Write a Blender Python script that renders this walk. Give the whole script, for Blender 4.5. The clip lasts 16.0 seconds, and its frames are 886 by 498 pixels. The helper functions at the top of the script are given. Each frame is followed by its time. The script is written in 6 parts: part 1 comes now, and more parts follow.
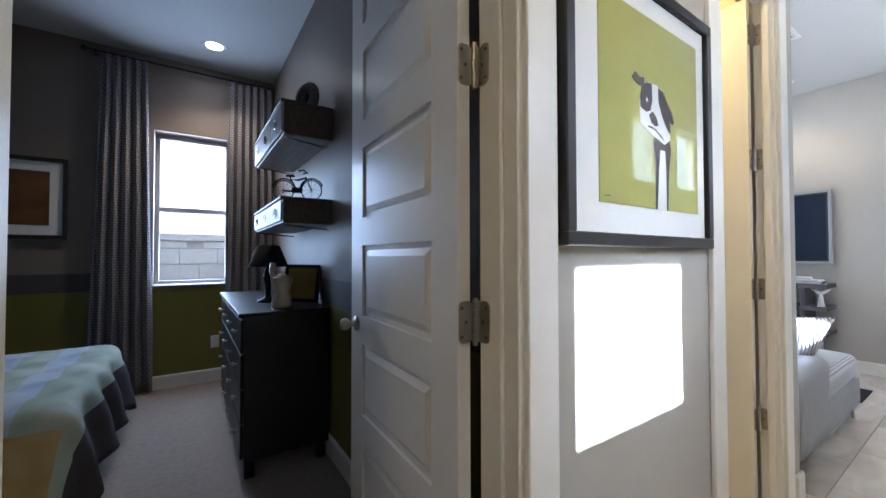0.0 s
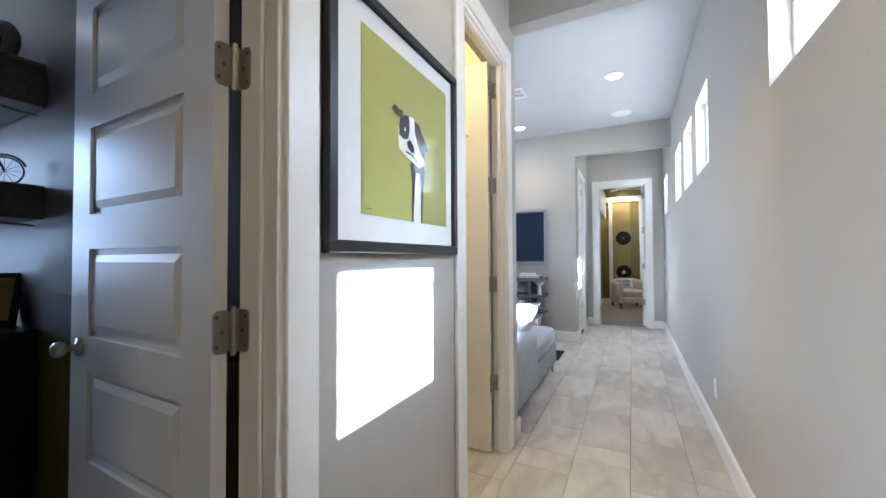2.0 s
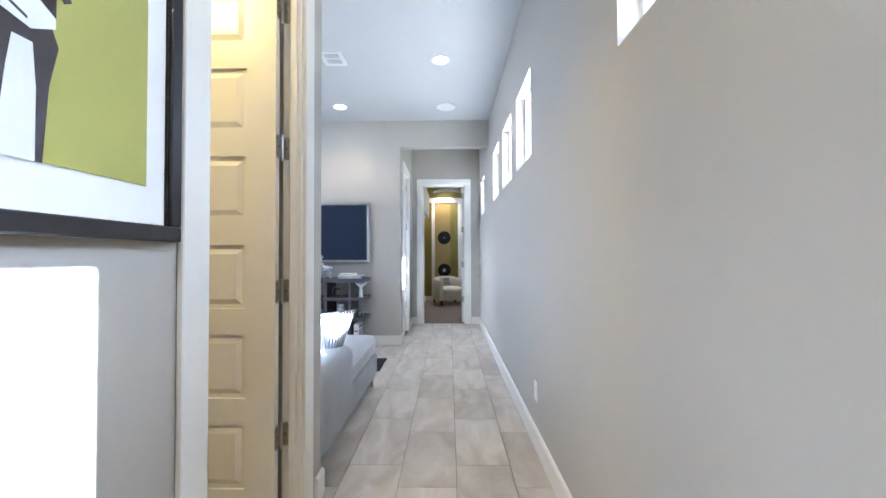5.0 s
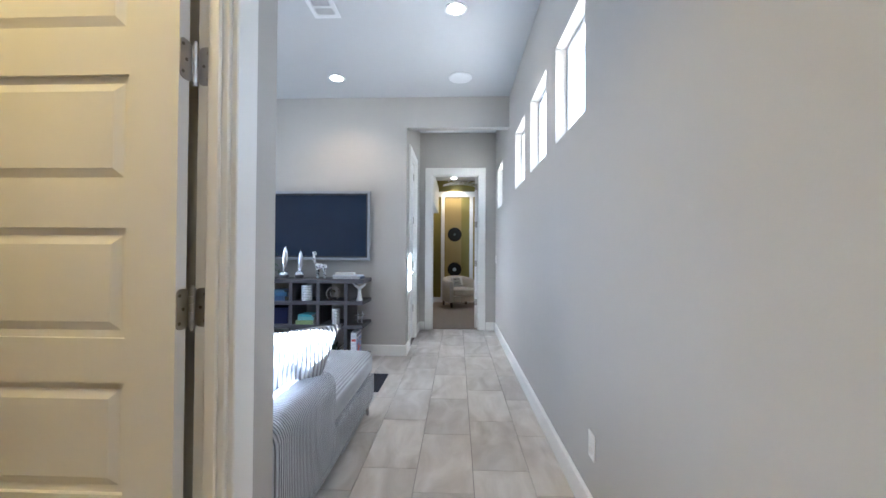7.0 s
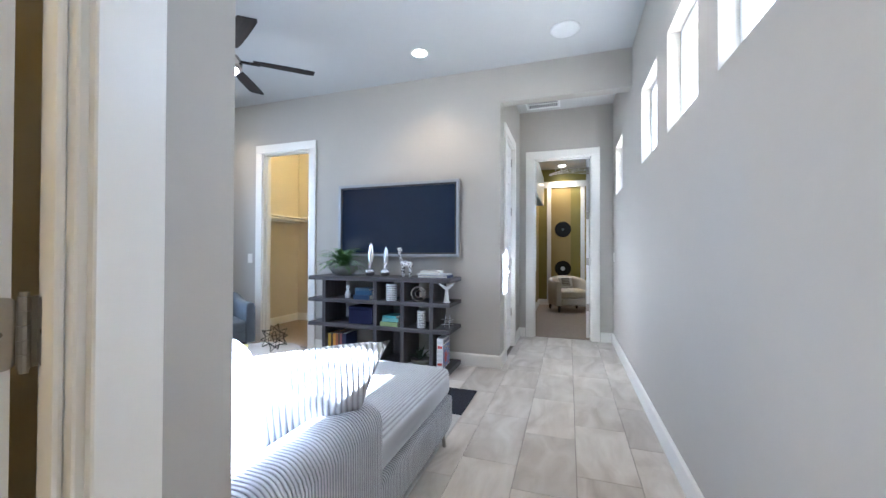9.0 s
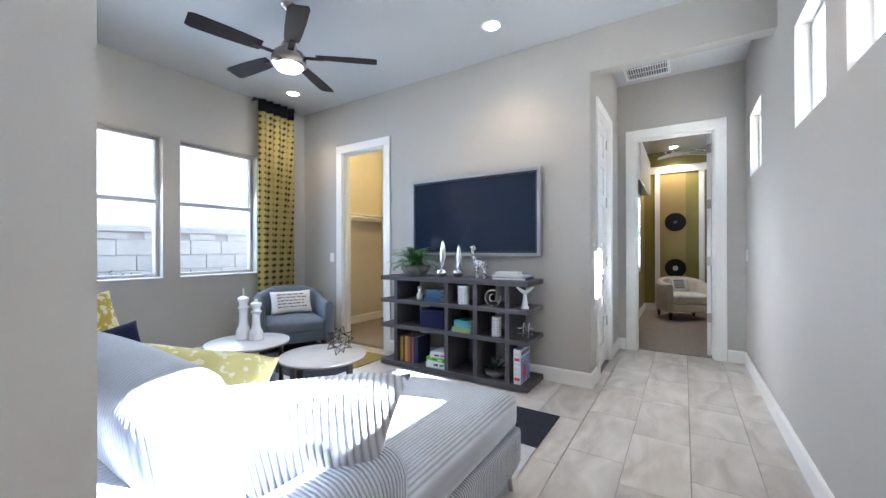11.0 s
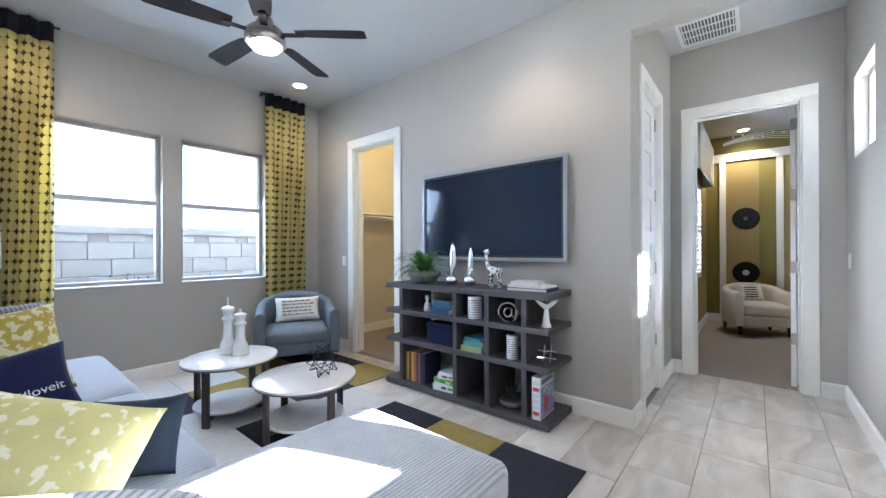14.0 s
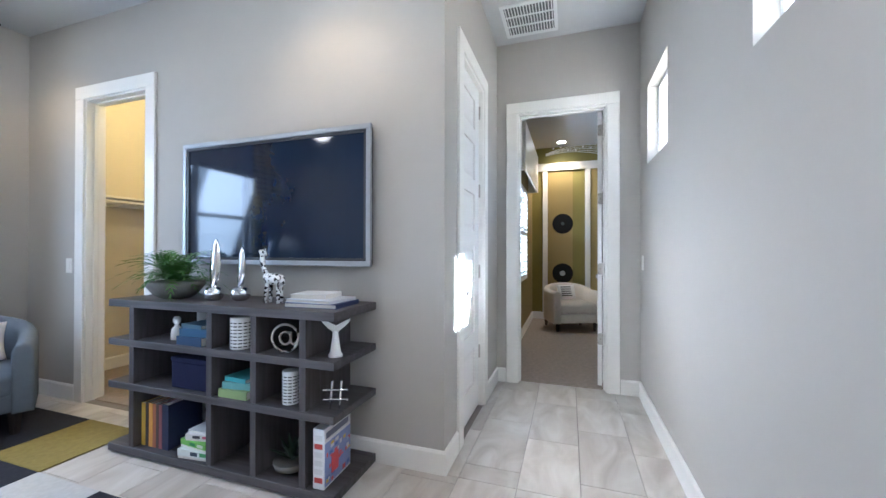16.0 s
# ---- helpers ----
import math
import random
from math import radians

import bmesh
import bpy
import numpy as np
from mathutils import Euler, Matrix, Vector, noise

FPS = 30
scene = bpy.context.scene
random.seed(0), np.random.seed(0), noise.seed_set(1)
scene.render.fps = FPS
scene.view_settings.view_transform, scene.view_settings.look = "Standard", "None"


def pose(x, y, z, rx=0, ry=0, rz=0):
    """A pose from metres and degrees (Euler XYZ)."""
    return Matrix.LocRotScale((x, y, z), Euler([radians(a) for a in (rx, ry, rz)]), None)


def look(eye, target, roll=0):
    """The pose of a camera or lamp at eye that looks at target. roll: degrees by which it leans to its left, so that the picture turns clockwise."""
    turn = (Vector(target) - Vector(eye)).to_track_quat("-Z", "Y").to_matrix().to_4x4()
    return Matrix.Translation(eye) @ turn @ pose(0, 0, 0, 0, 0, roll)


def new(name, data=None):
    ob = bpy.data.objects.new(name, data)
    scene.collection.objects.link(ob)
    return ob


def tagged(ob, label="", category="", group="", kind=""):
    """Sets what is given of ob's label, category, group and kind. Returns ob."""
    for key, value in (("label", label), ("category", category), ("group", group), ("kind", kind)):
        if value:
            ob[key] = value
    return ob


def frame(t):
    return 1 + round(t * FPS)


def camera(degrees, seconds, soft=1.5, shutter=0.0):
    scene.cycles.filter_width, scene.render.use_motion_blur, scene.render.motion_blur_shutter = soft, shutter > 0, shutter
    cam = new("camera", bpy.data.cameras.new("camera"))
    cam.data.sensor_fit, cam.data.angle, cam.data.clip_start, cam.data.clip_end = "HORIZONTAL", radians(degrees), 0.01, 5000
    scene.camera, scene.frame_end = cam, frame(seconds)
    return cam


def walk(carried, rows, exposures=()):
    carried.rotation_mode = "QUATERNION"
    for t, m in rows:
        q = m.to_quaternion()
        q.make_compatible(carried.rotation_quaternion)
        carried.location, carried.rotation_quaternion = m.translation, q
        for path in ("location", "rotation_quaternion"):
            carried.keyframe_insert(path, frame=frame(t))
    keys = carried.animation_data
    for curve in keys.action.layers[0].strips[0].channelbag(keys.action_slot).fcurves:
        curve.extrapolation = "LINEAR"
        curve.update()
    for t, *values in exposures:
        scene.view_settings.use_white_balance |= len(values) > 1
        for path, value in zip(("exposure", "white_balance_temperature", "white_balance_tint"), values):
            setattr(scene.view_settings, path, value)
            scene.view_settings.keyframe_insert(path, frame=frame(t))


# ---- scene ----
# the clip camera's exposure in stops and its white balance
EXPOSURES = [(0.0, 4.65, 5000, 10), (2.0, 4.65, 4850, 10), (4.5, 4.75, 4800, 10), (7.5, 4.5, 4850, 10), (9.5, 4.68, 4950, 10), (12.0, 4.58, 5100, 10), (16.0, 4.66, 4950, 10)]
cam = camera(99.3, 16.0)
PATH = [
    (0, (0.321, 0.602, 1.191), (1.437, 2.261, 1.232), -0.1),
    (0.5, (0.297, 0.557, 1.197), (1.68, 2.002, 1.241), -0.1),
    (1, (0.296, 0.514, 1.209), (1.885, 1.727, 1.256), -0.2),
    (1.5, (0.299, 0.486, 1.213), (2.02, 1.503, 1.258), -0.1),
    (2, (0.323, 0.478, 1.203), (2.11, 1.374, 1.248), -0.3),
    (2.5, (0.378, 0.481, 1.201), (2.229, 1.238, 1.245), -0.2),
    (3, (0.469, 0.495, 1.205), (2.384, 1.071, 1.249), -0.4),
    (3.5, (0.579, 0.521, 1.205), (2.539, 0.919, 1.249), -0.2),
    (4, (0.694, 0.533, 1.195), (2.68, 0.768, 1.244), -0.3),
    (4.5, (0.813, 0.526, 1.191), (2.81, 0.631, 1.233), -0.3),
    (5, (0.958, 0.538, 1.183), (2.958, 0.57, 1.221), -0.2),
    (5.2, (1.017, 0.534, 1.18), (3.016, 0.563, 1.217), -0.1),
    (7.3, (1.754, 0.599, 1.169), (3.751, 0.705, 1.195), 0.5),
    (7.5, (1.824, 0.602, 1.161), (3.818, 0.757, 1.193), 0.4),
    (8, (1.974, 0.581, 1.153), (3.951, 0.883, 1.178), 0.3),
    (8.5, (2.121, 0.549, 1.146), (4.064, 1.023, 1.169), 0.2),
    (9, (2.258, 0.54, 1.148), (4.154, 1.174, 1.168), 0.2),
    (9.5, (2.369, 0.542, 1.161), (4.21, 1.324, 1.176), -0.1),
    (9.7, (2.412, 0.542, 1.163), (4.236, 1.369, 1.177), -0.1),
    (11.8, (2.852, 0.517, 1.175), (4.436, 1.738, 1.181), -0.2),
    (12, (2.901, 0.514, 1.183), (4.458, 1.768, 1.192), -0.2),
    (12.5, (2.99, 0.51, 1.189), (4.508, 1.812, 1.196), -0.15),
    (13, (3.071, 0.528, 1.199), (4.588, 1.832, 1.204), -0.25),
    (13.5, (3.156, 0.547, 1.2), (4.672, 1.852, 1.206), -0.2),
    (14, (3.269, 0.557, 1.203), (4.81, 1.833, 1.204), -0.25),
    (14.5, (3.424, 0.542, 1.21), (5.066, 1.687, 1.211), -0.2),
    (15, (3.622, 0.535, 1.21), (5.366, 1.514, 1.211), -0.05),
    (15.5, (3.844, 0.544, 1.201), (5.671, 1.357, 1.205), -0.1),
    (16, (4.088, 0.557, 1.191), (5.985, 1.193, 1.202), 0.1),
]
walk(cam, [(t, look(eye, target, roll)) for t, eye, target, roll in PATH], EXPOSURES)

# ---- world, sun and large lights ----
SUN = Vector((0.375, -1.0, 0.945)).normalized()  # towards the sun
world = bpy.data.worlds.new("sky")
scene.world = world
world.use_nodes = True
sky = world.node_tree.nodes.new("ShaderNodeTexSky")
sky.sky_type, sky.sun_disc = "NISHITA", False
sky.dust_density, sky.ozone_density = 5.0, 0.6
sky.sun_elevation = math.asin(SUN.z)
sky.sun_rotation = math.atan2(SUN.x, SUN.y)
world.node_tree.nodes["Background"].inputs["Strength"].default_value = 0.05
haze = world.node_tree.nodes.new("ShaderNodeHueSaturation")  # a pale hazy sky
haze.inputs["Saturation"].default_value, haze.inputs["Value"].default_value = 0.35, 0.8
world.node_tree.links.new(sky.outputs[0], haze.inputs["Color"])
world.node_tree.links.new(haze.outputs[0], world.node_tree.nodes["Background"].inputs["Color"])
sun_data = bpy.data.lights.new("sun", "SUN")
sun_data.energy, sun_data.angle, sun_data.color = 5.0, radians(0.6), (1.0, 0.97, 0.93)
new("sun", sun_data).matrix_world = look(SUN * 30, (0, 0, 0))


def window_light(name, centre, toward, width, height, watts, color=(0.80, 0.90, 1.0)):
    """Sky light that comes in through one window opening."""
    d = bpy.data.lights.new(name, "AREA")
    d.shape, d.size, d.size_y, d.energy, d.color = "RECTANGLE", width, height, watts, color
    ob = new(name, d)
    ob.matrix_world = look(centre, Vector(centre) + Vector(toward))
    return ob


def lamp_light(name, place, watts, color, radius=0.05, spread=None):
    """A lamp bulb or a recessed downlight."""
    d = bpy.data.lights.new(name, "SPOT" if spread else "POINT")
    d.energy, d.color, d.shadow_soft_size = watts, color, radius
    if spread:
        d.spot_size, d.spot_blend = radians(spread), 0.7
    ob = new(name, d)
    ob.location = place
    return ob


SKY_TINT = (0.82, 0.91, 1.0)
WARM = (1.0, 0.74, 0.46)
HIGH_WINDOWS = [(1.545, 2.15), (3.41, 3.945), (4.18, 4.73), (4.99, 5.54), (6.64, 7.25)]
HIGH_Z = (1.845, 2.425)
ROOM_WINDOWS = [(3.507, 4.333), (4.487, 5.313)]
for a, b in ROOM_WINDOWS:
    window_light("window_daylight", ((a + b) / 2, 5.06, 1.6), (0, -1, -0.45), 0.76, 1.32, 1.15, SKY_TINT)
window_light("bedroom_daylight", (0.35, 5.0, 1.64), (0, -1, -0.1), 0.62, 1.32, 1.2, (0.78, 0.87, 1.0))
window_light("music_daylight", (9.15, 1.3, 1.42), (0, -1, -0.1), 0.9, 1.2, 3.5, SKY_TINT)
DOWNLIGHTS = [(5.50, 1.86), (4.43, 0.61), (3.44, 4.43), (5.46, 4.41)]
for x, y in DOWNLIGHTS:
    lamp_light("downlight_glow", (x, y, 2.96), 1.35, (1.0, 0.70, 0.40), 0.06, 120)
lamp_light("bedroom_downlight_glow", (0.48, 4.36, 2.96), 1.9, WARM, 0.06, 120)
lamp_light("music_downlight_glow", (10.65, 0.68, 2.96), 3.4, WARM, 0.06, 125)
for x in (1.2, -0.6):
    lamp_light("corridor_downlight_glow", (x, 0.6, 2.96), 1.2, (1.0, 0.66, 0.24), 0.06, 140)
lamp_light("closet_bulb", (6.6, 3.9, 2.9), 1.65, (1.0, 0.68, 0.25), 0.08)
lamp_light("bath_bulb", (1.9, 1.9, 2.7), 2.2, (1.0, 0.66, 0.20), 0.08)
lamp_light("fan_bulb", (4.44, 3.04, 2.44), 0.35, (1.0, 0.86, 0.70), 0.09)

# ---- materials ----
def material(name, color, rough=0.5, metal=0.0, vary=0.06, scale=6.0, bump=0.0, bump_scale=80.0, spec=0.5, random_by=None, coat=0.0):
    """A painted, plastic, metal or stone surface with two scales of variation."""
    m = bpy.data.materials.new(name)
    m.use_nodes = True
    n, l = m.node_tree.nodes, m.node_tree.links
    b = n["Principled BSDF"]
    b.inputs["Roughness"].default_value = rough
    b.inputs["Metallic"].default_value = metal
    b.inputs["Specular IOR Level"].default_value = spec
    b.inputs["Coat Weight"].default_value = coat
    co = n.new("ShaderNodeTexCoord")
    big, fine = n.new("ShaderNodeTexNoise"), n.new("ShaderNodeTexNoise")
    big.inputs["Scale"].default_value, fine.inputs["Scale"].default_value = scale, scale * 9
    big.inputs["Detail"].default_value = 4
    for t in (big, fine):
        l.new(co.outputs["Object"], t.inputs["Vector"])
    add = n.new("ShaderNodeMath")
    add.operation = "MULTIPLY_ADD"
    add.inputs[1].default_value = 0.35
    l.new(fine.outputs["Fac"], add.inputs[0])
    l.new(big.outputs["Fac"], add.inputs[2])
    ramp = n.new("ShaderNodeMapRange")
    ramp.inputs["From Min"].default_value, ramp.inputs["From Max"].default_value = 0.35, 1.0
    ramp.inputs["To Min"].default_value, ramp.inputs["To Max"].default_value = 1 - vary, 1 + vary
    l.new(add.outputs[0], ramp.inputs["Value"])
    out = ramp.outputs[0]
    if random_by:
        info = n.new("ShaderNodeObjectInfo")
        rnd = n.new("ShaderNodeMapRange")
        rnd.inputs["To Min"].default_value, rnd.inputs["To Max"].default_value = 1 - random_by, 1 + random_by
        l.new(info.outputs["Random"], rnd.inputs["Value"])
        mul = n.new("ShaderNodeMath")
        mul.operation = "MULTIPLY"
        l.new(out, mul.inputs[0])
        l.new(rnd.outputs[0], mul.inputs[1])
        out = mul.outputs[0]
    hue = n.new("ShaderNodeMix")
    hue.data_type, hue.blend_type = "RGBA", "MULTIPLY"
    hue.inputs["Factor"].default_value = 1
    hue.inputs["A"].default_value = (*color, 1)
    l.new(out, hue.inputs["B"])
    l.new(hue.outputs["Result"], b.inputs["Base Color"])
    rr = n.new("ShaderNodeMapRange")
    rr.inputs["To Min"].default_value, rr.inputs["To Max"].default_value = max(0.02, rough - 0.06), min(1, rough + 0.06)
    l.new(big.outputs["Fac"], rr.inputs["Value"])
    l.new(rr.outputs[0], b.inputs["Roughness"])
    if bump:
        bn, bt = n.new("ShaderNodeBump"), n.new("ShaderNodeTexNoise")
        bt.inputs["Scale"].default_value, bt.inputs["Detail"].default_value = bump_scale, 5
        l.new(co.outputs["Object"], bt.inputs["Vector"])
        bn.inputs["Strength"].default_value, bn.inputs["Distance"].default_value = bump, 0.004
        l.new(bt.outputs["Fac"], bn.inputs["Height"])
        l.new(bn.outputs[0], b.inputs["Normal"])
    return m


def color_node(m):
    """The mix node that carries a material's base colour."""
    return [x for x in m.node_tree.nodes if x.bl_idname == "ShaderNodeMix"][0]


def glow_material(name, color, strength):
    m = bpy.data.materials.new(name)
    m.use_nodes = True
    b = m.node_tree.nodes["Principled BSDF"]
    b.inputs["Base Color"].default_value = (*color, 1)
    b.inputs["Emission Color"].default_value = (*color, 1)
    b.inputs["Emission Strength"].default_value = strength
    return m


def glass_material(name, tint=(1, 1, 1), gloss=0.035):
    """A clear pane: straight through, with a mirror gloss that follows Fresnel."""
    m = bpy.data.materials.new(name)
    m.use_nodes = True
    n, l = m.node_tree.nodes, m.node_tree.links
    n.remove(n["Principled BSDF"])
    mix, tr, gl, fr = (n.new("ShaderNode" + k) for k in ("MixShader", "BsdfTransparent", "BsdfGlossy", "LayerWeight"))
    power, level = n.new("ShaderNodeMath"), n.new("ShaderNodeMapRange")
    power.operation = "POWER"
    power.inputs[1].default_value = 5.0
    level.inputs["To Min"].default_value, level.inputs["To Max"].default_value = gloss, 1.0
    tr.inputs["Color"].default_value = (*tint, 1)
    gl.inputs["Roughness"].default_value = 0.02
    fr.inputs["Blend"].default_value = 0.5
    l.new(fr.outputs["Facing"], power.inputs[0])
    l.new(power.outputs[0], level.inputs["Value"])
    l.new(level.outputs[0], mix.inputs[0])
    l.new(tr.outputs[0], mix.inputs[1])
    l.new(gl.outputs[0], mix.inputs[2])
    l.new(mix.outputs[0], n["Material Output"].inputs["Surface"])
    return m


def striped_cloth(name, color, dark, pitch, axis, rough=0.9, depth=0.006, spec=0.2):
    """Corduroy: rounded wales a pitch apart along one axis of the object; the grooves' shade is mixed into the colour.
    """
    m = material(name, color, rough, vary=0.10, scale=14, spec=spec)
    n, l = m.node_tree.nodes, m.node_tree.links
    b = n["Principled BSDF"]
    co = n.new("ShaderNodeTexCoord")
    sep = n.new("ShaderNodeSeparateXYZ")
    l.new(co.outputs["Object"], sep.inputs[0])
    mul, sin, half = (n.new("ShaderNodeMath") for _ in range(3))
    mul.operation, sin.operation, half.operation = "MULTIPLY", "SINE", "MULTIPLY_ADD"
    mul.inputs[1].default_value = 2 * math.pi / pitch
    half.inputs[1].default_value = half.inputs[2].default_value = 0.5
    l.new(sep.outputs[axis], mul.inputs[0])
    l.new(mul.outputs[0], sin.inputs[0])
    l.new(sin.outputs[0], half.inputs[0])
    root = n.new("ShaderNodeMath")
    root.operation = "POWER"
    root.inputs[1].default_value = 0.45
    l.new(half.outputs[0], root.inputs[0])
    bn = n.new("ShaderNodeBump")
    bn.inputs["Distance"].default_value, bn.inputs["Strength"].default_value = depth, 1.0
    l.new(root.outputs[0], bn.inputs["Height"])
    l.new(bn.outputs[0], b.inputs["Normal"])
    # groove shade as colour: the cloth turns dark where the wales dip
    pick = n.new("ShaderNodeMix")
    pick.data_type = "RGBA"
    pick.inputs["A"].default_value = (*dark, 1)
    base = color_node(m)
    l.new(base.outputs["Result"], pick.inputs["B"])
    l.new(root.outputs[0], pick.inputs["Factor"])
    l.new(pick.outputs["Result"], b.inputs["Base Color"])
    b.inputs["Sheen Weight"].default_value = 0.3
    return m


def wood_material(name, light, dark, rough=0.45, axis=1, scale=1.0, spec=0.4):
    """Wood with long grain along one axis."""
    m = material(name, light, rough, vary=0.08, scale=9, spec=spec)
    n, l = m.node_tree.nodes, m.node_tree.links
    b = n["Principled BSDF"]
    co, mp, tx = n.new("ShaderNodeTexCoord"), n.new("ShaderNodeMapping"), n.new("ShaderNodeTexNoise")
    s = [38.0 * scale] * 3
    s[axis] = 2.2 * scale
    mp.inputs["Scale"].default_value = s
    tx.inputs["Scale"].default_value, tx.inputs["Detail"].default_value, tx.inputs["Distortion"].default_value = 1.0, 6, 0.6
    l.new(co.outputs["Object"], mp.inputs[0])
    l.new(mp.outputs[0], tx.inputs["Vector"])
    mr = n.new("ShaderNodeMapRange")
    mr.inputs["From Min"].default_value, mr.inputs["From Max"].default_value = 0.35, 0.7
    l.new(tx.outputs["Fac"], mr.inputs["Value"])
    pick = n.new("ShaderNodeMix")
    pick.data_type = "RGBA"
    pick.inputs["B"].default_value = (*dark, 1)
    l.new(mr.outputs[0], pick.inputs["Factor"])
    l.new(color_node(m).outputs["Result"], pick.inputs["A"])
    l.new(pick.outputs["Result"], b.inputs["Base Color"])
    bn = n.new("ShaderNodeBump")
    bn.inputs["Distance"].default_value, bn.inputs["Strength"].default_value = 0.001, 0.4
    l.new(tx.outputs["Fac"], bn.inputs["Height"])
    l.new(bn.outputs[0], b.inputs["Normal"])
    return m


def tile_material(name):
    """Honed travertine-look porcelain: soft veins along the tile's length, each tile cut from another place."""
    m = bpy.data.materials.new(name)
    m.use_nodes = True
    n, l = m.node_tree.nodes, m.node_tree.links
    b = n["Principled BSDF"]
    co, info, add, mp = n.new("ShaderNodeTexCoord"), n.new("ShaderNodeObjectInfo"), n.new("ShaderNodeVectorMath"), n.new("ShaderNodeMapping")
    off = n.new("ShaderNodeVectorMath")
    off.operation = "SCALE"
    off.inputs[0].default_value = (37.0, 23.0, 11.0)
    l.new(info.outputs["Random"], off.inputs["Scale"])
    l.new(co.outputs["Object"], add.inputs[0])
    l.new(off.outputs[0], add.inputs[1])
    mp.inputs["Scale"].default_value = (1.5, 3.6, 1.0)
    mp.inputs["Rotation"].default_value = (0, 0, 0.35)
    l.new(add.outputs[0], mp.inputs[0])
    tx, fine = n.new("ShaderNodeTexNoise"), n.new("ShaderNodeTexNoise")
    tx.inputs["Scale"].default_value, tx.inputs["Detail"].default_value, tx.inputs["Distortion"].default_value = 1.6, 7, 1.1
    fine.inputs["Scale"].default_value, fine.inputs["Detail"].default_value = 45, 4
    l.new(mp.outputs[0], tx.inputs["Vector"])
    l.new(add.outputs[0], fine.inputs["Vector"])
    ramp = n.new("ShaderNodeValToRGB")
    e = ramp.color_ramp.elements
    e[0].position, e[0].color = 0.28, (0.42, 0.375, 0.32, 1)
    e[1].position, e[1].color = 0.72, (0.655, 0.62, 0.565, 1)
    mid = e.new(0.48)
    mid.color = (0.53, 0.485, 0.43, 1)
    l.new(tx.outputs["Fac"], ramp.inputs[0])
    mr = n.new("ShaderNodeMapRange")
    mr.inputs["To Min"].default_value, mr.inputs["To Max"].default_value = 0.86, 1.1
    l.new(info.outputs["Random"], mr.inputs["Value"])
    mul = n.new("ShaderNodeMix")
    mul.data_type, mul.blend_type = "RGBA", "MULTIPLY"
    mul.inputs["Factor"].default_value = 1
    l.new(ramp.outputs[0], mul.inputs["A"])
    l.new(mr.outputs[0], mul.inputs["B"])
    l.new(mul.outputs["Result"], b.inputs["Base Color"])
    rr = n.new("ShaderNodeMapRange")
    rr.inputs["To Min"].default_value, rr.inputs["To Max"].default_value = 0.24, 0.42
    l.new(fine.outputs["Fac"], rr.inputs["Value"])
    l.new(rr.outputs[0], b.inputs["Roughness"])
    return m


WALL = material("greige_wall_paint", (0.44, 0.415, 0.37), 0.7, vary=0.025, scale=1.5, bump=0.07, bump_scale=140)
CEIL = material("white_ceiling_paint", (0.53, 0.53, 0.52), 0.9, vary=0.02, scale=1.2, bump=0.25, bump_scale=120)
TRIM = material("white_trim_paint", (0.80, 0.78, 0.73), 0.35, vary=0.02, scale=3)
DOOR = material("white_door_paint", (0.78, 0.76, 0.73), 0.30, vary=0.02, scale=3, bump=0.08, bump_scale=60)
NICKEL = material("satin_nickel", (0.45, 0.42, 0.38), 0.32, 1.0, vary=0.08, scale=20)
SCREW = material("dark_screw_head", (0.20, 0.18, 0.16), 0.4, 1.0, vary=0.1, scale=40)
CHROME = material("polished_chrome", (0.80, 0.80, 0.82), 0.06, 1.0, vary=0.03, scale=10)
BLACK = material("black_frame_lacquer", (0.018, 0.016, 0.018), 0.38, vary=0.15, scale=12)
TILE = tile_material("travertine_tile")
GROUT = material("tile_grout", (0.24, 0.215, 0.19), 0.9, vary=0.1, scale=20)
CARPET = material("beige_loop_carpet", (0.33, 0.28, 0.24), 0.95, vary=0.14, scale=30, bump=1.0, bump_scale=240, spec=0.1)
BROWN_WALL = material("taupe_brown_wall_paint", (0.20, 0.165, 0.14), 0.5, vary=0.03, scale=1.5, bump=0.2, bump_scale=160)
OLIVE_WALL = material("olive_wall_paint", (0.155, 0.14, 0.022), 0.55, vary=0.03, scale=1.5, bump=0.2, bump_scale=160)
BAND_WALL = material("charcoal_band_paint", (0.07, 0.06, 0.06), 0.5, vary=0.04, scale=2)
CREAM_WALL = material("cream_wall_paint", (0.64, 0.585, 0.47), 0.7, vary=0.03, scale=1.5)
GOLD_WALL = material("golden_olive_wall_paint", (0.30, 0.22, 0.07), 0.6, vary=0.04, scale=1.5, bump=0.2, bump_scale=150)
MOSS_WALL = material("moss_stripe_wall_paint", (0.20, 0.17, 0.035), 0.6, vary=0.04, scale=1.5)
GLASS = glass_material("window_glass", (0.96, 0.98, 0.98))
PICTURE_GLASS = glass_material("picture_glass", (1, 1, 1), 0.002)
VINYL = material("beige_vinyl_window_frame", (0.36, 0.335, 0.315), 0.4, vary=0.03, scale=5)
WHITE_VINYL = material("white_vinyl_window_frame", (0.78, 0.78, 0.77), 0.35, vary=0.02, scale=5)
LAMP_GLOW = glow_material("downlight_lens", (1.0, 0.90, 0.74), 2.0)
BLOCK = material("grey_concrete_block", (0.66, 0.66, 0.66), 0.9, vary=0.12, scale=9, bump=0.6, bump_scale=70, random_by=0.08)
MORTAR = material("grey_mortar", (0.52, 0.51, 0.50), 0.95, vary=0.1, scale=20)
DIRT = material("tan_gravel_ground", (0.45, 0.38, 0.30), 0.95, vary=0.25, scale=5, bump=1.0, bump_scale=60)
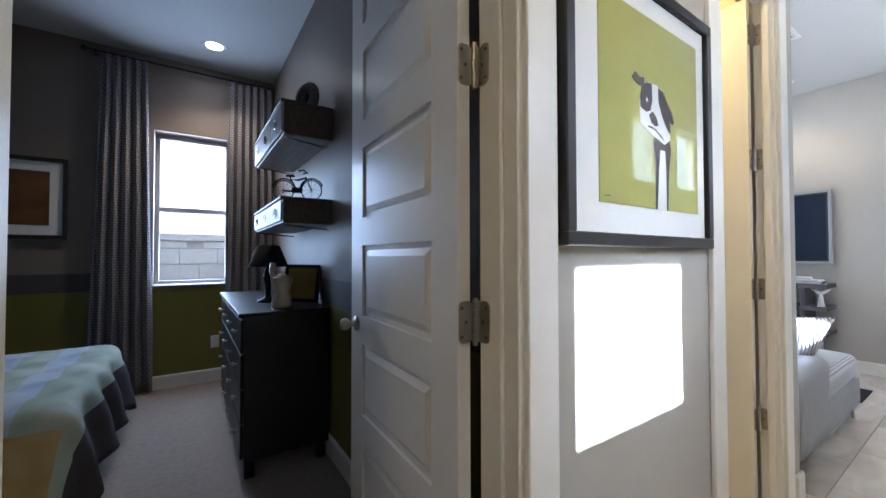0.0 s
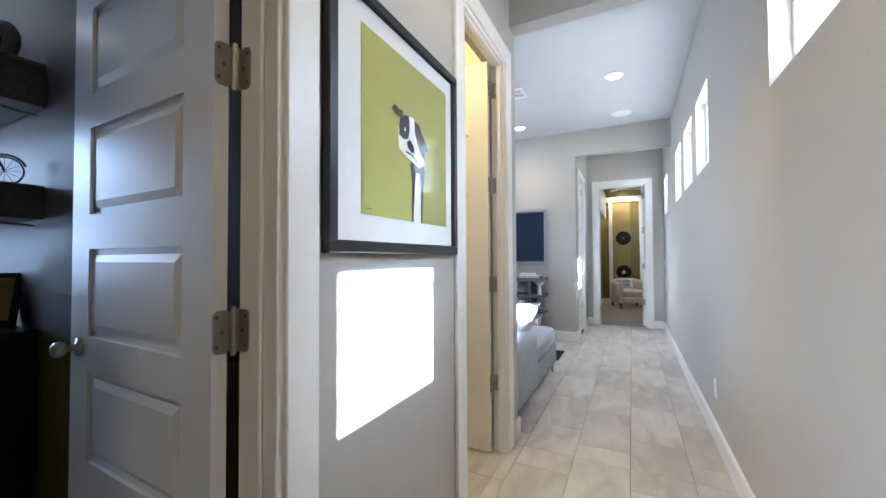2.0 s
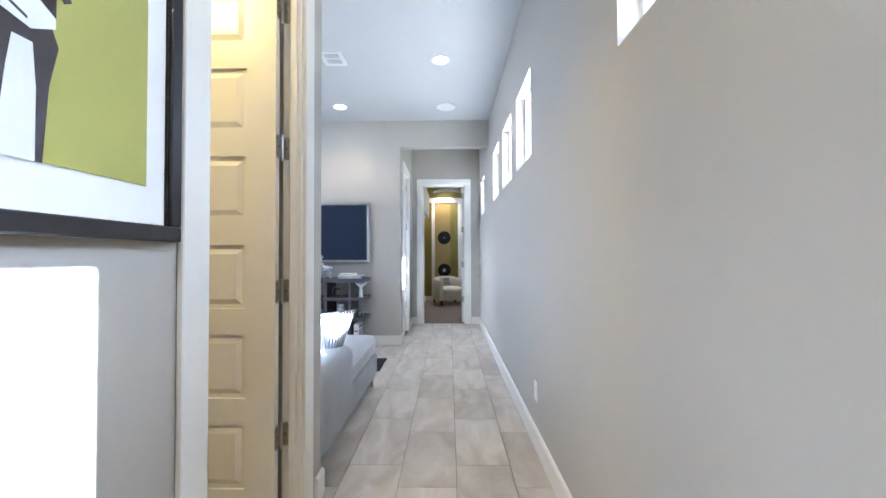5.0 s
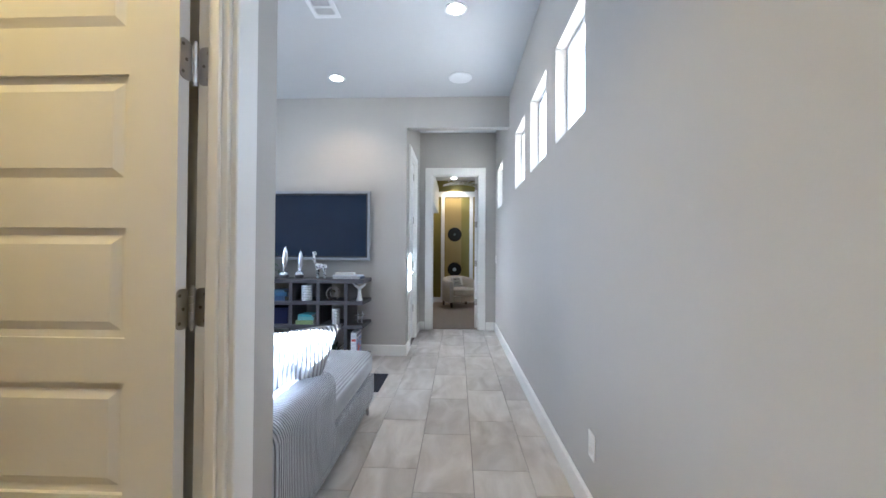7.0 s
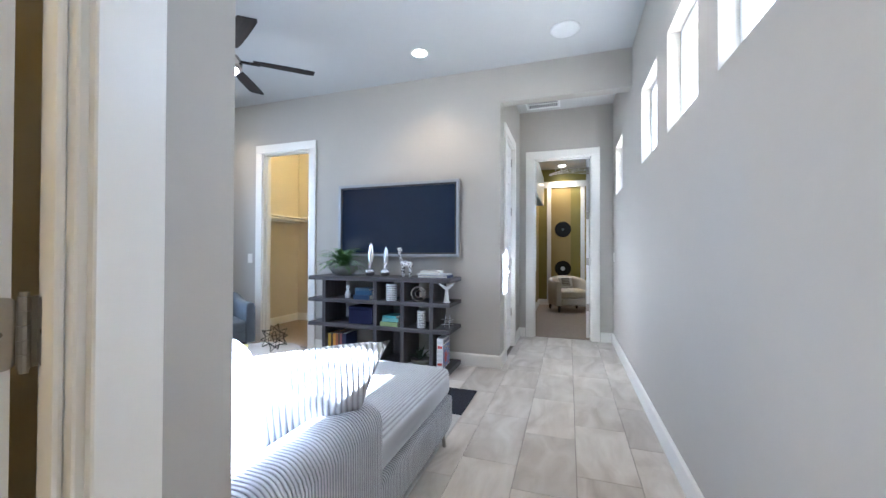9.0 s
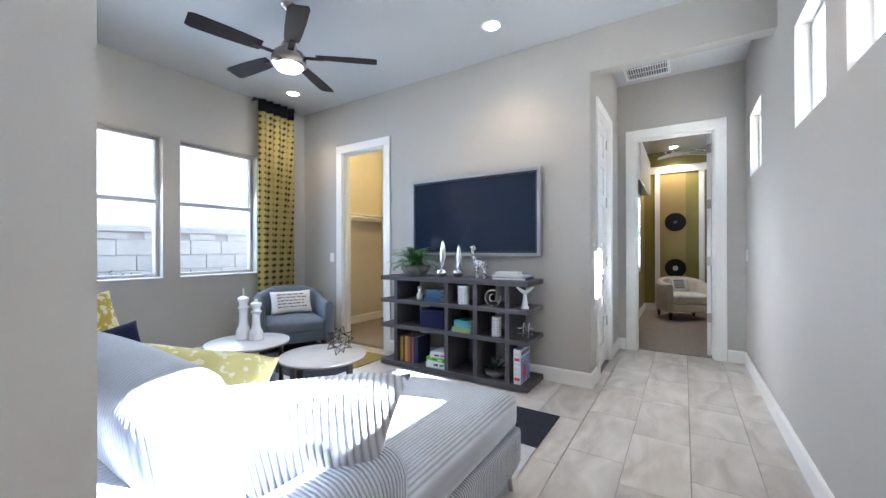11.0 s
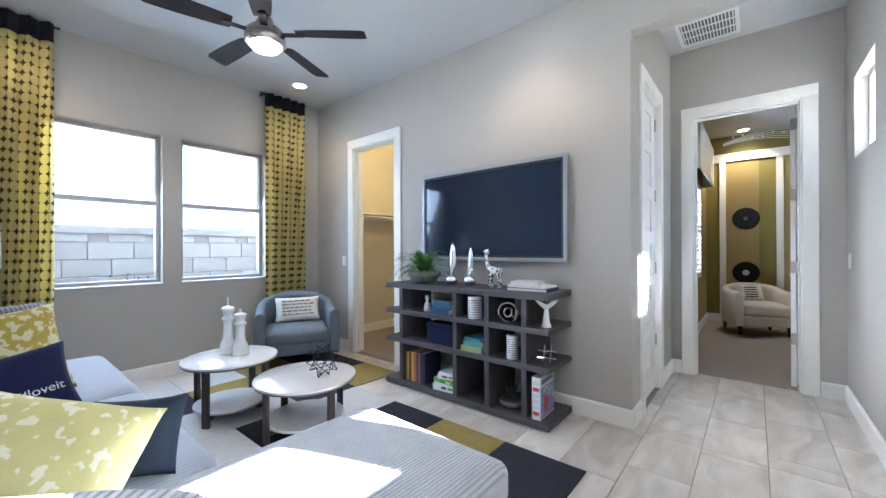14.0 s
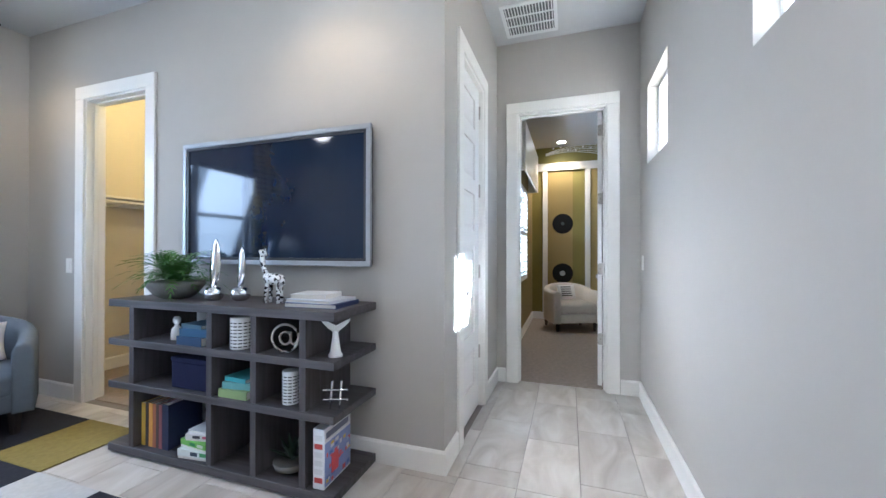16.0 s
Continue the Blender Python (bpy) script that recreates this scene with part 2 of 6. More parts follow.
ROOF = material("plain_roof_board", (0.35, 0.33, 0.30), 0.9, vary=0.1, scale=4)


# ---- building blocks ----
def link(name, bm, mat, parent=None, label="", smooth=False):
    me = bpy.data.meshes.new(name)
    bmesh.ops.recalc_face_normals(bm, faces=bm.faces)
    if smooth:
        for f in bm.faces:
            f.smooth = True
    bm.to_mesh(me)
    bm.free()
    for x in mat if isinstance(mat, (list, tuple)) else [mat]:
        me.materials.append(x)
    ob = new(name, me)
    if parent:
        ob.parent = parent
    if label:
        tagged(ob, label)
    return ob


def part(name, bm, mat, parent, label="", smooth=False):
    return link(name, bm, mat, parent, label, smooth)


def thing(name, label, category, group="", at=(0, 0, 0), turn=0, kind=""):
    ob = new(name)
    ob.empty_display_size = 0.1
    ob.matrix_basis = pose(*at, 0, 0, turn)
    return tagged(ob, label, category, group, kind)


def structure(name, bm, mat, label="", category="", smooth=False):
    return tagged(link(name, bm, mat, None, "", smooth), label, category, "", "structure")


def box(x0, x1, y0, y1, z0, z1, bevel=0.0, seg=2, bm=None):
    """A box by its faces; bevelled edges if asked; joined to bm if given."""
    own = bmesh.new()
    bmesh.ops.create_cube(own, size=1.0)
    for v in own.verts:
        v.co = Vector((x0 + (x1 - x0) * (v.co.x + 0.5), y0 + (y1 - y0) * (v.co.y + 0.5), z0 + (z1 - z0) * (v.co.z + 0.5)))
    if bevel:
        bmesh.ops.bevel(own, geom=own.edges[:], offset=bevel, segments=seg, profile=0.5, affect="EDGES")
    return join(bm, own)


def join(bm, own):
    if bm is None:
        return own
    me = bpy.data.meshes.new("joined")
    own.to_mesh(me)
    own.free()
    bm.from_mesh(me)
    bpy.data.meshes.remove(me)
    return bm


def moved(bm, m):
    bmesh.ops.transform(bm, matrix=m, verts=bm.verts)
    return bm


def cyl(r, z0, z1, seg=24, r2=None, at=(0, 0), bm=None, bevel=0.0):
    own = bmesh.new()
    bmesh.ops.create_cone(own, cap_ends=True, segments=seg, radius1=r, radius2=r if r2 is None else r2, depth=z1 - z0)
    for v in own.verts:
        v.co += Vector((at[0], at[1], (z0 + z1) / 2))
    if bevel:
        rim = [e for e in own.edges if abs(e.verts[0].co.z - e.verts[1].co.z) < 1e-6]
        bmesh.ops.bevel(own, geom=rim, offset=bevel, segments=2, profile=0.5, affect="EDGES")
    return join(bm, own)


def lathe(profile, seg=32, at=(0, 0, 0), bm=None):
    """A turned body: profile rows of radius and height, from bottom to top."""
    own = bmesh.new()
    rings = []
    for r, z in profile:
        rings.append([own.verts.new((at[0] + max(r, 1e-4) * math.cos(2 * math.pi * k / seg), at[1] + max(r, 1e-4) * math.sin(2 * math.pi * k / seg), at[2] + z)) for k in range(seg)])
    for a, b in zip(rings, rings[1:]):
        for k in range(seg):
            own.faces.new((a[k], a[(k + 1) % seg], b[(k + 1) % seg], b[k]))
    own.faces.new(rings[0][::-1])
    own.faces.new(rings[-1])
    return join(bm, own)


def tube(points, r, seg=8, bm=None, closed=False):
    """A round rod through some points."""
    own = bmesh.new()
    pts = [Vector(p) for p in points]
    rings = []
    for i, p in enumerate(pts):
        a = pts[i - 1] if i or closed else p
        b = pts[(i + 1) % len(pts)] if i < len(pts) - 1 or closed else p
        d = (b - a).normalized()
        u = d.orthogonal().normalized() if not rings else (ref - d * ref.dot(d)).normalized()
        ref, w = u, d.cross(u)
        rings.append([own.verts.new(p + r * (u * math.cos(2 * math.pi * k / seg) + w * math.sin(2 * math.pi * k / seg))) for k in range(seg)])
    pairs = list(zip(rings, rings[1:])) + ([(rings[-1], rings[0])] if closed else [])
    for a, b in pairs:
        for k in range(seg):
            own.faces.new((a[k], a[(k + 1) % seg], b[(k + 1) % seg], b[k]))
    if not closed:
        own.faces.new(rings[0][::-1])
        own.faces.new(rings[-1])
    return join(bm, own)


def slab(axis, lo, hi, a0, a1, z0, z1, holes=()):
    """A wall of thickness lo to hi across `axis`, from a0 to a1 along the other, with holes (a, b, bottom, top) cut through it."""
    cuts_a = sorted({a0, a1, *(v for h in holes for v in h[:2])})
    cuts_z = sorted({z0, z1, *(v for h in holes for v in h[2:])})
    bm = bmesh.new()
    verts = {}

    def vert(t, i, k):
        if (t, i, k) not in verts:
            a, z = cuts_a[i], cuts_z[k]
            verts[t, i, k] = bm.verts.new((t, a, z) if axis == "x" else (a, t, z))
        return verts[t, i, k]

    def solid(i, k):
        if not (0 <= i < len(cuts_a) - 1 and 0 <= k < len(cuts_z) - 1):
            return False
        ca, cz = (cuts_a[i] + cuts_a[i + 1]) / 2, (cuts_z[k] + cuts_z[k + 1]) / 2
        return not any(h[0] < ca < h[1] and h[2] < cz < h[3] for h in holes)

    for i in range(len(cuts_a) - 1):
        for k in range(len(cuts_z) - 1):
            if not solid(i, k):
                continue
            for t in (lo, hi):
                bm.faces.new([vert(t, i, k), vert(t, i + 1, k), vert(t, i + 1, k + 1), vert(t, i, k + 1)])
            for di, dk, p, q in ((-1, 0, (i, k), (i, k + 1)), (1, 0, (i + 1, k), (i + 1, k + 1)), (0, -1, (i, k), (i + 1, k)), (0, 1, (i, k + 1), (i + 1, k + 1))):
                if not solid(i + di, k + dk):
                    bm.faces.new([vert(lo, *p), vert(lo, *q), vert(hi, *q), vert(hi, *p)])
    return bm


# ---- walls, ceilings and floors ----
TOP, HALL_TOP = 3.01, 3.085
high = [(a, b, *HIGH_Z) for a, b in HIGH_WINDOWS]
structure("wall_south", slab("y", -0.16, 0.0, -1.6, 7.66, 0, HALL_TOP, high), WALL, "light greige painted corridor wall with small high windows", "wall")
structure("wall_picture", slab("y", 1.183, 1.31, -1.6, 2.845, 0, TOP, [(0.109, 0.925, 0, 2.44), (1.93, 2.622, 0, 2.44)]), WALL, "light greige painted wall with two doorways", "wall")
structure("wall_start", slab("x", -1.72, -1.6, -0.16, 1.31, 0, TOP), WALL, "plain greige wall closing the corridor", "wall")
structure("wall_sofa", slab("x", 2.725, 2.845, 1.31, 4.92, 0, TOP), WALL, "greige painted wall behind the sofa", "wall")
structure("wall_windows", slab("y", 4.92, 5.08, 2.725, 7.66, 0, TOP, [(a, b, 0.893, 2.305) for a, b in ROOM_WINDOWS]), WALL, "greige painted wall with two tall windows", "wall")
structure("wall_screen", slab("x", 6.0, 6.12, 1.19, 4.92, 0, TOP, [(3.468, 4.175, 0, 2.385)]), WALL, "greige painted wall behind the wide screen", "wall")
structure("wall_hall", slab("y", 1.19, 1.31, 6.12, 7.66, 0, HALL_TOP, [(6.33, 6.96, 0, 2.44)]), WALL, "greige painted hall wall with a white door", "wall")
structure("wall_hall_end", slab("x", 7.54, 7.66, 0.0, 1.19, 0, HALL_TOP, [(0.248, 1.008, 0, 2.44)]), WALL, "greige painted end wall with an open doorway", "wall")
structure("header_near", box(2.725, 2.845, 0.0, 1.183, 2.727, TOP), WALL, "greige dropped header across the corridor", "header")
structure("header_far", box(6.0, 6.12, 0.0, 1.19, 2.655, HALL_TOP), WALL, "greige dropped header at the hall opening", "header")
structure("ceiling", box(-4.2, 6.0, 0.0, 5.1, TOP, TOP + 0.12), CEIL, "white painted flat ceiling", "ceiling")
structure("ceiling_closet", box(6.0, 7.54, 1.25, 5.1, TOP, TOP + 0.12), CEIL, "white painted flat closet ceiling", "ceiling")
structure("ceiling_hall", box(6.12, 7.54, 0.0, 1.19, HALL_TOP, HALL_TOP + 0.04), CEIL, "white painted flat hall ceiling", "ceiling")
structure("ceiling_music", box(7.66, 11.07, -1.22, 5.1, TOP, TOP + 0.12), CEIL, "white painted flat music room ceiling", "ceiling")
structure("roof", box(-4.2, 11.2, -0.16, 5.3, TOP + 0.13, TOP + 0.25), ROOF, "plain roof board above the ceiling", "roof")

# the bedroom: brown above a charcoal band above olive
structure("wall_bedroom_window", slab("y", 4.86, 5.08, -3.0, 1.04, 0, TOP, [(0.045, 0.655, 0.935, 2.345)]), BROWN_WALL, "taupe brown painted bedroom wall with a window", "wall")
structure("wall_bedroom_side", slab("x", 1.04, 1.16, 1.31, 5.08, 0, TOP), BROWN_WALL, "taupe brown painted bedroom side wall", "wall")
structure("wall_bedroom_head", slab("x", -3.12, -3.0, 1.31, 5.08, 0, TOP), BROWN_WALL, "taupe brown painted wall at the bed's head", "wall")
structure("paint_bedroom_entry", slab("y", 1.31, 1.314, -3.0, 1.04, 0, TOP, [(0.109, 0.925, 0, 2.44)]), BROWN_WALL, "taupe brown paint on the bedroom's entry wall", "wall")
structure("paint_olive_window", slab("y", 4.856, 4.86, -3.0, 1.04, 0, 0.903, []), OLIVE_WALL, "olive painted lower part of the bedroom wall", "wall")
structure("paint_band_window", slab("y", 4.855, 4.86, -3.0, 0.03, 0.903, 1.055), BAND_WALL, "charcoal painted band on the bedroom wall", "wall")
structure("paint_band_window_right", slab("y", 4.855, 4.86, 0.67, 1.04, 0.903, 1.055), BAND_WALL, "charcoal painted band on the bedroom wall", "wall")
structure("paint_olive_side", slab("x", 1.036, 1.04, 1.314, 4.855, 0, 0.903), OLIVE_WALL, "olive painted lower part of the bedroom side wall", "wall")
structure("paint_band_side", slab("x", 1.035, 1.04, 1.314, 4.855, 0.903, 1.055), BAND_WALL, "charcoal painted band on the bedroom side wall", "wall")
# bathroom behind the second door, and the closet beside the screen
structure("wall_bath_back", slab("y", 3.2, 3.3, 1.16, 2.725, 0, TOP), CREAM_WALL, "cream painted bathroom wall", "wall")
structure("paint_bath_side", slab("x", 2.719, 2.725, 1.31, 3.2, 0, TOP), CREAM_WALL, "cream paint on the bathroom side wall", "wall")
structure("wall_closet_side", slab("y", 2.9, 3.0, 6.12, 7.66, 0, TOP), CREAM_WALL, "cream painted closet wall", "wall")
structure("wall_closet_back", slab("x", 7.56, 7.66, 1.31, 4.92, 0, TOP), CREAM_WALL, "cream painted closet back wall", "wall")
structure("paint_closet_far", slab("y", 4.914, 4.92, 6.12, 7.56, 0, TOP), CREAM_WALL, "cream paint on the closet's outer wall", "wall")
# music room at the end of the hall
structure("wall_music_far", slab("x", 10.95, 11.07, -1.1, 1.32, 0, TOP), MOSS_WALL, "olive painted music room wall", "wall")
structure("wall_music_window", slab("y", 1.18, 1.32, 7.66, 10.95, 0, TOP, [(8.7, 9.68, 0.80, 2.06)]), GOLD_WALL, "golden olive music room wall with a shuttered window", "wall")
structure("wall_music_south", slab("y", -1.22, -1.1, 7.66, 11.07, 0, TOP), GOLD_WALL, "golden olive music room wall", "wall")
structure("wall_music_near", slab("x", 7.54, 7.66, -1.22, -0.16, 0, TOP), GOLD_WALL, "golden olive music room wall", "wall")
structure("paint_music_near", slab("x", 7.66, 7.666, -1.1, 1.18, 0, TOP, [(0.248, 1.008, 0, 2.44)]), GOLD_WALL, "golden olive paint on the music room's entry wall", "wall")

structure("floor", box(-1.6, 7.6, -0.05, 5.0, -0.12, -0.006), GROUT, "grout bed under the floor tiles", "floor")
structure("floor_bedroom", box(-3.0, 1.04, 1.25, 4.9, -0.1, 0.004), CARPET, "beige loop carpet in the bedroom", "carpet")
structure("floor_closet", box(6.06, 7.56, 3.0, 4.92, -0.1, 0.006), CARPET, "beige loop carpet in the closet", "carpet")
structure("floor_music", box(7.6, 10.95, -1.1, 1.18, -0.1, 0.006), CARPET, "beige loop carpet in the music room", "carpet")


# ---- baseboards, casings, doors ----
def baseboard(axis, at, out, a0, a1, z=0.0):
    lo, hi = sorted((at, at + out * 0.016))
    bm = bmesh.new()
    h = 0.125
    p = [(at, z), (at + out * 0.016, z), (at + out * 0.016, z + h - 0.012), (at + out * 0.008, z + h), (at, z + h)]
    ends = []
    for a in (a0, a1):
        ends.append([bm.verts.new((t, a, zz) if axis == "x" else (a, t, zz)) for t, zz in p])
    bm.faces.new(ends[0])
    bm.faces.new(ends[1][::-1])
    for k in range(5):
        bm.faces.new((ends[0][k], ends[0][(k + 1) % 5], ends[1][(k + 1) % 5], ends[1][k]))
    return structure("baseboard", bm, TRIM, "white painted wooden baseboard", "baseboard")


baseboard("y", 0.0, 1, -1.6, 7.54)
baseboard("y", 1.183, -1, -1.6, 0.0)
baseboard("y", 1.183, -1, 1.02, 1.83)
baseboard("y", 1.183, -1, 2.762, 2.861)
baseboard("x", 2.845, 1, 1.183, 4.92)
baseboard("y", 4.92, -1, 2.861, 5.984)
baseboard("x", 6.0, -1, 1.174, 3.37)
baseboard("x", 6.0, -1, 4.273, 4.904)
baseboard("y", 1.19, -1, 6.0, 6.232)
baseboard("y", 1.19, -1, 7.058, 7.54)
baseboard("x", 7.54, -1, 1.106, 1.174)
baseboard("x", 7.54, -1, 0.016, 0.15)
baseboard("y", 4.855, -1, -3.0, 1.02)
baseboard("x", 1.035, -1, 1.314, 4.855)
baseboard("x", 10.944, -1, -1.1, 1.18)
baseboard("y", 1.18, -1, 7.67, 10.93)
baseboard("y", 4.914, -1, 6.12, 7.56)
baseboard("x", 7.56, -1, 3.0, 4.9)


def door_frame(number, axis, lo, hi, a, b, head, sides=(True, True), width=0.098, stop=0.5):
    """Jamb lining, stop bead and flat casings of one doorway through a wall from lo to hi."""
    root = tagged(new(f"door_frame_{number}"), "white painted door casing and jamb", "door frame", "", "structure")
    root.empty_display_size = 0.1

    def put(name, t0, t1, a0, a1, z0, z1, bevel=0.003):
        bm = box(t0, t1, a0, a1, z0, z1, bevel, 1) if axis == "x" else box(a0, a1, t0, t1, z0, z1, bevel, 1)
        part(name, bm, TRIM, root)

    j = 0.019
    put("jamb", lo - 0.002, hi + 0.002, a, a + j, 0, head)
    put("jamb", lo - 0.002, hi + 0.002, b - j, b, 0, head)
    put("jamb_head", lo - 0.002, hi + 0.002, a + j, b - j, head - j, head)
    m = lo + (hi - lo) * stop
    put("stop_bead", m - 0.017, m + 0.017, a + j, a + j + 0.012, 0, head - j, 0.004)
    put("stop_bead", m - 0.017, m + 0.017, b - j - 0.012, b - j, 0, head - j, 0.004)
    put("stop_bead", m - 0.017, m + 0.017, a + j + 0.012, b - j - 0.012, head - j - 0.012, head - j, 0.004)
    for on, t0, t1 in ((sides[0], lo - 0.018, lo), (sides[1], hi, hi + 0.018)):
        if on:
            put("casing", t0, t1, a - width + 0.006, a + 0.006, 0, head - 0.006)
            put("casing", t0, t1, b - 0.006, b + width - 0.006, 0, head - 0.006)
            put("casing_head", t0 - 0.001, t1 + 0.001, a - width + 0.006, b + width - 0.006, head - 0.006, head + width - 0.006)
    return root


door_frame(1, "y", 1.183, 1.31, 0.109, 0.925, 2.44, stop=0.45)
door_frame(2, "y", 1.183, 1.262, 1.93, 2.606, 2.44, (True, False), stop=0.40)
door_frame(3, "x", 6.0, 6.12, 3.468, 4.175, 2.385)
door_frame(4, "y", 1.19, 1.31, 6.33, 6.96, 2.44, (True, False), stop=0.72)
door_frame(5, "x", 7.54, 7.66, 0.248, 1.008, 2.44)


def rounded_plate(a0, a1, z0, z1, r, t0, t1, across, bm=None):
    """A thin upright plate with rounded corners, its thickness t0 to t1 across x or y."""
    own = bmesh.new()
    pts = []
    for ca, cz, start in ((a1 - r, z1 - r, 0), (a0 + r, z1 - r, 90), (a0 + r, z0 + r, 180), (a1 - r, z0 + r, 270)):
        for k in range(6):
            w = radians(start + 18 * k)
            pts.append((ca + r * math.cos(w), cz + r * math.sin(w)))
    rings = [[own.verts.new((t, a, z) if across == "x" else (a, t, z)) for a, z in pts] for t in (t0, t1)]
    own.faces.new(rings[0][::-1])
    own.faces.new(rings[1])
    for k in range(len(pts)):
        own.faces.new((rings[0][k], rings[0][(k + 1) % len(pts)], rings[1][(k + 1) % len(pts)], rings[1][k]))
    return join(bm, own)


def panel_door(number, label, width, at, turn, shut=False, head=2.43):
    """A moulded six-panel door: hinge edge at the origin, leaf along +x, the jamb on its -y side, with hinges and a knob."""
    root = thing(f"door_{number}", label, "door", "interior doors", at, turn, "structure")
    t, stile, hgt = 0.035, 0.125, head - 0.012
    fields = [(0.216 + 0.375 * k, 0.216 + 0.375 * k + 0.268) for k in range(5)] + [(2.091, 2.31)]
    core = slab("y", -t / 2, t / 2, 0.0, width, 0.012, 0.012 + hgt, [(stile, width - stile, a, b) for a, b in fields])
    part("leaf_frame", core, DOOR, root)
    for a, b in fields:
        bm = box(stile - 0.001, width - stile + 0.001, -t / 2 + 0.011, t / 2 - 0.011, a - 0.001, b + 0.001)
        for sgn in (-1, 1):
            y0, y1 = sorted((sgn * (t / 2 - 0.011), sgn * (t / 2 - 0.002)))
            own = bmesh.new()
            bmesh.ops.create_cube(own, size=1.0)
            for v in own.verts:
                outer = (v.co.y > 0) == (sgn > 0)
                inset = 0.040 if outer else 0.018
                v.co = Vector(((stile + inset) if v.co.x < 0 else (width - stile - inset), y1 if v.co.y > 0 else y0, (a + inset) if v.co.z < 0 else (b - inset)))
            join(bm, own)
        part("panel", bm, DOOR, root)
    for hz in (0.42, 1.035, 1.655, 2.26):
        if shut:
            hb = cyl(0.008, hz - 0.05, hz + 0.05, 12, at=(-0.003, t / 2 + 0.006))
        else:
            hb = rounded_plate(-t / 2 - 0.006, t / 2 - 0.001, hz - 0.05, hz + 0.05, 0.014, -0.0025, 0.0004, "x")
            rounded_plate(-0.044, -0.008, hz - 0.05, hz + 0.05, 0.014, -0.0435, -0.041, "y", hb)
            box(-0.0085, -0.0065, -0.0425, -0.028, hz - 0.05, hz + 0.05, bm=hb)
            for q in range(5):
                cyl(0.0075, hz - 0.0505 + 0.0202 * q, hz - 0.0505 + 0.0202 * q + 0.0194, 12, at=(-0.008, -0.027), bm=hb)
            for side in (-1, 1):
                cyl(0.0058, hz + side * 0.0535 - 0.003, hz + side * 0.0535 + 0.003, 12, at=(-0.008, -0.027), bm=hb)
        hinge = part("hinge", hb, NICKEL, root, "satin nickel hinge")
        for dz in (-0.034, 0.0, 0.034) if not shut else ():
            own = cyl(0.0042, -0.0042, -0.0024, 10)
            part("screw", moved(own, pose(0, 0.008 if dz else -0.004, hz + dz, 0, 90, 0)), SCREW, hinge)
            own = cyl(0.0042, -0.0012, 0.0012, 10)
            part("screw", moved(own, pose(-0.034 if dz else -0.022, -0.0405, hz + dz, 90, 0, 0)), SCREW, hinge)
    kb = bmesh.new()
    for sgn in (-1, 1):
        own = lathe([(0.030, 0), (0.030, 0.006), (0.012, 0.009), (0.010, 0.028), (0.018, 0.034), (0.024, 0.045), (0.022, 0.058), (0.012, 0.064)], 20)
        moved(own, pose(width - 0.065, sgn * t / 2, 0.93, -90 * sgn, 0, 0))
        join(kb, own)
    part("door_knob", kb, NICKEL, root, "round satin nickel knob", True)
    return root


panel_door(1, "white six-panel door standing open into the bedroom", 0.775, (0.864, 1.320, 0), 88)
panel_door(2, "white six-panel door standing open into the bathroom", 0.65, (2.544, 1.268, 0), 90)
panel_door(4, "white closed closet door in the hall", 0.588, (6.939, 1.24, 0), 180, True)
panel_door(5, "white door standing open into the music room", 0.72, (7.672, 0.302, 0), -8)


# ---- windows ----
def window(number, axis, lo, hi, a, b, z0, z1, label, frame_mat, rail=None, depth=0.05, bar=0.036):
    """A vinyl window set towards the outside (lo or hi first), with a pane for each sash."""
    root = tagged(new(f"window_{number}"), label, "window", "", "structure")
    root.empty_display_size = 0.1

    def put(name, t0, t1, a0, a1, c0, c1, mat, bevel=0.004):
        t0, t1 = sorted((t0, t1))
        bm = box(t0, t1, a0, a1, c0, c1, bevel, 1) if axis == "x" else box(a0, a1, t0, t1, c0, c1, bevel, 1)
        return part(name, bm, mat, root)

    s = 1 if hi > lo else -1
    put("window_frame", lo, lo + s * depth, a, a + bar, z0, z1, frame_mat)
    put("window_frame", lo, lo + s * depth, b - bar, b, z0, z1, frame_mat)
    put("window_frame", lo, lo + s * depth, a + bar, b - bar, z0, z0 + bar, frame_mat)
    put("window_frame", lo, lo + s * depth, a + bar, b - bar, z1 - bar, z1, frame_mat)
    cells = [(z0 + bar, z1 - bar)]
    if rail:
        put("meeting_rail", lo + s * 0.006, lo + s * (depth + 0.012), a + bar, b - bar, rail - 0.022, rail + 0.022, frame_mat)
        cells = [(z0 + bar, rail - 0.022), (rail + 0.022, z1 - bar)]
    for c0, c1 in cells:
        pane = put("pane", lo + s * 0.02, lo + s * 0.024, a + bar - 0.004, b - bar + 0.004, c0 - 0.004, c1 + 0.004, GLASS, 0)
        pane.visible_shadow = False
    return root


for k, (a, b) in enumerate(HIGH_WINDOWS):
    window(k + 1, "y", -0.12, 0.0, a, b, *HIGH_Z, "small square white high window", WHITE_VINYL, None, 0.05, 0.03)
for k, (a, b) in enumerate(ROOM_WINDOWS):
    window(k + 6, "y", 5.07, 4.92, a, b, 0.893, 2.305, "tall single-hung window with beige frame", VINYL, 1.655, 0.07)
    structure("window_sill", box(a - 0.0, b + 0.0, 4.905, 4.999, 0.885, 0.897, 0.003, 1), TRIM, "thin white window sill", "sill")
window(8, "y", 5.07, 4.86, 0.045, 0.655, 0.935, 2.345, "tall single-hung bedroom window", VINYL, 1.64, 0.07)
structure("window_sill", box(0.045, 0.655, 4.845, 4.999, 0.927, 0.939, 0.003, 1), TRIM, "thin white window sill", "sill")
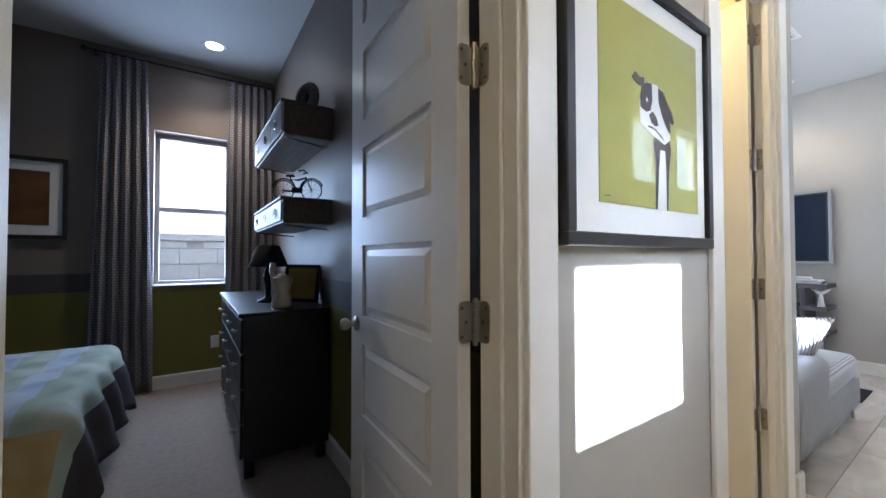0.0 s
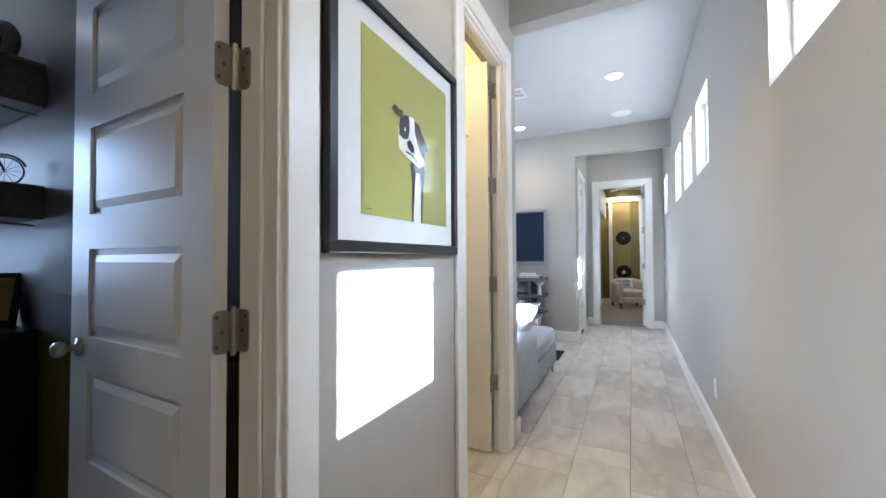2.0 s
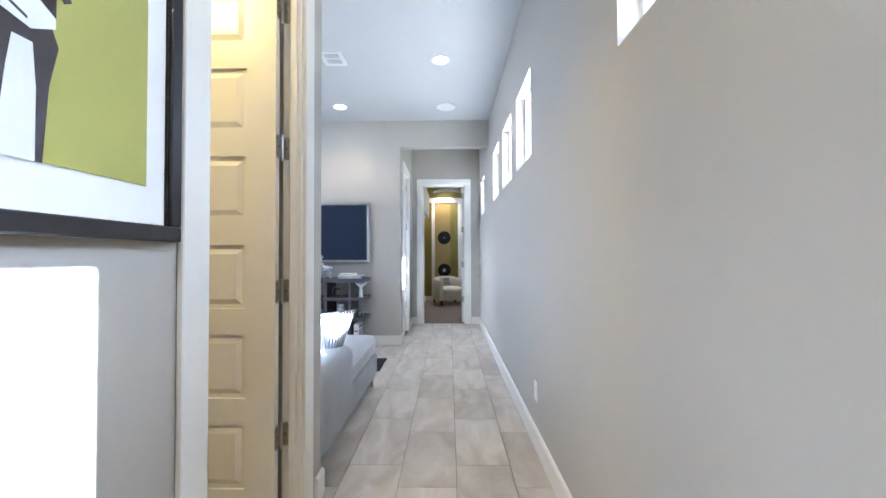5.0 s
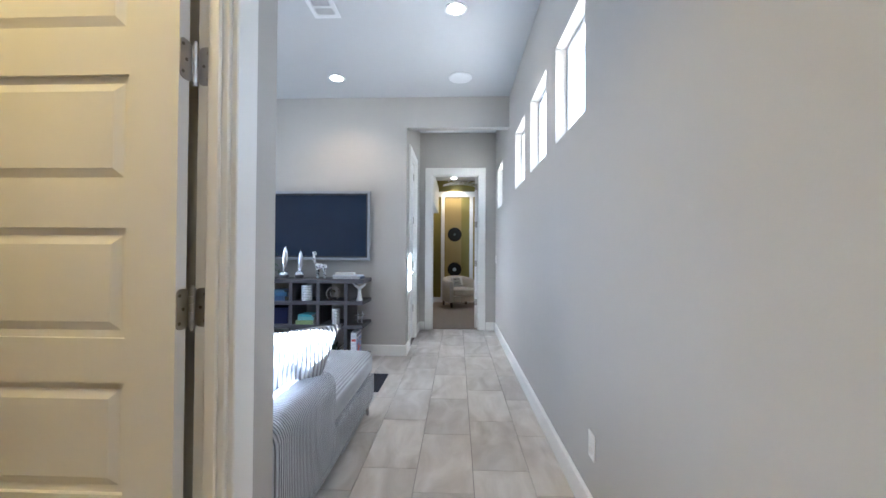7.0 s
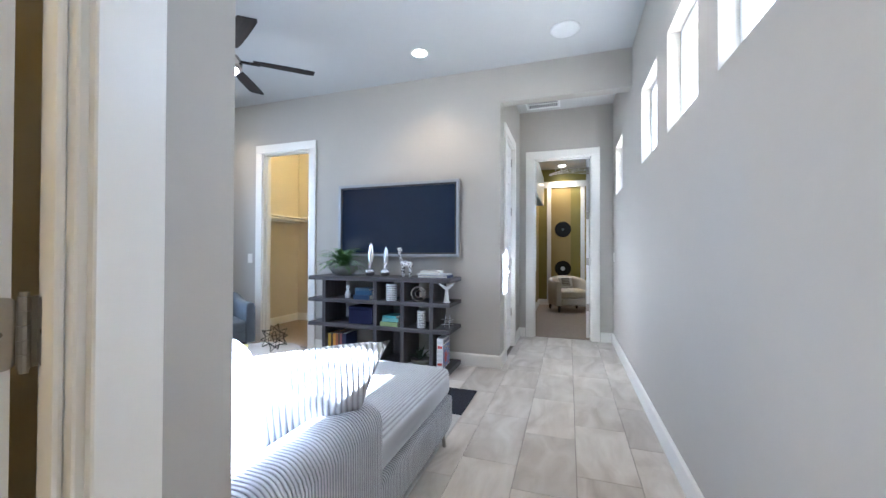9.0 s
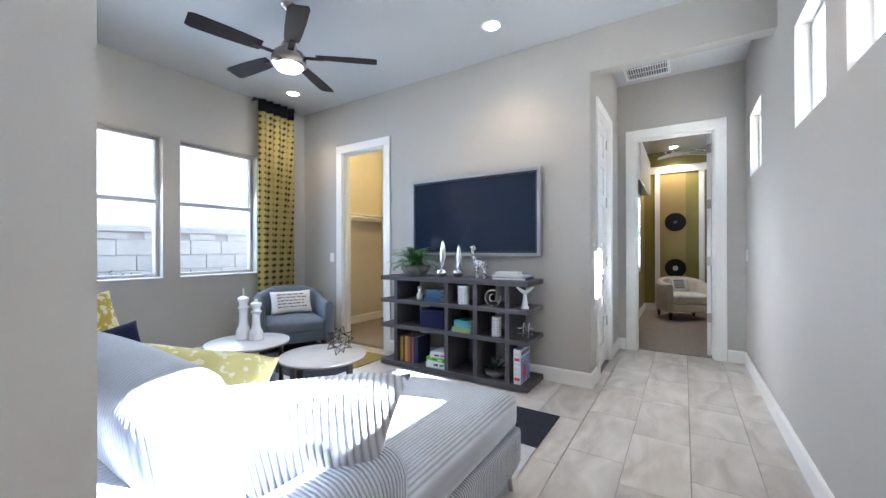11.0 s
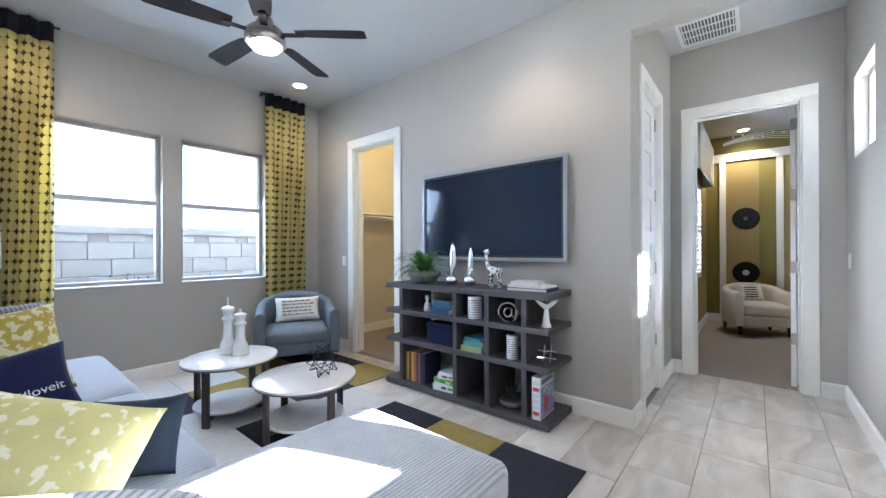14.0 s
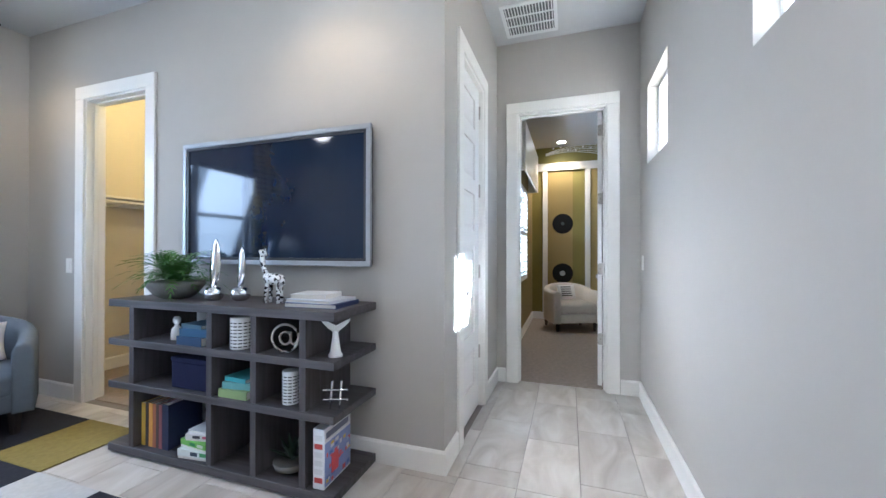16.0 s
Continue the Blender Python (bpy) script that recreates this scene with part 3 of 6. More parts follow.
window(9, "y", 1.31, 1.18, 8.7, 9.68, 0.80, 2.06, "white shuttered music room window", WHITE_VINYL, None, 0.05)


# ---- outdoors ----
structure("ground", box(-400, 400, -400, 400, -0.5, -0.13), DIRT, "bare tan gravel ground around the house", "ground")


# ---- materials of the furnishings ----
def dotted_cloth(name, color, dark, pitch, through_light=0.35):
    """Cloth printed with touching discs; the dark ground shows between them."""
    m = material(name, color, 0.85, vary=0.10, scale=12, spec=0.2)
    n, l = m.node_tree.nodes, m.node_tree.links
    b = n["Principled BSDF"]
    co, sc, fr, sub, ln = n.new("ShaderNodeTexCoord"), n.new("ShaderNodeVectorMath"), n.new("ShaderNodeVectorMath"), n.new("ShaderNodeVectorMath"), n.new("ShaderNodeVectorMath")
    sc.operation, fr.operation, sub.operation, ln.operation = "MULTIPLY", "FRACTION", "SUBTRACT", "LENGTH"
    sc.inputs[1].default_value = (1 / pitch, 1 / pitch, 0)
    sub.inputs[1].default_value = (0.5, 0.5, 0)
    l.new(co.outputs["UV"], sc.inputs[0])
    l.new(sc.outputs[0], fr.inputs[0])
    l.new(fr.outputs[0], sub.inputs[0])
    l.new(sub.outputs[0], ln.inputs[0])
    mr = n.new("ShaderNodeMapRange")
    mr.inputs["From Min"].default_value, mr.inputs["From Max"].default_value = 0.485, 0.52
    l.new(ln.outputs["Value"], mr.inputs["Value"])
    pick = n.new("ShaderNodeMix")
    pick.data_type = "RGBA"
    pick.inputs["B"].default_value = (*dark, 1)
    l.new(mr.outputs[0], pick.inputs["Factor"])
    l.new(color_node(m).outputs["Result"], pick.inputs["A"])
    l.new(pick.outputs["Result"], b.inputs["Base Color"])
    mix, tl = n.new("ShaderNodeMixShader"), n.new("ShaderNodeBsdfTranslucent")
    mix.inputs[0].default_value = through_light
    l.new(pick.outputs["Result"], tl.inputs["Color"])
    l.new(b.outputs[0], mix.inputs[1])
    l.new(tl.outputs[0], mix.inputs[2])
    l.new(mix.outputs[0], n["Material Output"].inputs["Surface"])
    return m


def blotch_cloth(name, color, light, scale, lo=0.50, hi=0.56, rough=0.8):
    """Cloth with irregular printed blotches."""
    m = material(name, color, rough, vary=0.08, scale=14, bump=0.5, bump_scale=300, spec=0.2)
    n, l = m.node_tree.nodes, m.node_tree.links
    co, tx, mr, pick = n.new("ShaderNodeTexCoord"), n.new("ShaderNodeTexNoise"), n.new("ShaderNodeMapRange"), n.new("ShaderNodeMix")
    tx.inputs["Scale"].default_value, tx.inputs["Detail"].default_value = scale, 1.0
    l.new(co.outputs["Object"], tx.inputs["Vector"])
    mr.inputs["From Min"].default_value, mr.inputs["From Max"].default_value = lo, hi
    l.new(tx.outputs["Fac"], mr.inputs["Value"])
    pick.data_type = "RGBA"
    pick.inputs["B"].default_value = (*light, 1)
    l.new(mr.outputs[0], pick.inputs["Factor"])
    l.new(color_node(m).outputs["Result"], pick.inputs["A"])
    l.new(pick.outputs["Result"], n["Principled BSDF"].inputs["Base Color"])
    return m


def dashed_cloth(name, color, light, pitch_u, pitch_v):
    """Woven cloth with rows of short pale dashes."""
    m = material(name, color, 0.9, vary=0.1, scale=12, spec=0.15)
    n, l = m.node_tree.nodes, m.node_tree.links
    co, br, pick = n.new("ShaderNodeTexCoord"), n.new("ShaderNodeTexBrick"), n.new("ShaderNodeMix")
    br.inputs["Scale"].default_value = 1.0
    br.inputs["Brick Width"].default_value, br.inputs["Row Height"].default_value = pitch_u, pitch_v
    br.inputs["Mortar Size"].default_value = pitch_v * 0.25
    l.new(co.outputs["UV"], br.inputs["Vector"])
    pick.data_type = "RGBA"
    pick.inputs["A"].default_value = (*light, 1)
    l.new(br.outputs["Fac"], pick.inputs["Factor"])
    l.new(color_node(m).outputs["Result"], pick.inputs["B"])
    l.new(pick.outputs["Result"], n["Principled BSDF"].inputs["Base Color"])
    return m


# the second colour of each corduroy is the shade painted into its grooves
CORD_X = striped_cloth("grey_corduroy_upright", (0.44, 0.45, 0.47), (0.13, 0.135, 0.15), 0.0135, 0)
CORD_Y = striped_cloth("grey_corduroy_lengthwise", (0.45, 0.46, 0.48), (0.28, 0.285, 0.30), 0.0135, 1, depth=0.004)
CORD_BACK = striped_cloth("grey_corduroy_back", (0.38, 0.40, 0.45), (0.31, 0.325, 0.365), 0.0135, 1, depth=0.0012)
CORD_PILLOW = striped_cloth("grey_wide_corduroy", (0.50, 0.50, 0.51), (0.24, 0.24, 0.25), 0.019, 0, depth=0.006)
CORD_SMALL = striped_cloth("dark_grey_corduroy", (0.22, 0.23, 0.26), (0.08, 0.08, 0.09), 0.018, 0)
YELLOW_PRINT = blotch_cloth("mustard_blotch_print", (0.40, 0.31, 0.05), (0.62, 0.56, 0.34), 34)
YELLOW_PLAIN = blotch_cloth("pale_yellow_print", (0.56, 0.50, 0.20), (0.72, 0.68, 0.48), 30, 0.58, 0.62)
NAVY = material("navy_cotton", (0.012, 0.014, 0.045), 0.9, vary=0.15, scale=20, bump=0.5, bump_scale=300, spec=0.2)
SLATE = material("slate_cotton", (0.025, 0.032, 0.045), 0.9, vary=0.15, scale=20, bump=0.5, bump_scale=300, spec=0.2)
TUB_GREY = material("grey_blue_upholstery", (0.135, 0.155, 0.18), 0.85, vary=0.10, scale=20, bump=0.6, bump_scale=350, spec=0.25)
TUB_CREAM = material("cream_upholstery", (0.66, 0.60, 0.52), 0.7, vary=0.05, scale=12, bump=0.4, bump_scale=300)
LINEN = material("white_linen", (0.74, 0.72, 0.69), 0.9, vary=0.05, scale=20, bump=0.5, bump_scale=300, spec=0.2)
INK = material("grey_ink", (0.16, 0.16, 0.17), 0.9, vary=0.1, scale=20)
GREYWOOD = wood_material("grey_stained_oak", (0.085, 0.077, 0.08), (0.045, 0.04, 0.042), 0.5, 1)
GREYWOOD_UP = wood_material("grey_stained_oak_upright", (0.08, 0.072, 0.075), (0.045, 0.04, 0.042), 0.5, 2)
DARKWOOD = wood_material("dark_espresso_wood", (0.045, 0.032, 0.028), (0.02, 0.014, 0.012), 0.4, 2)
TABLE_TOP = material("pale_stone_laminate", (0.62, 0.60, 0.58), 0.16, vary=0.05, scale=8)
TABLE_EDGE = wood_material("brown_table_edge", (0.16, 0.12, 0.09), (0.08, 0.06, 0.05), 0.4, 0)
CERAMIC = material("white_glazed_ceramic", (0.80, 0.80, 0.79), 0.12, vary=0.03, scale=12, coat=0.3)
MATTE_WHITE = material("matte_white_plaster", (0.78, 0.78, 0.77), 0.5, vary=0.04, scale=12)
BLACK_WIRE = material("black_iron_wire", (0.012, 0.012, 0.013), 0.5, 0.6, vary=0.2, scale=30)
BEZEL = material("silver_screen_bezel", (0.36, 0.37, 0.39), 0.4, 0.5, vary=0.04, scale=8)
SCREEN = material("dark_glossy_screen", (0.008, 0.016, 0.038), 0.04, vary=0.1, scale=3, spec=0.6)
STONE_BOWL = material("grey_stone_bowl", (0.17, 0.165, 0.15), 0.8, vary=0.25, scale=25, bump=0.6, bump_scale=120)
FERN = material("green_fern_frond", (0.07, 0.17, 0.03), 0.5, vary=0.35, scale=30)
DARK_LEAF = material("dark_green_leaf", (0.018, 0.04, 0.018), 0.5, vary=0.3, scale=30)
PAPER = material("book_pages", (0.72, 0.69, 0.62), 0.85, vary=0.06, scale=60)
FAN_BLADE = wood_material("black_walnut_blade", (0.018, 0.012, 0.010), (0.008, 0.006, 0.005), 0.75, 0, 1.0, 0.15)
FAN_METAL = material("brushed_pewter", (0.42, 0.37, 0.33), 0.28, 1.0, vary=0.1, scale=15)
FAN_GLOW = glow_material("frosted_lamp_bowl", (1.0, 0.93, 0.82), 1.1)
GRILLE = material("white_vent_grille", (0.72, 0.72, 0.71), 0.45, vary=0.04, scale=10)
DUCT_SHADE = material("duct_shade", (0.12, 0.12, 0.12), 0.8, vary=0.1, scale=10)
SHADE_LINEN = material("white_lamp_shade", (0.80, 0.79, 0.77), 0.9, vary=0.03, scale=30, bump=0.3, bump_scale=400)
CURTAIN = dotted_cloth("mustard_disc_curtain", (0.68, 0.58, 0.24), (0.085, 0.065, 0.03), 0.075, 0.5)
CURTAIN_TOP = material("black_curtain_band", (0.012, 0.011, 0.016), 0.9, vary=0.15, scale=12, spec=0.2)
BED_CURTAIN = dashed_cloth("grey_dashed_curtain", (0.17, 0.16, 0.175), (0.30, 0.285, 0.28), 0.040, 0.022)
BLACK_PAINT = material("black_painted_wood", (0.006, 0.006, 0.009), 0.42, vary=0.05, scale=3, spec=0.3)
QUILT_BLUE = blotch_cloth("blue_grey_quilt", (0.20, 0.27, 0.38), (0.34, 0.40, 0.44), 5, 0.4, 0.7)
QUILT_GREEN = blotch_cloth("sage_quilt", (0.28, 0.34, 0.28), (0.42, 0.46, 0.40), 5, 0.4, 0.7)
QUILT_PALE = blotch_cloth("pale_blue_quilt", (0.34, 0.40, 0.50), (0.46, 0.52, 0.56), 5, 0.4, 0.7)
QUILT_GOLD = blotch_cloth("ochre_quilt", (0.30, 0.19, 0.05), (0.42, 0.33, 0.16), 6, 0.4, 0.7)
QUILT_DARK = material("charcoal_bed_skirt", (0.045, 0.042, 0.05), 0.9, vary=0.1, scale=12)
MAT_WHITE = material("white_picture_mat", (0.80, 0.80, 0.79), 0.9, vary=0.015, scale=6)
PRINT_GREEN = material("olive_green_print", (0.385, 0.375, 0.095), 0.8, vary=0.03, scale=5)
PRINT_INK = material("charcoal_print_ink", (0.055, 0.045, 0.05), 0.8, vary=0.12, scale=18)
PRINT_WHITE = material("white_print_paper", (0.74, 0.74, 0.74), 0.8, vary=0.03, scale=12)
SUNSET = blotch_cloth("brown_sunset_print", (0.10, 0.05, 0.025), (0.20, 0.10, 0.045), 6, 0.3, 0.8)
VINYL_BLACK = material("black_record_vinyl", (0.010, 0.010, 0.011), 0.55, vary=0.1, scale=20, spec=0.2)
RUG_COLORS = {
    "B": material("charcoal_carpet_square", (0.035, 0.036, 0.045), 0.95, vary=0.18, scale=40, bump=1.0, bump_scale=260, spec=0.1),
    "O": material("olive_carpet_square", (0.27, 0.215, 0.07), 0.95, vary=0.15, scale=40, bump=1.0, bump_scale=260, spec=0.1),
    "W": material("pale_carpet_square", (0.56, 0.55, 0.53), 0.95, vary=0.10, scale=40, bump=1.0, bump_scale=260, spec=0.1),
}


def plain(name, color, rough=0.6):
    return material(name, color, rough, vary=0.06, scale=15)


# ---- ceiling fittings ----
def downlight(x, y, label="round white recessed ceiling downlight, switched on"):
    root = thing("recessed_light", label, "ceiling light", "recessed ceiling lights", (x, y, TOP))
    part("trim_ring", lathe([(0.062, -0.003), (0.082, -0.004), (0.086, 0.0), (0.062, 0.0)], 32), TRIM, root, "", True)
    part("lens", cyl(0.062, -0.0035, -0.001, 32), LAMP_GLOW, root, "glowing frosted lens")


for x, y in DOWNLIGHTS:
    downlight(x, y)
downlight(0.48, 4.36)
downlight(10.65, 0.68)
downlight(1.2, 0.6)
downlight(-0.6, 0.6)


def ceiling_speaker(x, y):
    root = thing("ceiling_speaker", "round white ceiling speaker with fine grille", "speaker", "", (x, y, TOP))
    part("rim", lathe([(0.10, -0.006), (0.118, -0.006), (0.122, 0.0), (0.10, 0.0)], 36), GRILLE, root, "", True)
    part("grille", lathe([(0.0, -0.0045), (0.06, -0.0042), (0.10, -0.003)], 36), plain("grey_speaker_mesh", (0.50, 0.50, 0.49), 0.8), root, "fine grey mesh")


ceiling_speaker(5.53, 0.57)


def ceiling_vent(x0, x1, y0, y1, rows, cols, z=TOP):
    root = thing("ceiling_vent", "white louvred ceiling air vent", "air vent", "", ((x0 + x1) / 2, (y0 + y1) / 2, z))
    hx, hy = (x1 - x0) / 2, (y1 - y0) / 2
    f = 0.028
    bm = box(-hx, hx, -hy, -hy + f, -0.009, 0)
    box(-hx, hx, hy - f, hy, -0.009, 0, bm=bm)
    box(-hx, -hx + f, -hy + f, hy - f, -0.009, 0, bm=bm)
    box(hx - f, hx, -hy + f, hy - f, -0.009, 0, bm=bm)
    part("frame", bm, GRILLE, root)
    # a flat dark sheet paints the shade of the duct; no opening is cut
    part("backing", box(-hx + f, hx - f, -hy + f, hy - f, -0.002, -0.0005), DUCT_SHADE, root, "dark sheet for the shade behind the louvres")
    ih, iw = 2 * (hx - f), 2 * (hy - f)
    for r in range(rows + 1):
        c = -hx + f + ih * r / rows
        part("bar", box(c - 0.007, c + 0.007, -hy + f, hy - f, -0.008, -0.0025), GRILLE, root)
    n = cols
    for k in range(n):
        c = -hy + f + iw * (k + 0.5) / n
        bm = box(-hx + f, hx - f, -0.0035, 0.0035, -0.007, -0.0025)
        part("slat", moved(bm, pose(0, c, 0)), GRILLE, root)


ceiling_vent(6.98, 7.43, 0.645, 1.075, 3, 16, HALL_TOP)
ceiling_vent(4.25, 4.50, 1.50, 1.70, 2, 8)


def ceiling_fan(x, y):
    root = thing("ceiling_fan", "five-blade dark wood ceiling fan with pewter lamp", "ceiling fan", "", (x, y, -0.065))
    part("canopy", lathe([(0.015, 3.04), (0.05, 3.055), (0.066, 3.095), (0.066, TOP + 0.065)], 28), FAN_METAL, root, "", True)
    part("down_rod", cyl(0.013, 2.80, 3.045, 16), FAN_METAL, root)
    part("motor_housing", lathe([(0.105, 2.615), (0.125, 2.63), (0.128, 2.665), (0.118, 2.672), (0.122, 2.678), (0.118, 2.70), (0.095, 2.725), (0.06, 2.755), (0.04, 2.80), (0.022, 2.84), (0.018, 2.85)], 40), FAN_METAL, root, "", True)
    part("lamp_bowl", lathe([(0.0, 2.578), (0.05, 2.582), (0.085, 2.596), (0.104, 2.618), (0.106, 2.63)], 36), FAN_GLOW, root, "glowing frosted glass bowl", True)
    for k in range(5):
        a = 24 + 72 * k
        bm = bmesh.new()
        rows = [(0.20, 0.048), (0.28, 0.058), (0.45, 0.066), (0.62, 0.068), (0.655, 0.055)]
        up = [[bm.verts.new((r, s * w, 0.003 + 0.19 * s * w)) for s in (-1, 1)] for r, w in rows]
        dn = [[bm.verts.new((r, s * w, -0.003 + 0.19 * s * w)) for s in (-1, 1)] for r, w in rows]
        for i in range(len(rows) - 1):
            bm.faces.new((up[i][0], up[i + 1][0], up[i + 1][1], up[i][1]))
            bm.faces.new((dn[i][0], dn[i][1], dn[i + 1][1], dn[i + 1][0]))
            for s in (0, 1):
                bm.faces.new((up[i][s], dn[i][s], dn[i + 1][s], up[i + 1][s]))
        bm.faces.new((up[0][0], up[0][1], dn[0][1], dn[0][0]))
        bm.faces.new((up[-1][0], dn[-1][0], dn[-1][1], up[-1][1]))
        blade = part("blade", bm, FAN_BLADE, root, "dark wooden fan blade")
        blade.matrix_basis = pose(0, 0, 2.70, 0, 0, a)
        arm = part("blade_arm", box(0.10, 0.25, -0.022, 0.022, -0.010, -0.004, 0.002, 1), FAN_BLADE, root)
        arm.matrix_basis = pose(0, 0, 2.695, 0, 0, a)


ceiling_fan(4.44, 3.04)


# ---- wall plates ----
def wall_plate(name, label, centre, normal, kind):
    root = thing(name, label, "wall plate", "", centre, {"+y": 180, "-y": 0, "-x": -90}[normal])
    part("plate", box(-0.036, 0.036, -0.006, 0, -0.058, 0.058, 0.003, 2), TRIM, root)
    if kind == "switch":
        part("rocker", box(-0.017, 0.017, -0.010, -0.005, -0.033, 0.033, 0.003, 2), TRIM, root, "white rocker switch")
    else:
        for z in (-0.022, 0.022):
            part("socket", box(-0.016, 0.016, -0.0085, -0.005, z - 0.014, z + 0.014, 0.004, 2), TRIM, root, "white outlet socket")


wall_plate("light_switch", "white rocker light switch on the corridor wall", (7.42, 0.0, 1.10), "+y", "switch")
wall_plate("electrical_outlet", "white electrical outlet low on the corridor wall", (3.32, 0.0, 0.345), "+y", "outlet")
wall_plate("light_switch", "white rocker light switch beside the closet door", (6.0, 4.36, 1.07), "-x", "switch")
wall_plate("electrical_outlet", "white electrical outlet on the olive bedroom wall", (0.53, 4.855, 0.38), "-y", "outlet")


# ---- the framed dog print in the corridor ----
def framed_print():
    x0, x1, z0, z1, y = 1.036, 1.814, 1.217, 1.985, 1.183
    root = thing("framed_picture", "black-framed print of a dog on green", "picture", "", ((x0 + x1) / 2, y, z0))
    cx = (x0 + x1) / 2
    hw, h, f, d = (x1 - x0) / 2, z1 - z0, 0.034, 0.030
    for a, b, c, e in ((-hw, hw, 0, f), (-hw, hw, h - f, h), (-hw, -hw + f, f, h - f), (hw - f, hw, f, h - f)):
        part("frame_bar", box(a, b, -d, 0, c, e, 0.003, 1), BLACK, root)
    part("mat", box(-hw + f, hw - f, -0.014, -0.004, f, h - f), MAT_WHITE, root, "white picture mat")
    gx0, gx1, gz0, gz1 = 1.178 - cx, 1.728 - cx, 1.330 - z0, 1.888 - z0
    part("print_ground", box(gx0, gx1, -0.016, -0.014, gz0, gz1), PRINT_GREEN, root, "flat olive green ground")

    def shape(name, pts, mat, lift):
        """A flat printed shape; points are in tenths of the green field, from its lower left."""
        bm = bmesh.new()
        w, hh = (gx1 - gx0) / 10, (gz1 - gz0) / 10
        lo = [bm.verts.new((gx0 + u * w, -0.016, gz0 + v * hh)) for u, v in pts]
        up = [bm.verts.new((gx0 + u * w, -0.016 - lift, gz0 + v * hh)) for u, v in pts]
        bm.faces.new(up)
        for k in range(len(pts)):
            bm.faces.new((lo[k], lo[(k + 1) % len(pts)], up[(k + 1) % len(pts)], up[k]))
        part(name, bm, mat, root)

    shape("print_outline", [(5.0, -0.02), (5.05, 2.6), (4.85, 3.6), (5.3, 4.1), (6.5, 4.0), (6.75, 3.4), (6.5, 2.2), (6.35, -0.02)], PRINT_INK, 0.0006)
    shape("print_leg", [(5.2, -0.02), (5.42, 2.3), (5.55, 3.2), (6.05, 3.2), (6.15, 2.0), (6.15, -0.02)], PRINT_WHITE, 0.0010)
    shape("print_head", [(3.5, 4.9), (3.55, 4.3), (4.3, 4.0), (5.2, 3.75), (6.0, 3.55), (6.65, 3.9), (6.6, 5.0), (6.35, 5.9), (5.9, 6.4), (5.2, 6.6), (4.4, 6.55), (3.75, 6.2), (3.55, 5.5)], PRINT_WHITE, 0.0012)
    shape("print_patch", [(3.55, 5.1), (3.56, 5.6), (3.75, 6.2), (4.2, 6.5), (4.7, 6.55), (4.75, 5.7), (4.55, 5.1), (4.1, 4.95)], PRINT_INK, 0.0016)
    shape("print_patch", [(5.35, 6.5), (5.9, 6.38), (6.38, 5.85), (6.65, 4.9), (6.65, 4.2), (6.25, 4.45), (5.75, 5.05), (5.4, 5.7)], PRINT_INK, 0.0016)
    shape("print_ear", [(2.8, 6.45), (3.1, 6.8), (3.5, 6.6), (3.95, 6.7), (3.95, 6.25), (3.5, 6.2), (3.2, 6.25)], PRINT_INK, 0.0018)
    shape("print_ear", [(6.3, 5.85), (6.8, 5.5), (7.1, 4.95), (6.9, 4.8), (6.6, 5.1)], PRINT_INK, 0.0018)
    shape("print_nose", [(4.4, 4.85), (4.75, 5.1), (5.15, 4.85), (5.35, 4.45), (5.0, 4.35), (4.6, 4.5)], PRINT_INK, 0.0018)
    shape("print_eye", [(4.1, 5.6), (4.2, 5.75), (4.3, 5.6), (4.2, 5.45)], PRINT_WHITE, 0.0020)
    shape("print_mouth", [(4.3, 4.2), (5.0, 4.15), (5.9, 3.75), (5.9, 3.83), (5.0, 4.25), (4.3, 4.3)], PRINT_INK, 0.0018)
    shape("print_signature", [(0.4, 0.30), (0.85, 0.31), (0.85, 0.36), (0.4, 0.34)], PRINT_INK, 0.0008)
    pane = part("glazing", box(-hw + f, hw - f, -0.0215, -0.0195, f, h - f), PICTURE_GLASS, root, "clear picture glass")
    pane.visible_shadow = False


framed_print()


# ---- soft shapes ----
def cushion(w, d, h, puff=0.03, edge=0.05, n=14):
    """A padded block lying on z = 0, its faces swelling, its edges rounded."""
    bm = bmesh.new()
    bmesh.ops.create_cube(bm, size=2.0)
    bmesh.ops.subdivide_edges(bm, edges=bm.edges[:], cuts=n, use_grid_fill=True)
    for v in bm.verts:
        x, y, z = v.co
        fx, fy, fz = 1 - x * x, 1 - y * y, 1 - z * z
        hx, hy, hz = w / 2, d / 2, h / 2
        p = Vector((x * hx, y * hy, z * hz))
        inner = Vector((max(-hx + edge, min(hx - edge, p.x)), max(-hy + edge, min(hy - edge, p.y)), max(-hz + min(edge, hz * 0.98), min(hz - min(edge, hz * 0.98), p.z))))
        off = p - inner
        if off.length > 1e-6:
            p = inner + off.normalized() * min(edge, max(abs(off.x), abs(off.y), abs(off.z)))
        p.z += puff * z * fx * fy
        p.x += puff * 0.4 * x * fy * fz
        p.y += puff * 0.4 * y * fx * fz
        v.co = p + Vector((0, 0, hz))
    return bm


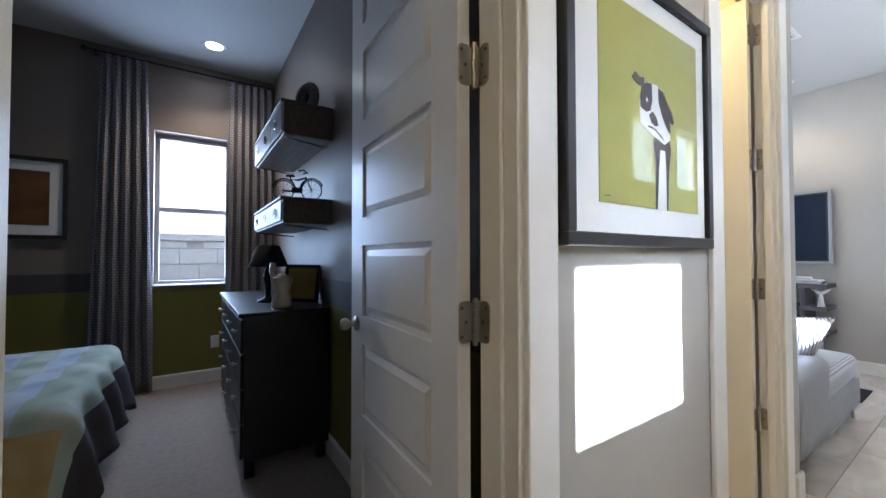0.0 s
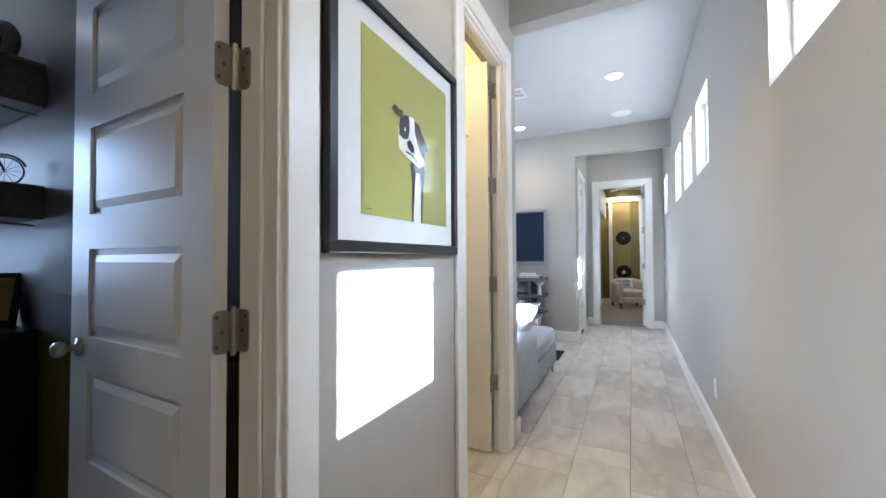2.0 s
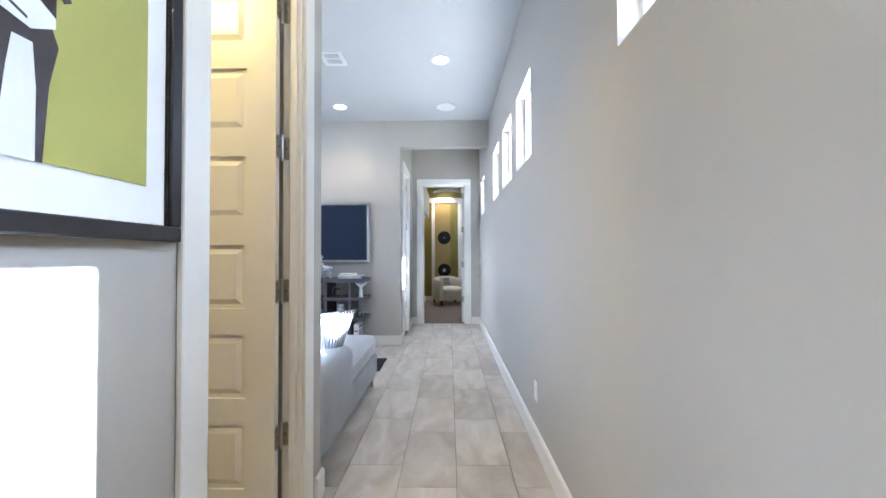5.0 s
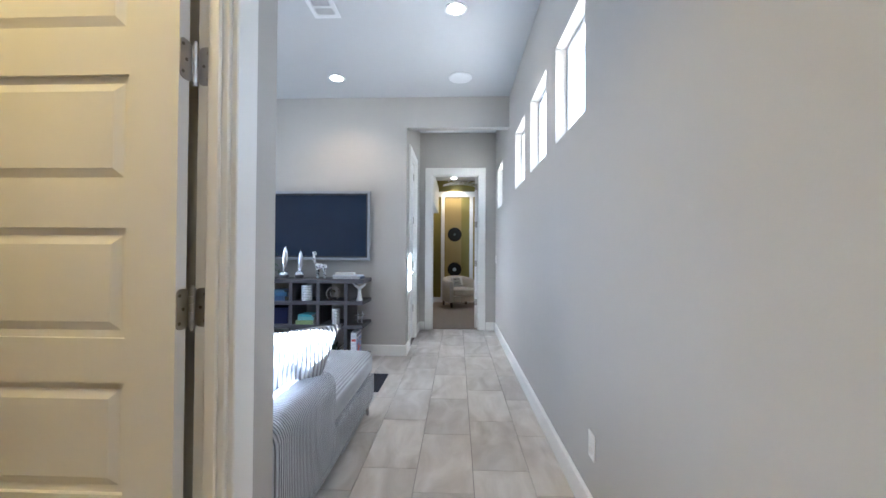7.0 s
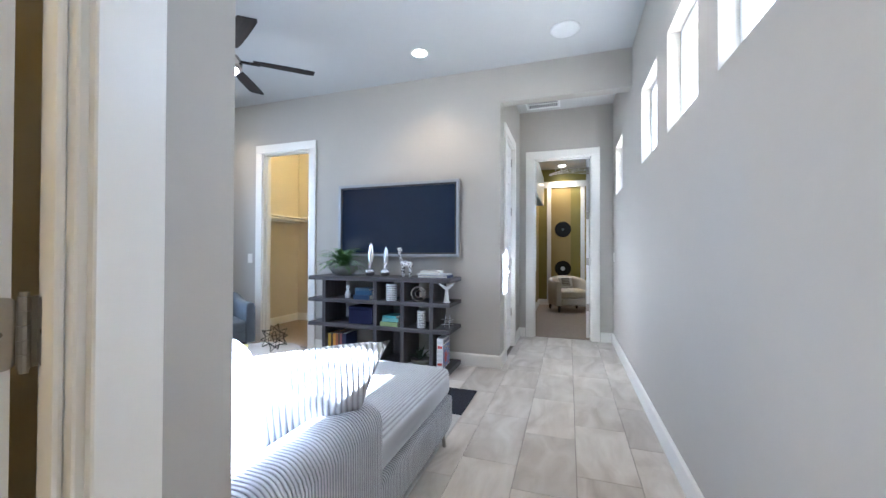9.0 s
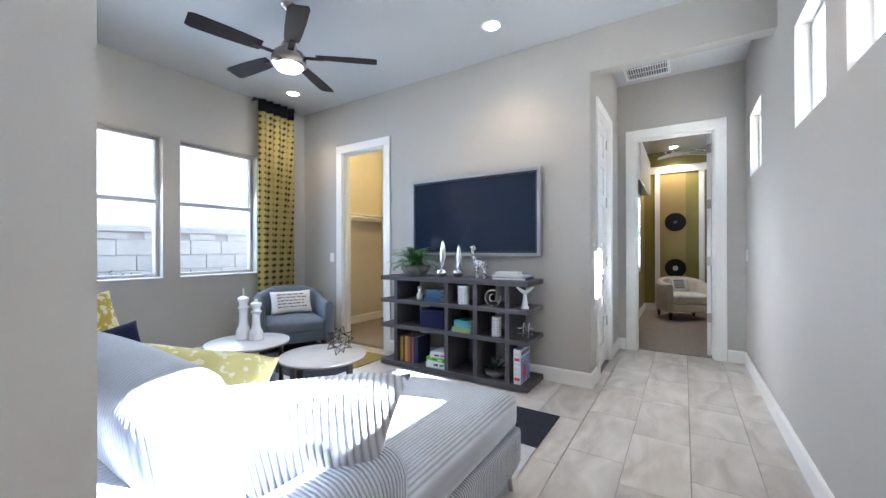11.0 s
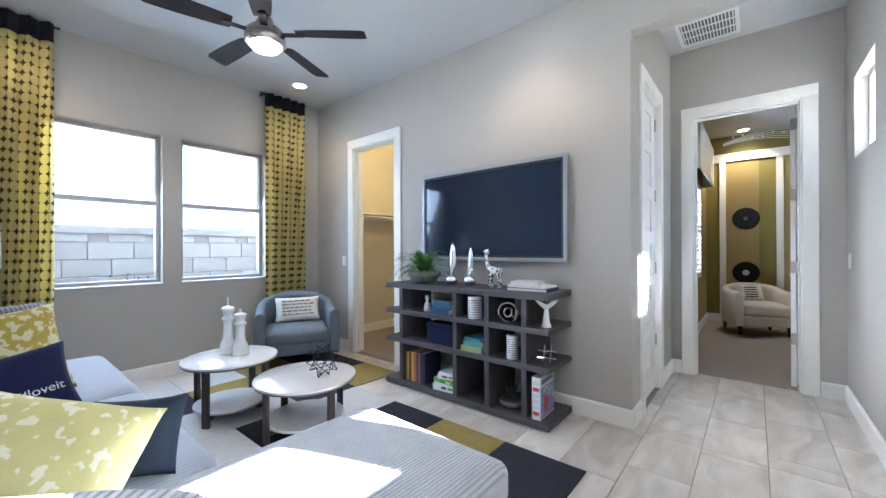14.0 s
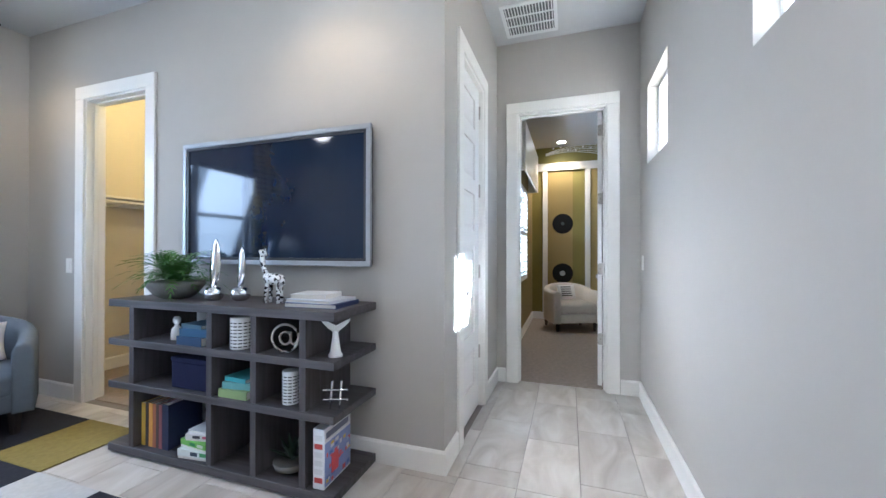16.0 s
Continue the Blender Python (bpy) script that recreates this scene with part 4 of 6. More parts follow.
def pillow_mesh(w, h, t, n=18, seed=0, taper=0.0):
    """A scatter pillow in the xz plane, with pinched corners and a soft dent, centred on the origin."""
    bm = bmesh.new()
    rows = {}
    for s in (-1, 1):
        for i in range(n + 1):
            for k in range(n + 1):
                u, v = 2 * i / n - 1, 2 * k / n - 1
                rim = i in (0, n) or k in (0, n)
                if rim and s == 1:
                    rows[s, i, k] = rows[-1, i, k]
                    continue
                pull = 1 - 0.07 * (1 - u * u) * (abs(v) ** 4) - 0.0
                pull2 = 1 - 0.07 * (1 - v * v) * (abs(u) ** 4)
                x, z = u * w / 2 * pull2 * (1 - taper * (1 - v) / 2), v * h / 2 * pull
                body = ((1 - u ** 4) * (1 - v ** 4)) ** 0.5
                wob = 0.10 * noise.noise(Vector((u * 1.7 + seed, v * 1.7, s * 3.0)))
                y = 0 if rim else s * t / 2 * body * (1 + wob)
                rows[s, i, k] = bm.verts.new((x, y, z))
    for s in (-1, 1):
        for i in range(n):
            for k in range(n):
                bm.faces.new((rows[s, i, k], rows[s, i + 1, k], rows[s, i + 1, k + 1], rows[s, i, k + 1]))
    return bm


def pillow(label, w, h, t, mat, at, turn, lean, seed=0, roll=0, taper=0.0):
    """A pillow that faces -y before the turn; lean tips its top backwards."""
    root = thing("throw_pillow", label, "pillow", "", at)
    root.matrix_basis = pose(*at, 0, 0, turn) @ pose(0, 0, 0, -lean, roll, 0)
    part("cover", pillow_mesh(w, h, t, 18, seed, taper), mat, root, "", True)
    return root


# ---- the sofa with its chaise ----
def sofa():
    root = thing("sectional_sofa", "light grey corduroy sectional sofa with a chaise", "sofa", "", (3.6, 2.7, 0))
    o = Vector((-3.6, -2.7, 0))

    def put(name, bm, mat, at, label=""):
        ob = part(name, bm, mat, root, label, True)
        ob.location = Vector(at) + o
        return ob

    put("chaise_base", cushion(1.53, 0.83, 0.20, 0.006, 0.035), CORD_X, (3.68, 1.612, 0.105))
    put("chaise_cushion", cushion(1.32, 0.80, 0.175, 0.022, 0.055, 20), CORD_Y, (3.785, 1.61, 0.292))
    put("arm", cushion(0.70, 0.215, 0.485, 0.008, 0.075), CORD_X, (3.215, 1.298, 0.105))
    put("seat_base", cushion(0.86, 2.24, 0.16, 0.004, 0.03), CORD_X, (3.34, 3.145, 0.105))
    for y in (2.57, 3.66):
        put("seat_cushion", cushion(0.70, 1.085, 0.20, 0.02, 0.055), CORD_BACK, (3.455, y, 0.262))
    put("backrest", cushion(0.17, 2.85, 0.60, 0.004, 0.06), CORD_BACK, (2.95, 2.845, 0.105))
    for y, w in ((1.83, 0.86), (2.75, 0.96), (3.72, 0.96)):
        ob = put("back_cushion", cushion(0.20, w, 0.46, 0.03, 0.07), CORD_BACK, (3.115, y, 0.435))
        ob.rotation_euler = (0, radians(-9), 0)
    for x, y in ((4.375, 1.245), (4.375, 1.97), (2.95, 1.25), (2.95, 4.2), (3.70, 4.2)):
        leg = tube([(0, 0, 0.108), (0.012 if x > 3.5 else -0.012, -0.006, 0.0)], 0.011, 10)
        ob = part("leg", leg, NICKEL, root, "thin metal leg")
        ob.location = Vector((x, y, 0)) + o


sofa()
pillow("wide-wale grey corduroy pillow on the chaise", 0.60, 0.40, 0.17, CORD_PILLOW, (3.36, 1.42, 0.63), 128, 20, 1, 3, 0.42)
pillow("pale yellow printed pillow with patterned edge", 0.54, 0.42, 0.24, YELLOW_PLAIN, (3.31, 2.04, 0.615), -46, 43, 2, 9)
pillow("small slate cotton pillow on the sofa seat", 0.28, 0.25, 0.09, SLATE, (3.575, 2.14, 0.585), -35, 28, 5)
pillow("mustard pillow with pale blotch print", 0.48, 0.46, 0.16, YELLOW_PRINT, (3.29, 3.28, 0.69), 12, 20, 3, -6)
pillow("dark grey corduroy pillow leaning on the sofa back", 0.46, 0.46, 0.14, CORD_SMALL, (3.26, 3.62, 0.69), 10, 14, 4)
navy = pillow("navy lumbar pillow with white lettering", 0.46, 0.30, 0.13, NAVY, (3.29, 2.93, 0.62), 8, 22, 6, -8)


def lettering(text, size, mat, parent, m, depth=0.001, name="lettering"):
    cu = bpy.data.curves.new(name, "FONT")
    cu.body, cu.size, cu.extrude, cu.align_x, cu.align_y = text, size, depth, "CENTER", "CENTER"
    tmp = bpy.data.objects.new("lettering_source", cu)
    scene.collection.objects.link(tmp)
    me = bpy.data.meshes.new_from_object(tmp.evaluated_get(bpy.context.evaluated_depsgraph_get()))
    bpy.data.objects.remove(tmp)
    bpy.data.curves.remove(cu)
    me.materials.clear()
    me.materials.append(mat)
    ob = new(name, me)
    ob.parent = parent
    ob.matrix_basis = m
    return ob


lettering("#loveit", 0.05, LINEN, navy, pose(0.11, -0.056, -0.045, 90, 0, 0), 0.006)


# ---- rug of carpet squares ----
def rug():
    root = thing("area_rug", "rug of charcoal, olive and pale carpet squares", "rug", "", (0, 0, 0))
    s, x0, y0 = 0.497, 5.315, 1.257
    rows = {-1: "    OBB ", 0: "BOBWBBOB", 1: "WWWBWOWB", 2: "WWWWWBWO", 3: " WWWWWB "}
    for i, row in rows.items():
        for k, c in enumerate(row):
            if c == " " or y0 + (k + 1) * s > 4.85:
                continue
            bm = box(x0 - (i + 1) * s + 0.001, x0 - i * s - 0.001, y0 + k * s + 0.001, y0 + (k + 1) * s - 0.001, 0.0005, 0.0085, 0.002, 1)
            part("carpet_square", bm, RUG_COLORS[c], root)


rug()


# ---- coffee tables and what stands on them ----
def coffee_table(label, x, y, z, r, turn):
    root = thing("coffee_table", label, "coffee table", "nesting coffee tables", (x, y, 0.0085), turn)
    z -= 0.0085
    part("tabletop", cyl(r, z - 0.014, z, 56, bevel=0.003), TABLE_TOP, root, "pale stone-look round top", True)
    part("tabletop_edge", cyl(r - 0.006, z - 0.026, z - 0.0145, 56), TABLE_EDGE, root)
    part("lower_shelf", cyl(r - 0.075, 0.075, 0.092, 48, bevel=0.003), TABLE_TOP, root, "pale round lower shelf")
    for k in range(4):
        leg = part("leg", box(r - 0.062, r - 0.038, -0.024, 0.024, 0.0, z - 0.027, 0.003, 1), DARKWOOD, root, "flat dark wooden leg")
        leg.rotation_euler = (0, 0, radians(90 * k))
    for k in range(2):
        rail = part("cross_rail", box(-r + 0.065, r - 0.065, -0.016, 0.016, 0.046 + 0.0 * k, 0.074, 0.003, 1), DARKWOOD, root)
        rail.rotation_euler = (0, 0, radians(90 * k))
        if k:
            rail.scale = (1, 1, 0.98)


coffee_table("taller round coffee table with pale top and shelf", 4.41, 3.54, 0.42, 0.315, 35)
coffee_table("lower round coffee table with pale top", 4.63, 2.885, 0.36, 0.325, 2)


def chess_piece(label, x, y, h, king):
    root = thing("chess_piece_ornament", label, "ornament", "chess ornaments", (x, y, 0.42))
    s = h / 0.36
    prof = [(0.056, 0), (0.058, 0.012), (0.052, 0.03), (0.058, 0.045), (0.050, 0.075), (0.036, 0.10), (0.031, 0.15), (0.031, 0.20), (0.036, 0.222), (0.044, 0.228), (0.044, 0.238), (0.032, 0.243), (0.033, 0.262), (0.042, 0.285), (0.045, 0.302), (0.040, 0.306), (0.022, 0.312), (0.010, 0.316)]
    part("body", lathe([(r, z * s) for r, z in prof], 32), CERAMIC, root, "", True)
    if king:
        part("finial", tube([(0, 0, 0.31 * s), (0, 0, 0.372 * s)], 0.007, 8), CERAMIC, root)
    else:
        part("finial", moved(lathe([(0.004, 0), (0.013, 0.008), (0.014, 0.016), (0.006, 0.028)], 16), pose(0, 0, 0.312 * s)), CERAMIC, root, "", True)


chess_piece("tall white ceramic chess king ornament", 4.43, 3.645, 0.41, True)
chess_piece("white ceramic chess queen ornament on the table", 4.475, 3.535, 0.36, False)


def wire_star(x, y, z):
    root = thing("wire_star_ornament", "black wire geometric star ornament", "ornament", "", (x, y, z))
    rods = []
    g = (1 + 5 ** 0.5) / 2
    core = [Vector(p).normalized() * 0.064 for p in [(s, t * g, 0) for s in (-1, 1) for t in (-1, 1)] + [(0, s, t * g) for s in (-1, 1) for t in (-1, 1)] + [(t * g, 0, s) for s in (-1, 1) for t in (-1, 1)]]
    tri = [(a, b, c) for a in range(12) for b in range(a + 1, 12) for c in range(b + 1, 12) if max((core[a] - core[b]).length, (core[b] - core[c]).length, (core[a] - core[c]).length) < 0.072]
    for t in tri:
        tip = sum((core[k] for k in t), Vector()) / 3 * 2.2
        for k in t:
            rods.append((core[k], tip))
    low = min(min(a.z, b.z) for a, b in rods) - 0.0023
    for a, b in rods:
        part("wire_rod", moved(tube([a, b], 0.0023, 5), pose(0, 0, -low)), BLACK_WIRE, root)


wire_star(4.69, 2.77, 0.36)


# ---- armchairs ----
def tub_chair(label, at, turn, cloth, w=0.74, d=0.70, arm=0.60, back=0.70, seat=0.40, leg=0.13, leg_mat=None):
    """A tub chair: the shell curves from arm to arm round the back; faces -y before its turn."""
    root = thing("tub_armchair", label, "armchair", "", at, turn)
    n, th = 28, 0.10
    bm = bmesh.new()
    rings = []
    for i in range(n + 1):
        u = i / n
        a = math.pi * (u * 1.0)  # round the back from right arm to left arm
        hx, hy = w / 2, d / 2
        if u < 0.22:
            p, nrm = Vector((hx, -hy + (u / 0.22) * d * 0.62)), Vector((1, 0))
        elif u > 0.78:
            p, nrm = Vector((-hx, -hy + ((1 - u) / 0.22) * d * 0.62)), Vector((-1, 0))
        else:
            a = (u - 0.22) / 0.56 * math.pi
            p = Vector((hx * math.cos(a), -hy + d * 0.62 + d * 0.38 * math.sin(a)))
            nrm = Vector((math.cos(a), math.sin(a))).normalized()
        top = arm + (back - arm) * math.sin(math.pi * min(max((u - 0.15) / 0.7, 0), 1)) ** 1.2
        prof = [(0.0, leg), (0.0, top - 0.05), (-0.016, top - 0.014), (-0.05, top), (-th + 0.016, top - 0.014), (-th, top - 0.05), (-th, leg)]
        rings.append([bm.verts.new((p.x + nrm.x * o, p.y + nrm.y * o, z)) for o, z in prof])
    for p, q in zip(rings, rings[1:]):
        for k in range(7):
            bm.faces.new((p[k], p[(k + 1) % 7], q[(k + 1) % 7], q[k]))
    bm.faces.new(rings[0])
    bm.faces.new(rings[-1][::-1])
    bmesh.ops.bevel(bm, geom=[e for r in (rings[0], rings[-1]) for e in {e for v in r for e in v.link_edges if e.other_vert(v) in r}], offset=0.018, segments=3, profile=0.5, affect="EDGES")
    part("shell", bm, cloth, root, "curved upholstered back and arms", True)
    base = cushion(w - 2 * th + 0.03, d - 0.08, 0.14, 0.0, 0.03, 8)
    ob = part("seat_base", base, cloth, root, "", True)
    ob.location = (0, -0.03, leg)
    ob = part("seat_cushion", cushion(w - 2 * th + 0.02, d - 0.10, 0.15, 0.025, 0.045), cloth, root, "", True)
    ob.location = (0, -0.045, seat - 0.15)
    for sx in (-1, 1):
        for sy, k in ((-1, -1), (1, 1)):
            lg = bmesh.new()
            bmesh.ops.create_cone(lg, cap_ends=True, segments=4, radius1=0.022, radius2=0.034, depth=leg + 0.005)
            ob = part("leg", lg, leg_mat or DARKWOOD, root, "tapered dark wooden leg")
            ob.location = (sx * (w / 2 - 0.09), sy * (d / 2 - 0.10), (leg + 0.005) / 2)
    return root


tub_chair("grey upholstered tub armchair in the corner", (5.36, 4.31, 0.0), -27, TUB_GREY, 0.79, 0.70, 0.60, 0.74, 0.41, 0.16)
quote = pillow("white linen lumbar pillow with lines of lettering", 0.46, 0.27, 0.11, LINEN, (5.41, 4.38, 0.56), -22, 20, 7)
random.seed(5)
for r in range(5):
    x = -0.16
    bm = bmesh.new()
    while x < 0.13:
        w = random.uniform(0.02, 0.055)
        box(x, x + w, -0.057, -0.048, 0.074 - 0.036 * r, 0.086 - 0.036 * r, bm=bm)
        x += w + 0.012
    part("printed_line", bm, INK, quote, "line of small grey lettering")
tub_chair("cream upholstered tub armchair in the music room", (10.22, 0.55, 0.006), -68, TUB_CREAM, 0.74, 0.70, 0.60, 0.68, 0.42)
stripe = pillow("small white pillow with black stripes", 0.30, 0.24, 0.09, LINEN, (10.28, 0.60, 0.555), -62, 22, 8)
for r in range(5):
    part("stripe", box(-0.10, 0.06, -0.047, -0.036, 0.062 - 0.034 * r, 0.076 - 0.034 * r), BLACK, stripe, "black woven stripe")


# ---- wide screen on the wall ----
def wall_screen():
    y0, y1, z0, z1 = 1.597, 3.022, 1.103, 1.902
    root = thing("television", "wide wall-mounted television with silver bezel, switched off", "television", "", (6.0, (y0 + y1) / 2, z0))
    hw, h, f = (y1 - y0) / 2, z1 - z0, 0.030
    part("mount", box(-0.022, 0.0, -0.25, 0.25, 0.2, 0.55), BLACK, root)
    part("back_shell", box(-0.05, -0.022, -hw + 0.01, hw - 0.01, 0.01, h - 0.01, 0.006, 2), BLACK, root)
    for a, b, c, e in ((-hw, hw, 0, f), (-hw, hw, h - f, h), (-hw, -hw + f, f, h - f), (hw - f, hw, f, h - f)):
        part("bezel", box(-0.072, -0.05, a, b, c, e, 0.004, 2), BEZEL, root, "silver bezel")
    g = 0.016
    for a, b, c, e in ((-hw + f, hw - f, f, f + g), (-hw + f, hw - f, h - f - g, h - f), (-hw + f, -hw + f + g, f + g, h - f - g), (hw - f - g, hw - f, f + g, h - f - g)):
        part("inner_frame", box(-0.066, -0.05, a, b, c, e), BLACK, root)
    part("screen", box(-0.058, -0.05, -hw + f + g, hw - f - g, f + g, h - f - g), SCREEN, root, "dark glossy screen")


wall_screen()


# ---- the open bookcase ----
BX0, BX1 = 5.575, 5.975


def bookcase():
    root = thing("bookcase", "grey wood open bookcase with overhanging shelves", "bookcase", "", (BX1, 2.45, 0))
    o = Vector((-BX1, -2.45, 0))
    for z0, z1 in ((0.012, 0.058), (0.385, 0.423), (0.636, 0.674), (0.862, 0.905)):
        part("shelf", moved(box(BX0, BX1, 1.585, 3.145, z0, z1, 0.002, 1), Matrix.Translation(o)), GREYWOOD, root)
    for y in (1.766, 2.065, 2.361, 2.957):
        for z0, z1 in ((0.058, 0.385), (0.423, 0.636), (0.674, 0.862)):
            part("upright", moved(box(BX0 + 0.006, BX1 - 0.004, y - 0.019, y + 0.019, z0, z1, 0.002, 1), Matrix.Translation(o)), GREYWOOD_UP, root)
    # dark sheet at the back of the lowest row's second bay only
    part("dark_bay_backing", moved(box(BX1 - 0.016, BX1 - 0.006, 2.085, 2.341, 0.058, 0.385), Matrix.Translation(o)), GREYWOOD_UP, root)
    for y in (1.70, 2.36, 3.03):
        for x in (BX0 + 0.05, BX1 - 0.05):
            part("glide", moved(cyl(0.018, 0.0, 0.012, 12, at=(x, y)), Matrix.Translation(o)), NICKEL, root, "small metal foot")


bookcase()


def book(color, label, at, size, turn=0, flat=False, group="books in the bookcase"):
    """A hardback: cover boards round a block of pages. size: thickness, height, depth."""
    t, h, d = size
    root = thing("book", label, "book", group)
    root.matrix_basis = pose(*at, 0, 0, turn) @ (pose(0, 0, t / 2, 0, 90, 0) @ pose(0, 0, -h / 2) if flat else pose(0, 0, 0))
    c = plain("book_cover", color, 0.5)
    bm = box(-t / 2, -t / 2 + 0.0025, -d / 2, d / 2, 0, h)
    box(t / 2 - 0.0025, t / 2, -d / 2, d / 2, 0, h, bm=bm)
    box(-t / 2 + 0.0025, t / 2 - 0.0025, -d / 2, -d / 2 + 0.003, 0, h, bm=bm)
    part("cover", bm, c, root)
    part("page_block", box(-t / 2 + 0.0027, t / 2 - 0.0027, -d / 2 + 0.004, d / 2 - 0.005, 0.003, h - 0.003), PAPER, root, "pale page block")
    return root


# upright books in the lowest bay, spines to the room
y = 2.928
for col, t, hh, lab in (((0.62, 0.42, 0.06), 0.032, 0.245, "yellow hardback book standing upright"), ((0.05, 0.035, 0.03), 0.024, 0.25, "dark brown hardback book standing upright"), ((0.60, 0.30, 0.05), 0.030, 0.25, "orange hardback book standing upright"), ((0.35, 0.12, 0.05), 0.026, 0.25, "rust red hardback book standing upright"), ((0.08, 0.05, 0.04), 0.02, 0.252, "dark brown hardback book standing upright"), ((0.25, 0.08, 0.09), 0.024, 0.25, "maroon hardback book standing upright"), ((0.015, 0.02, 0.06), 0.05, 0.255, "thick navy hardback book standing upright")):
    book(col, lab, (BX0 + 0.15, y - t / 2, 0.058), (t, hh, 0.21), -90)
    y -= t + 0.002


def game_box(label, color, at, size, turn, bars):
    """A board game or puzzle box: lid over tray, with printed bars."""
    w, d, h = size
    root = thing("game_box", label, "game box", "games in the bookcase", at, turn)
    part("tray", box(-w / 2 + 0.002, w / 2 - 0.002, -d / 2 + 0.002, d / 2 - 0.002, 0, h * 0.4), PAPER, root)
    part("lid", box(-w / 2, w / 2, -d / 2, d / 2, h * 0.25, h, 0.001, 1), plain("game_box_lid", color, 0.35), root)
    for k, c in enumerate(bars):
        part("printed_bar", box(-w / 2 - 0.0008, -w / 2, -d / 2 + 0.02 + 0.06 * k, -d / 2 + 0.065 + 0.06 * k, h * 0.40, h * 0.80), plain("printed_bar_ink", c, 0.4), root)


game_box("white and pale green board game box", (0.72, 0.76, 0.72), (BX0 + 0.15, 2.50, 0.058), (0.26, 0.21, 0.05), 6, [(0.10, 0.35, 0.12), (0.05, 0.07, 0.10)])
game_box("bright green board game box", (0.16, 0.42, 0.05), (BX0 + 0.155, 2.495, 0.108), (0.25, 0.20, 0.042), -4, [(0.6, 0.65, 0.5), (0.02, 0.2, 0.03)])
game_box("white and pink board game box", (0.70, 0.66, 0.66), (BX0 + 0.15, 2.49, 0.15), (0.22, 0.17, 0.036), 10, [(0.55, 0.10, 0.18), (0.04, 0.04, 0.05)])
book((0.72, 0.72, 0.72), "thin white booklet on the game boxes", (BX0 + 0.15, 2.49, 0.186), (0.012, 0.20, 0.15), 0, True)


def tall_game():
    root = thing("game_box", "upright colourful game box with red and blue print", "game box", "games in the bookcase", (BX0 + 0.145, 1.69, 0.058), 2)
    w, t, h = 0.24, 0.062, 0.285
    part("carton", box(-w / 2, w / 2, -t / 2, t / 2, 0, h, 0.002, 1), plain("white_game_carton", (0.70, 0.70, 0.72), 0.3), root)

    def patch(u0, u1, v0, v1, c, lift=0.0008):
        part("printed_patch", box(u0, u1, -t / 2 - lift, -t / 2, v0, v1), plain("game_print", c, 0.3), root)

    patch(-0.115, 0.115, 0.225, 0.275, (0.62, 0.60, 0.60))
    patch(-0.105, 0.095, 0.235, 0.265, (0.10, 0.10, 0.16), 0.0014)
    random.seed(21)
    patch(-0.115, 0.115, 0.01, 0.215, (0.22, 0.27, 0.50))
    for k in range(34):
        u, v = random.uniform(-0.105, 0.085), random.uniform(0.012, 0.19)
        patch(u, u + random.uniform(0.01, 0.03), v, v + random.uniform(0.008, 0.024), random.choice([(0.55, 0.06, 0.05), (0.62, 0.08, 0.10), (0.60, 0.60, 0.62), (0.07, 0.14, 0.42), (0.60, 0.42, 0.06), (0.30, 0.42, 0.60)]), 0.0010 + 0.00004 * k)
    patch(-0.06, 0.0, 0.05, 0.14, (0.55, 0.05, 0.05), 0.0028)
    for k in range(6):
        part("printed_line", box(-w / 2 - 0.0008, -w / 2, -0.022, 0.022, 0.03 + 0.04 * k, 0.055 + 0.04 * k), plain("spine_print", random.choice([(0.5, 0.06, 0.05), (0.08, 0.12, 0.4), (0.6, 0.6, 0.62)]), 0.3), root)


tall_game()
# middle shelf: navy storage box, teal and green books, patterned cylinders
nb = thing("storage_box", "navy cloth storage box with a lid", "storage box", "", (BX0 + 0.15, 2.545, 0.423))
part("body", box(-0.11, 0.11, -0.135, 0.135, 0.0, 0.145, 0.006, 2), NAVY, nb)
part("lid", box(-0.114, 0.114, -0.139, 0.139, 0.146, 0.172, 0.005, 2), NAVY, nb)
book((0.26, 0.34, 0.14), "olive green book lying flat in a stack", (BX0 + 0.12, 2.215, 0.423), (0.042, 0.19, 0.20), -90, True)
book((0.14, 0.32, 0.32), "teal book lying flat on a stack", (BX0 + 0.125, 2.215, 0.4655), (0.036, 0.17, 0.18), -84, True)
book((0.06, 0.28, 0.32), "dark teal book on top of a stack", (BX0 + 0.125, 2.21, 0.502), (0.022, 0.16, 0.17), -96, True)
book((0.02, 0.05, 0.12), "navy book lying flat in a stack", (BX0 + 0.12, 2.515, 0.674), (0.046, 0.19, 0.21), -92, True)
book((0.03, 0.09, 0.18), "blue book lying flat on a stack", (BX0 + 0.125, 2.51, 0.7205), (0.044, 0.18, 0.20), -84, True)
book((0.05, 0.10, 0.15), "slate blue book on top of a stack", (BX0 + 0.125, 2.51, 0.765), (0.02, 0.17, 0.19), -96, True)


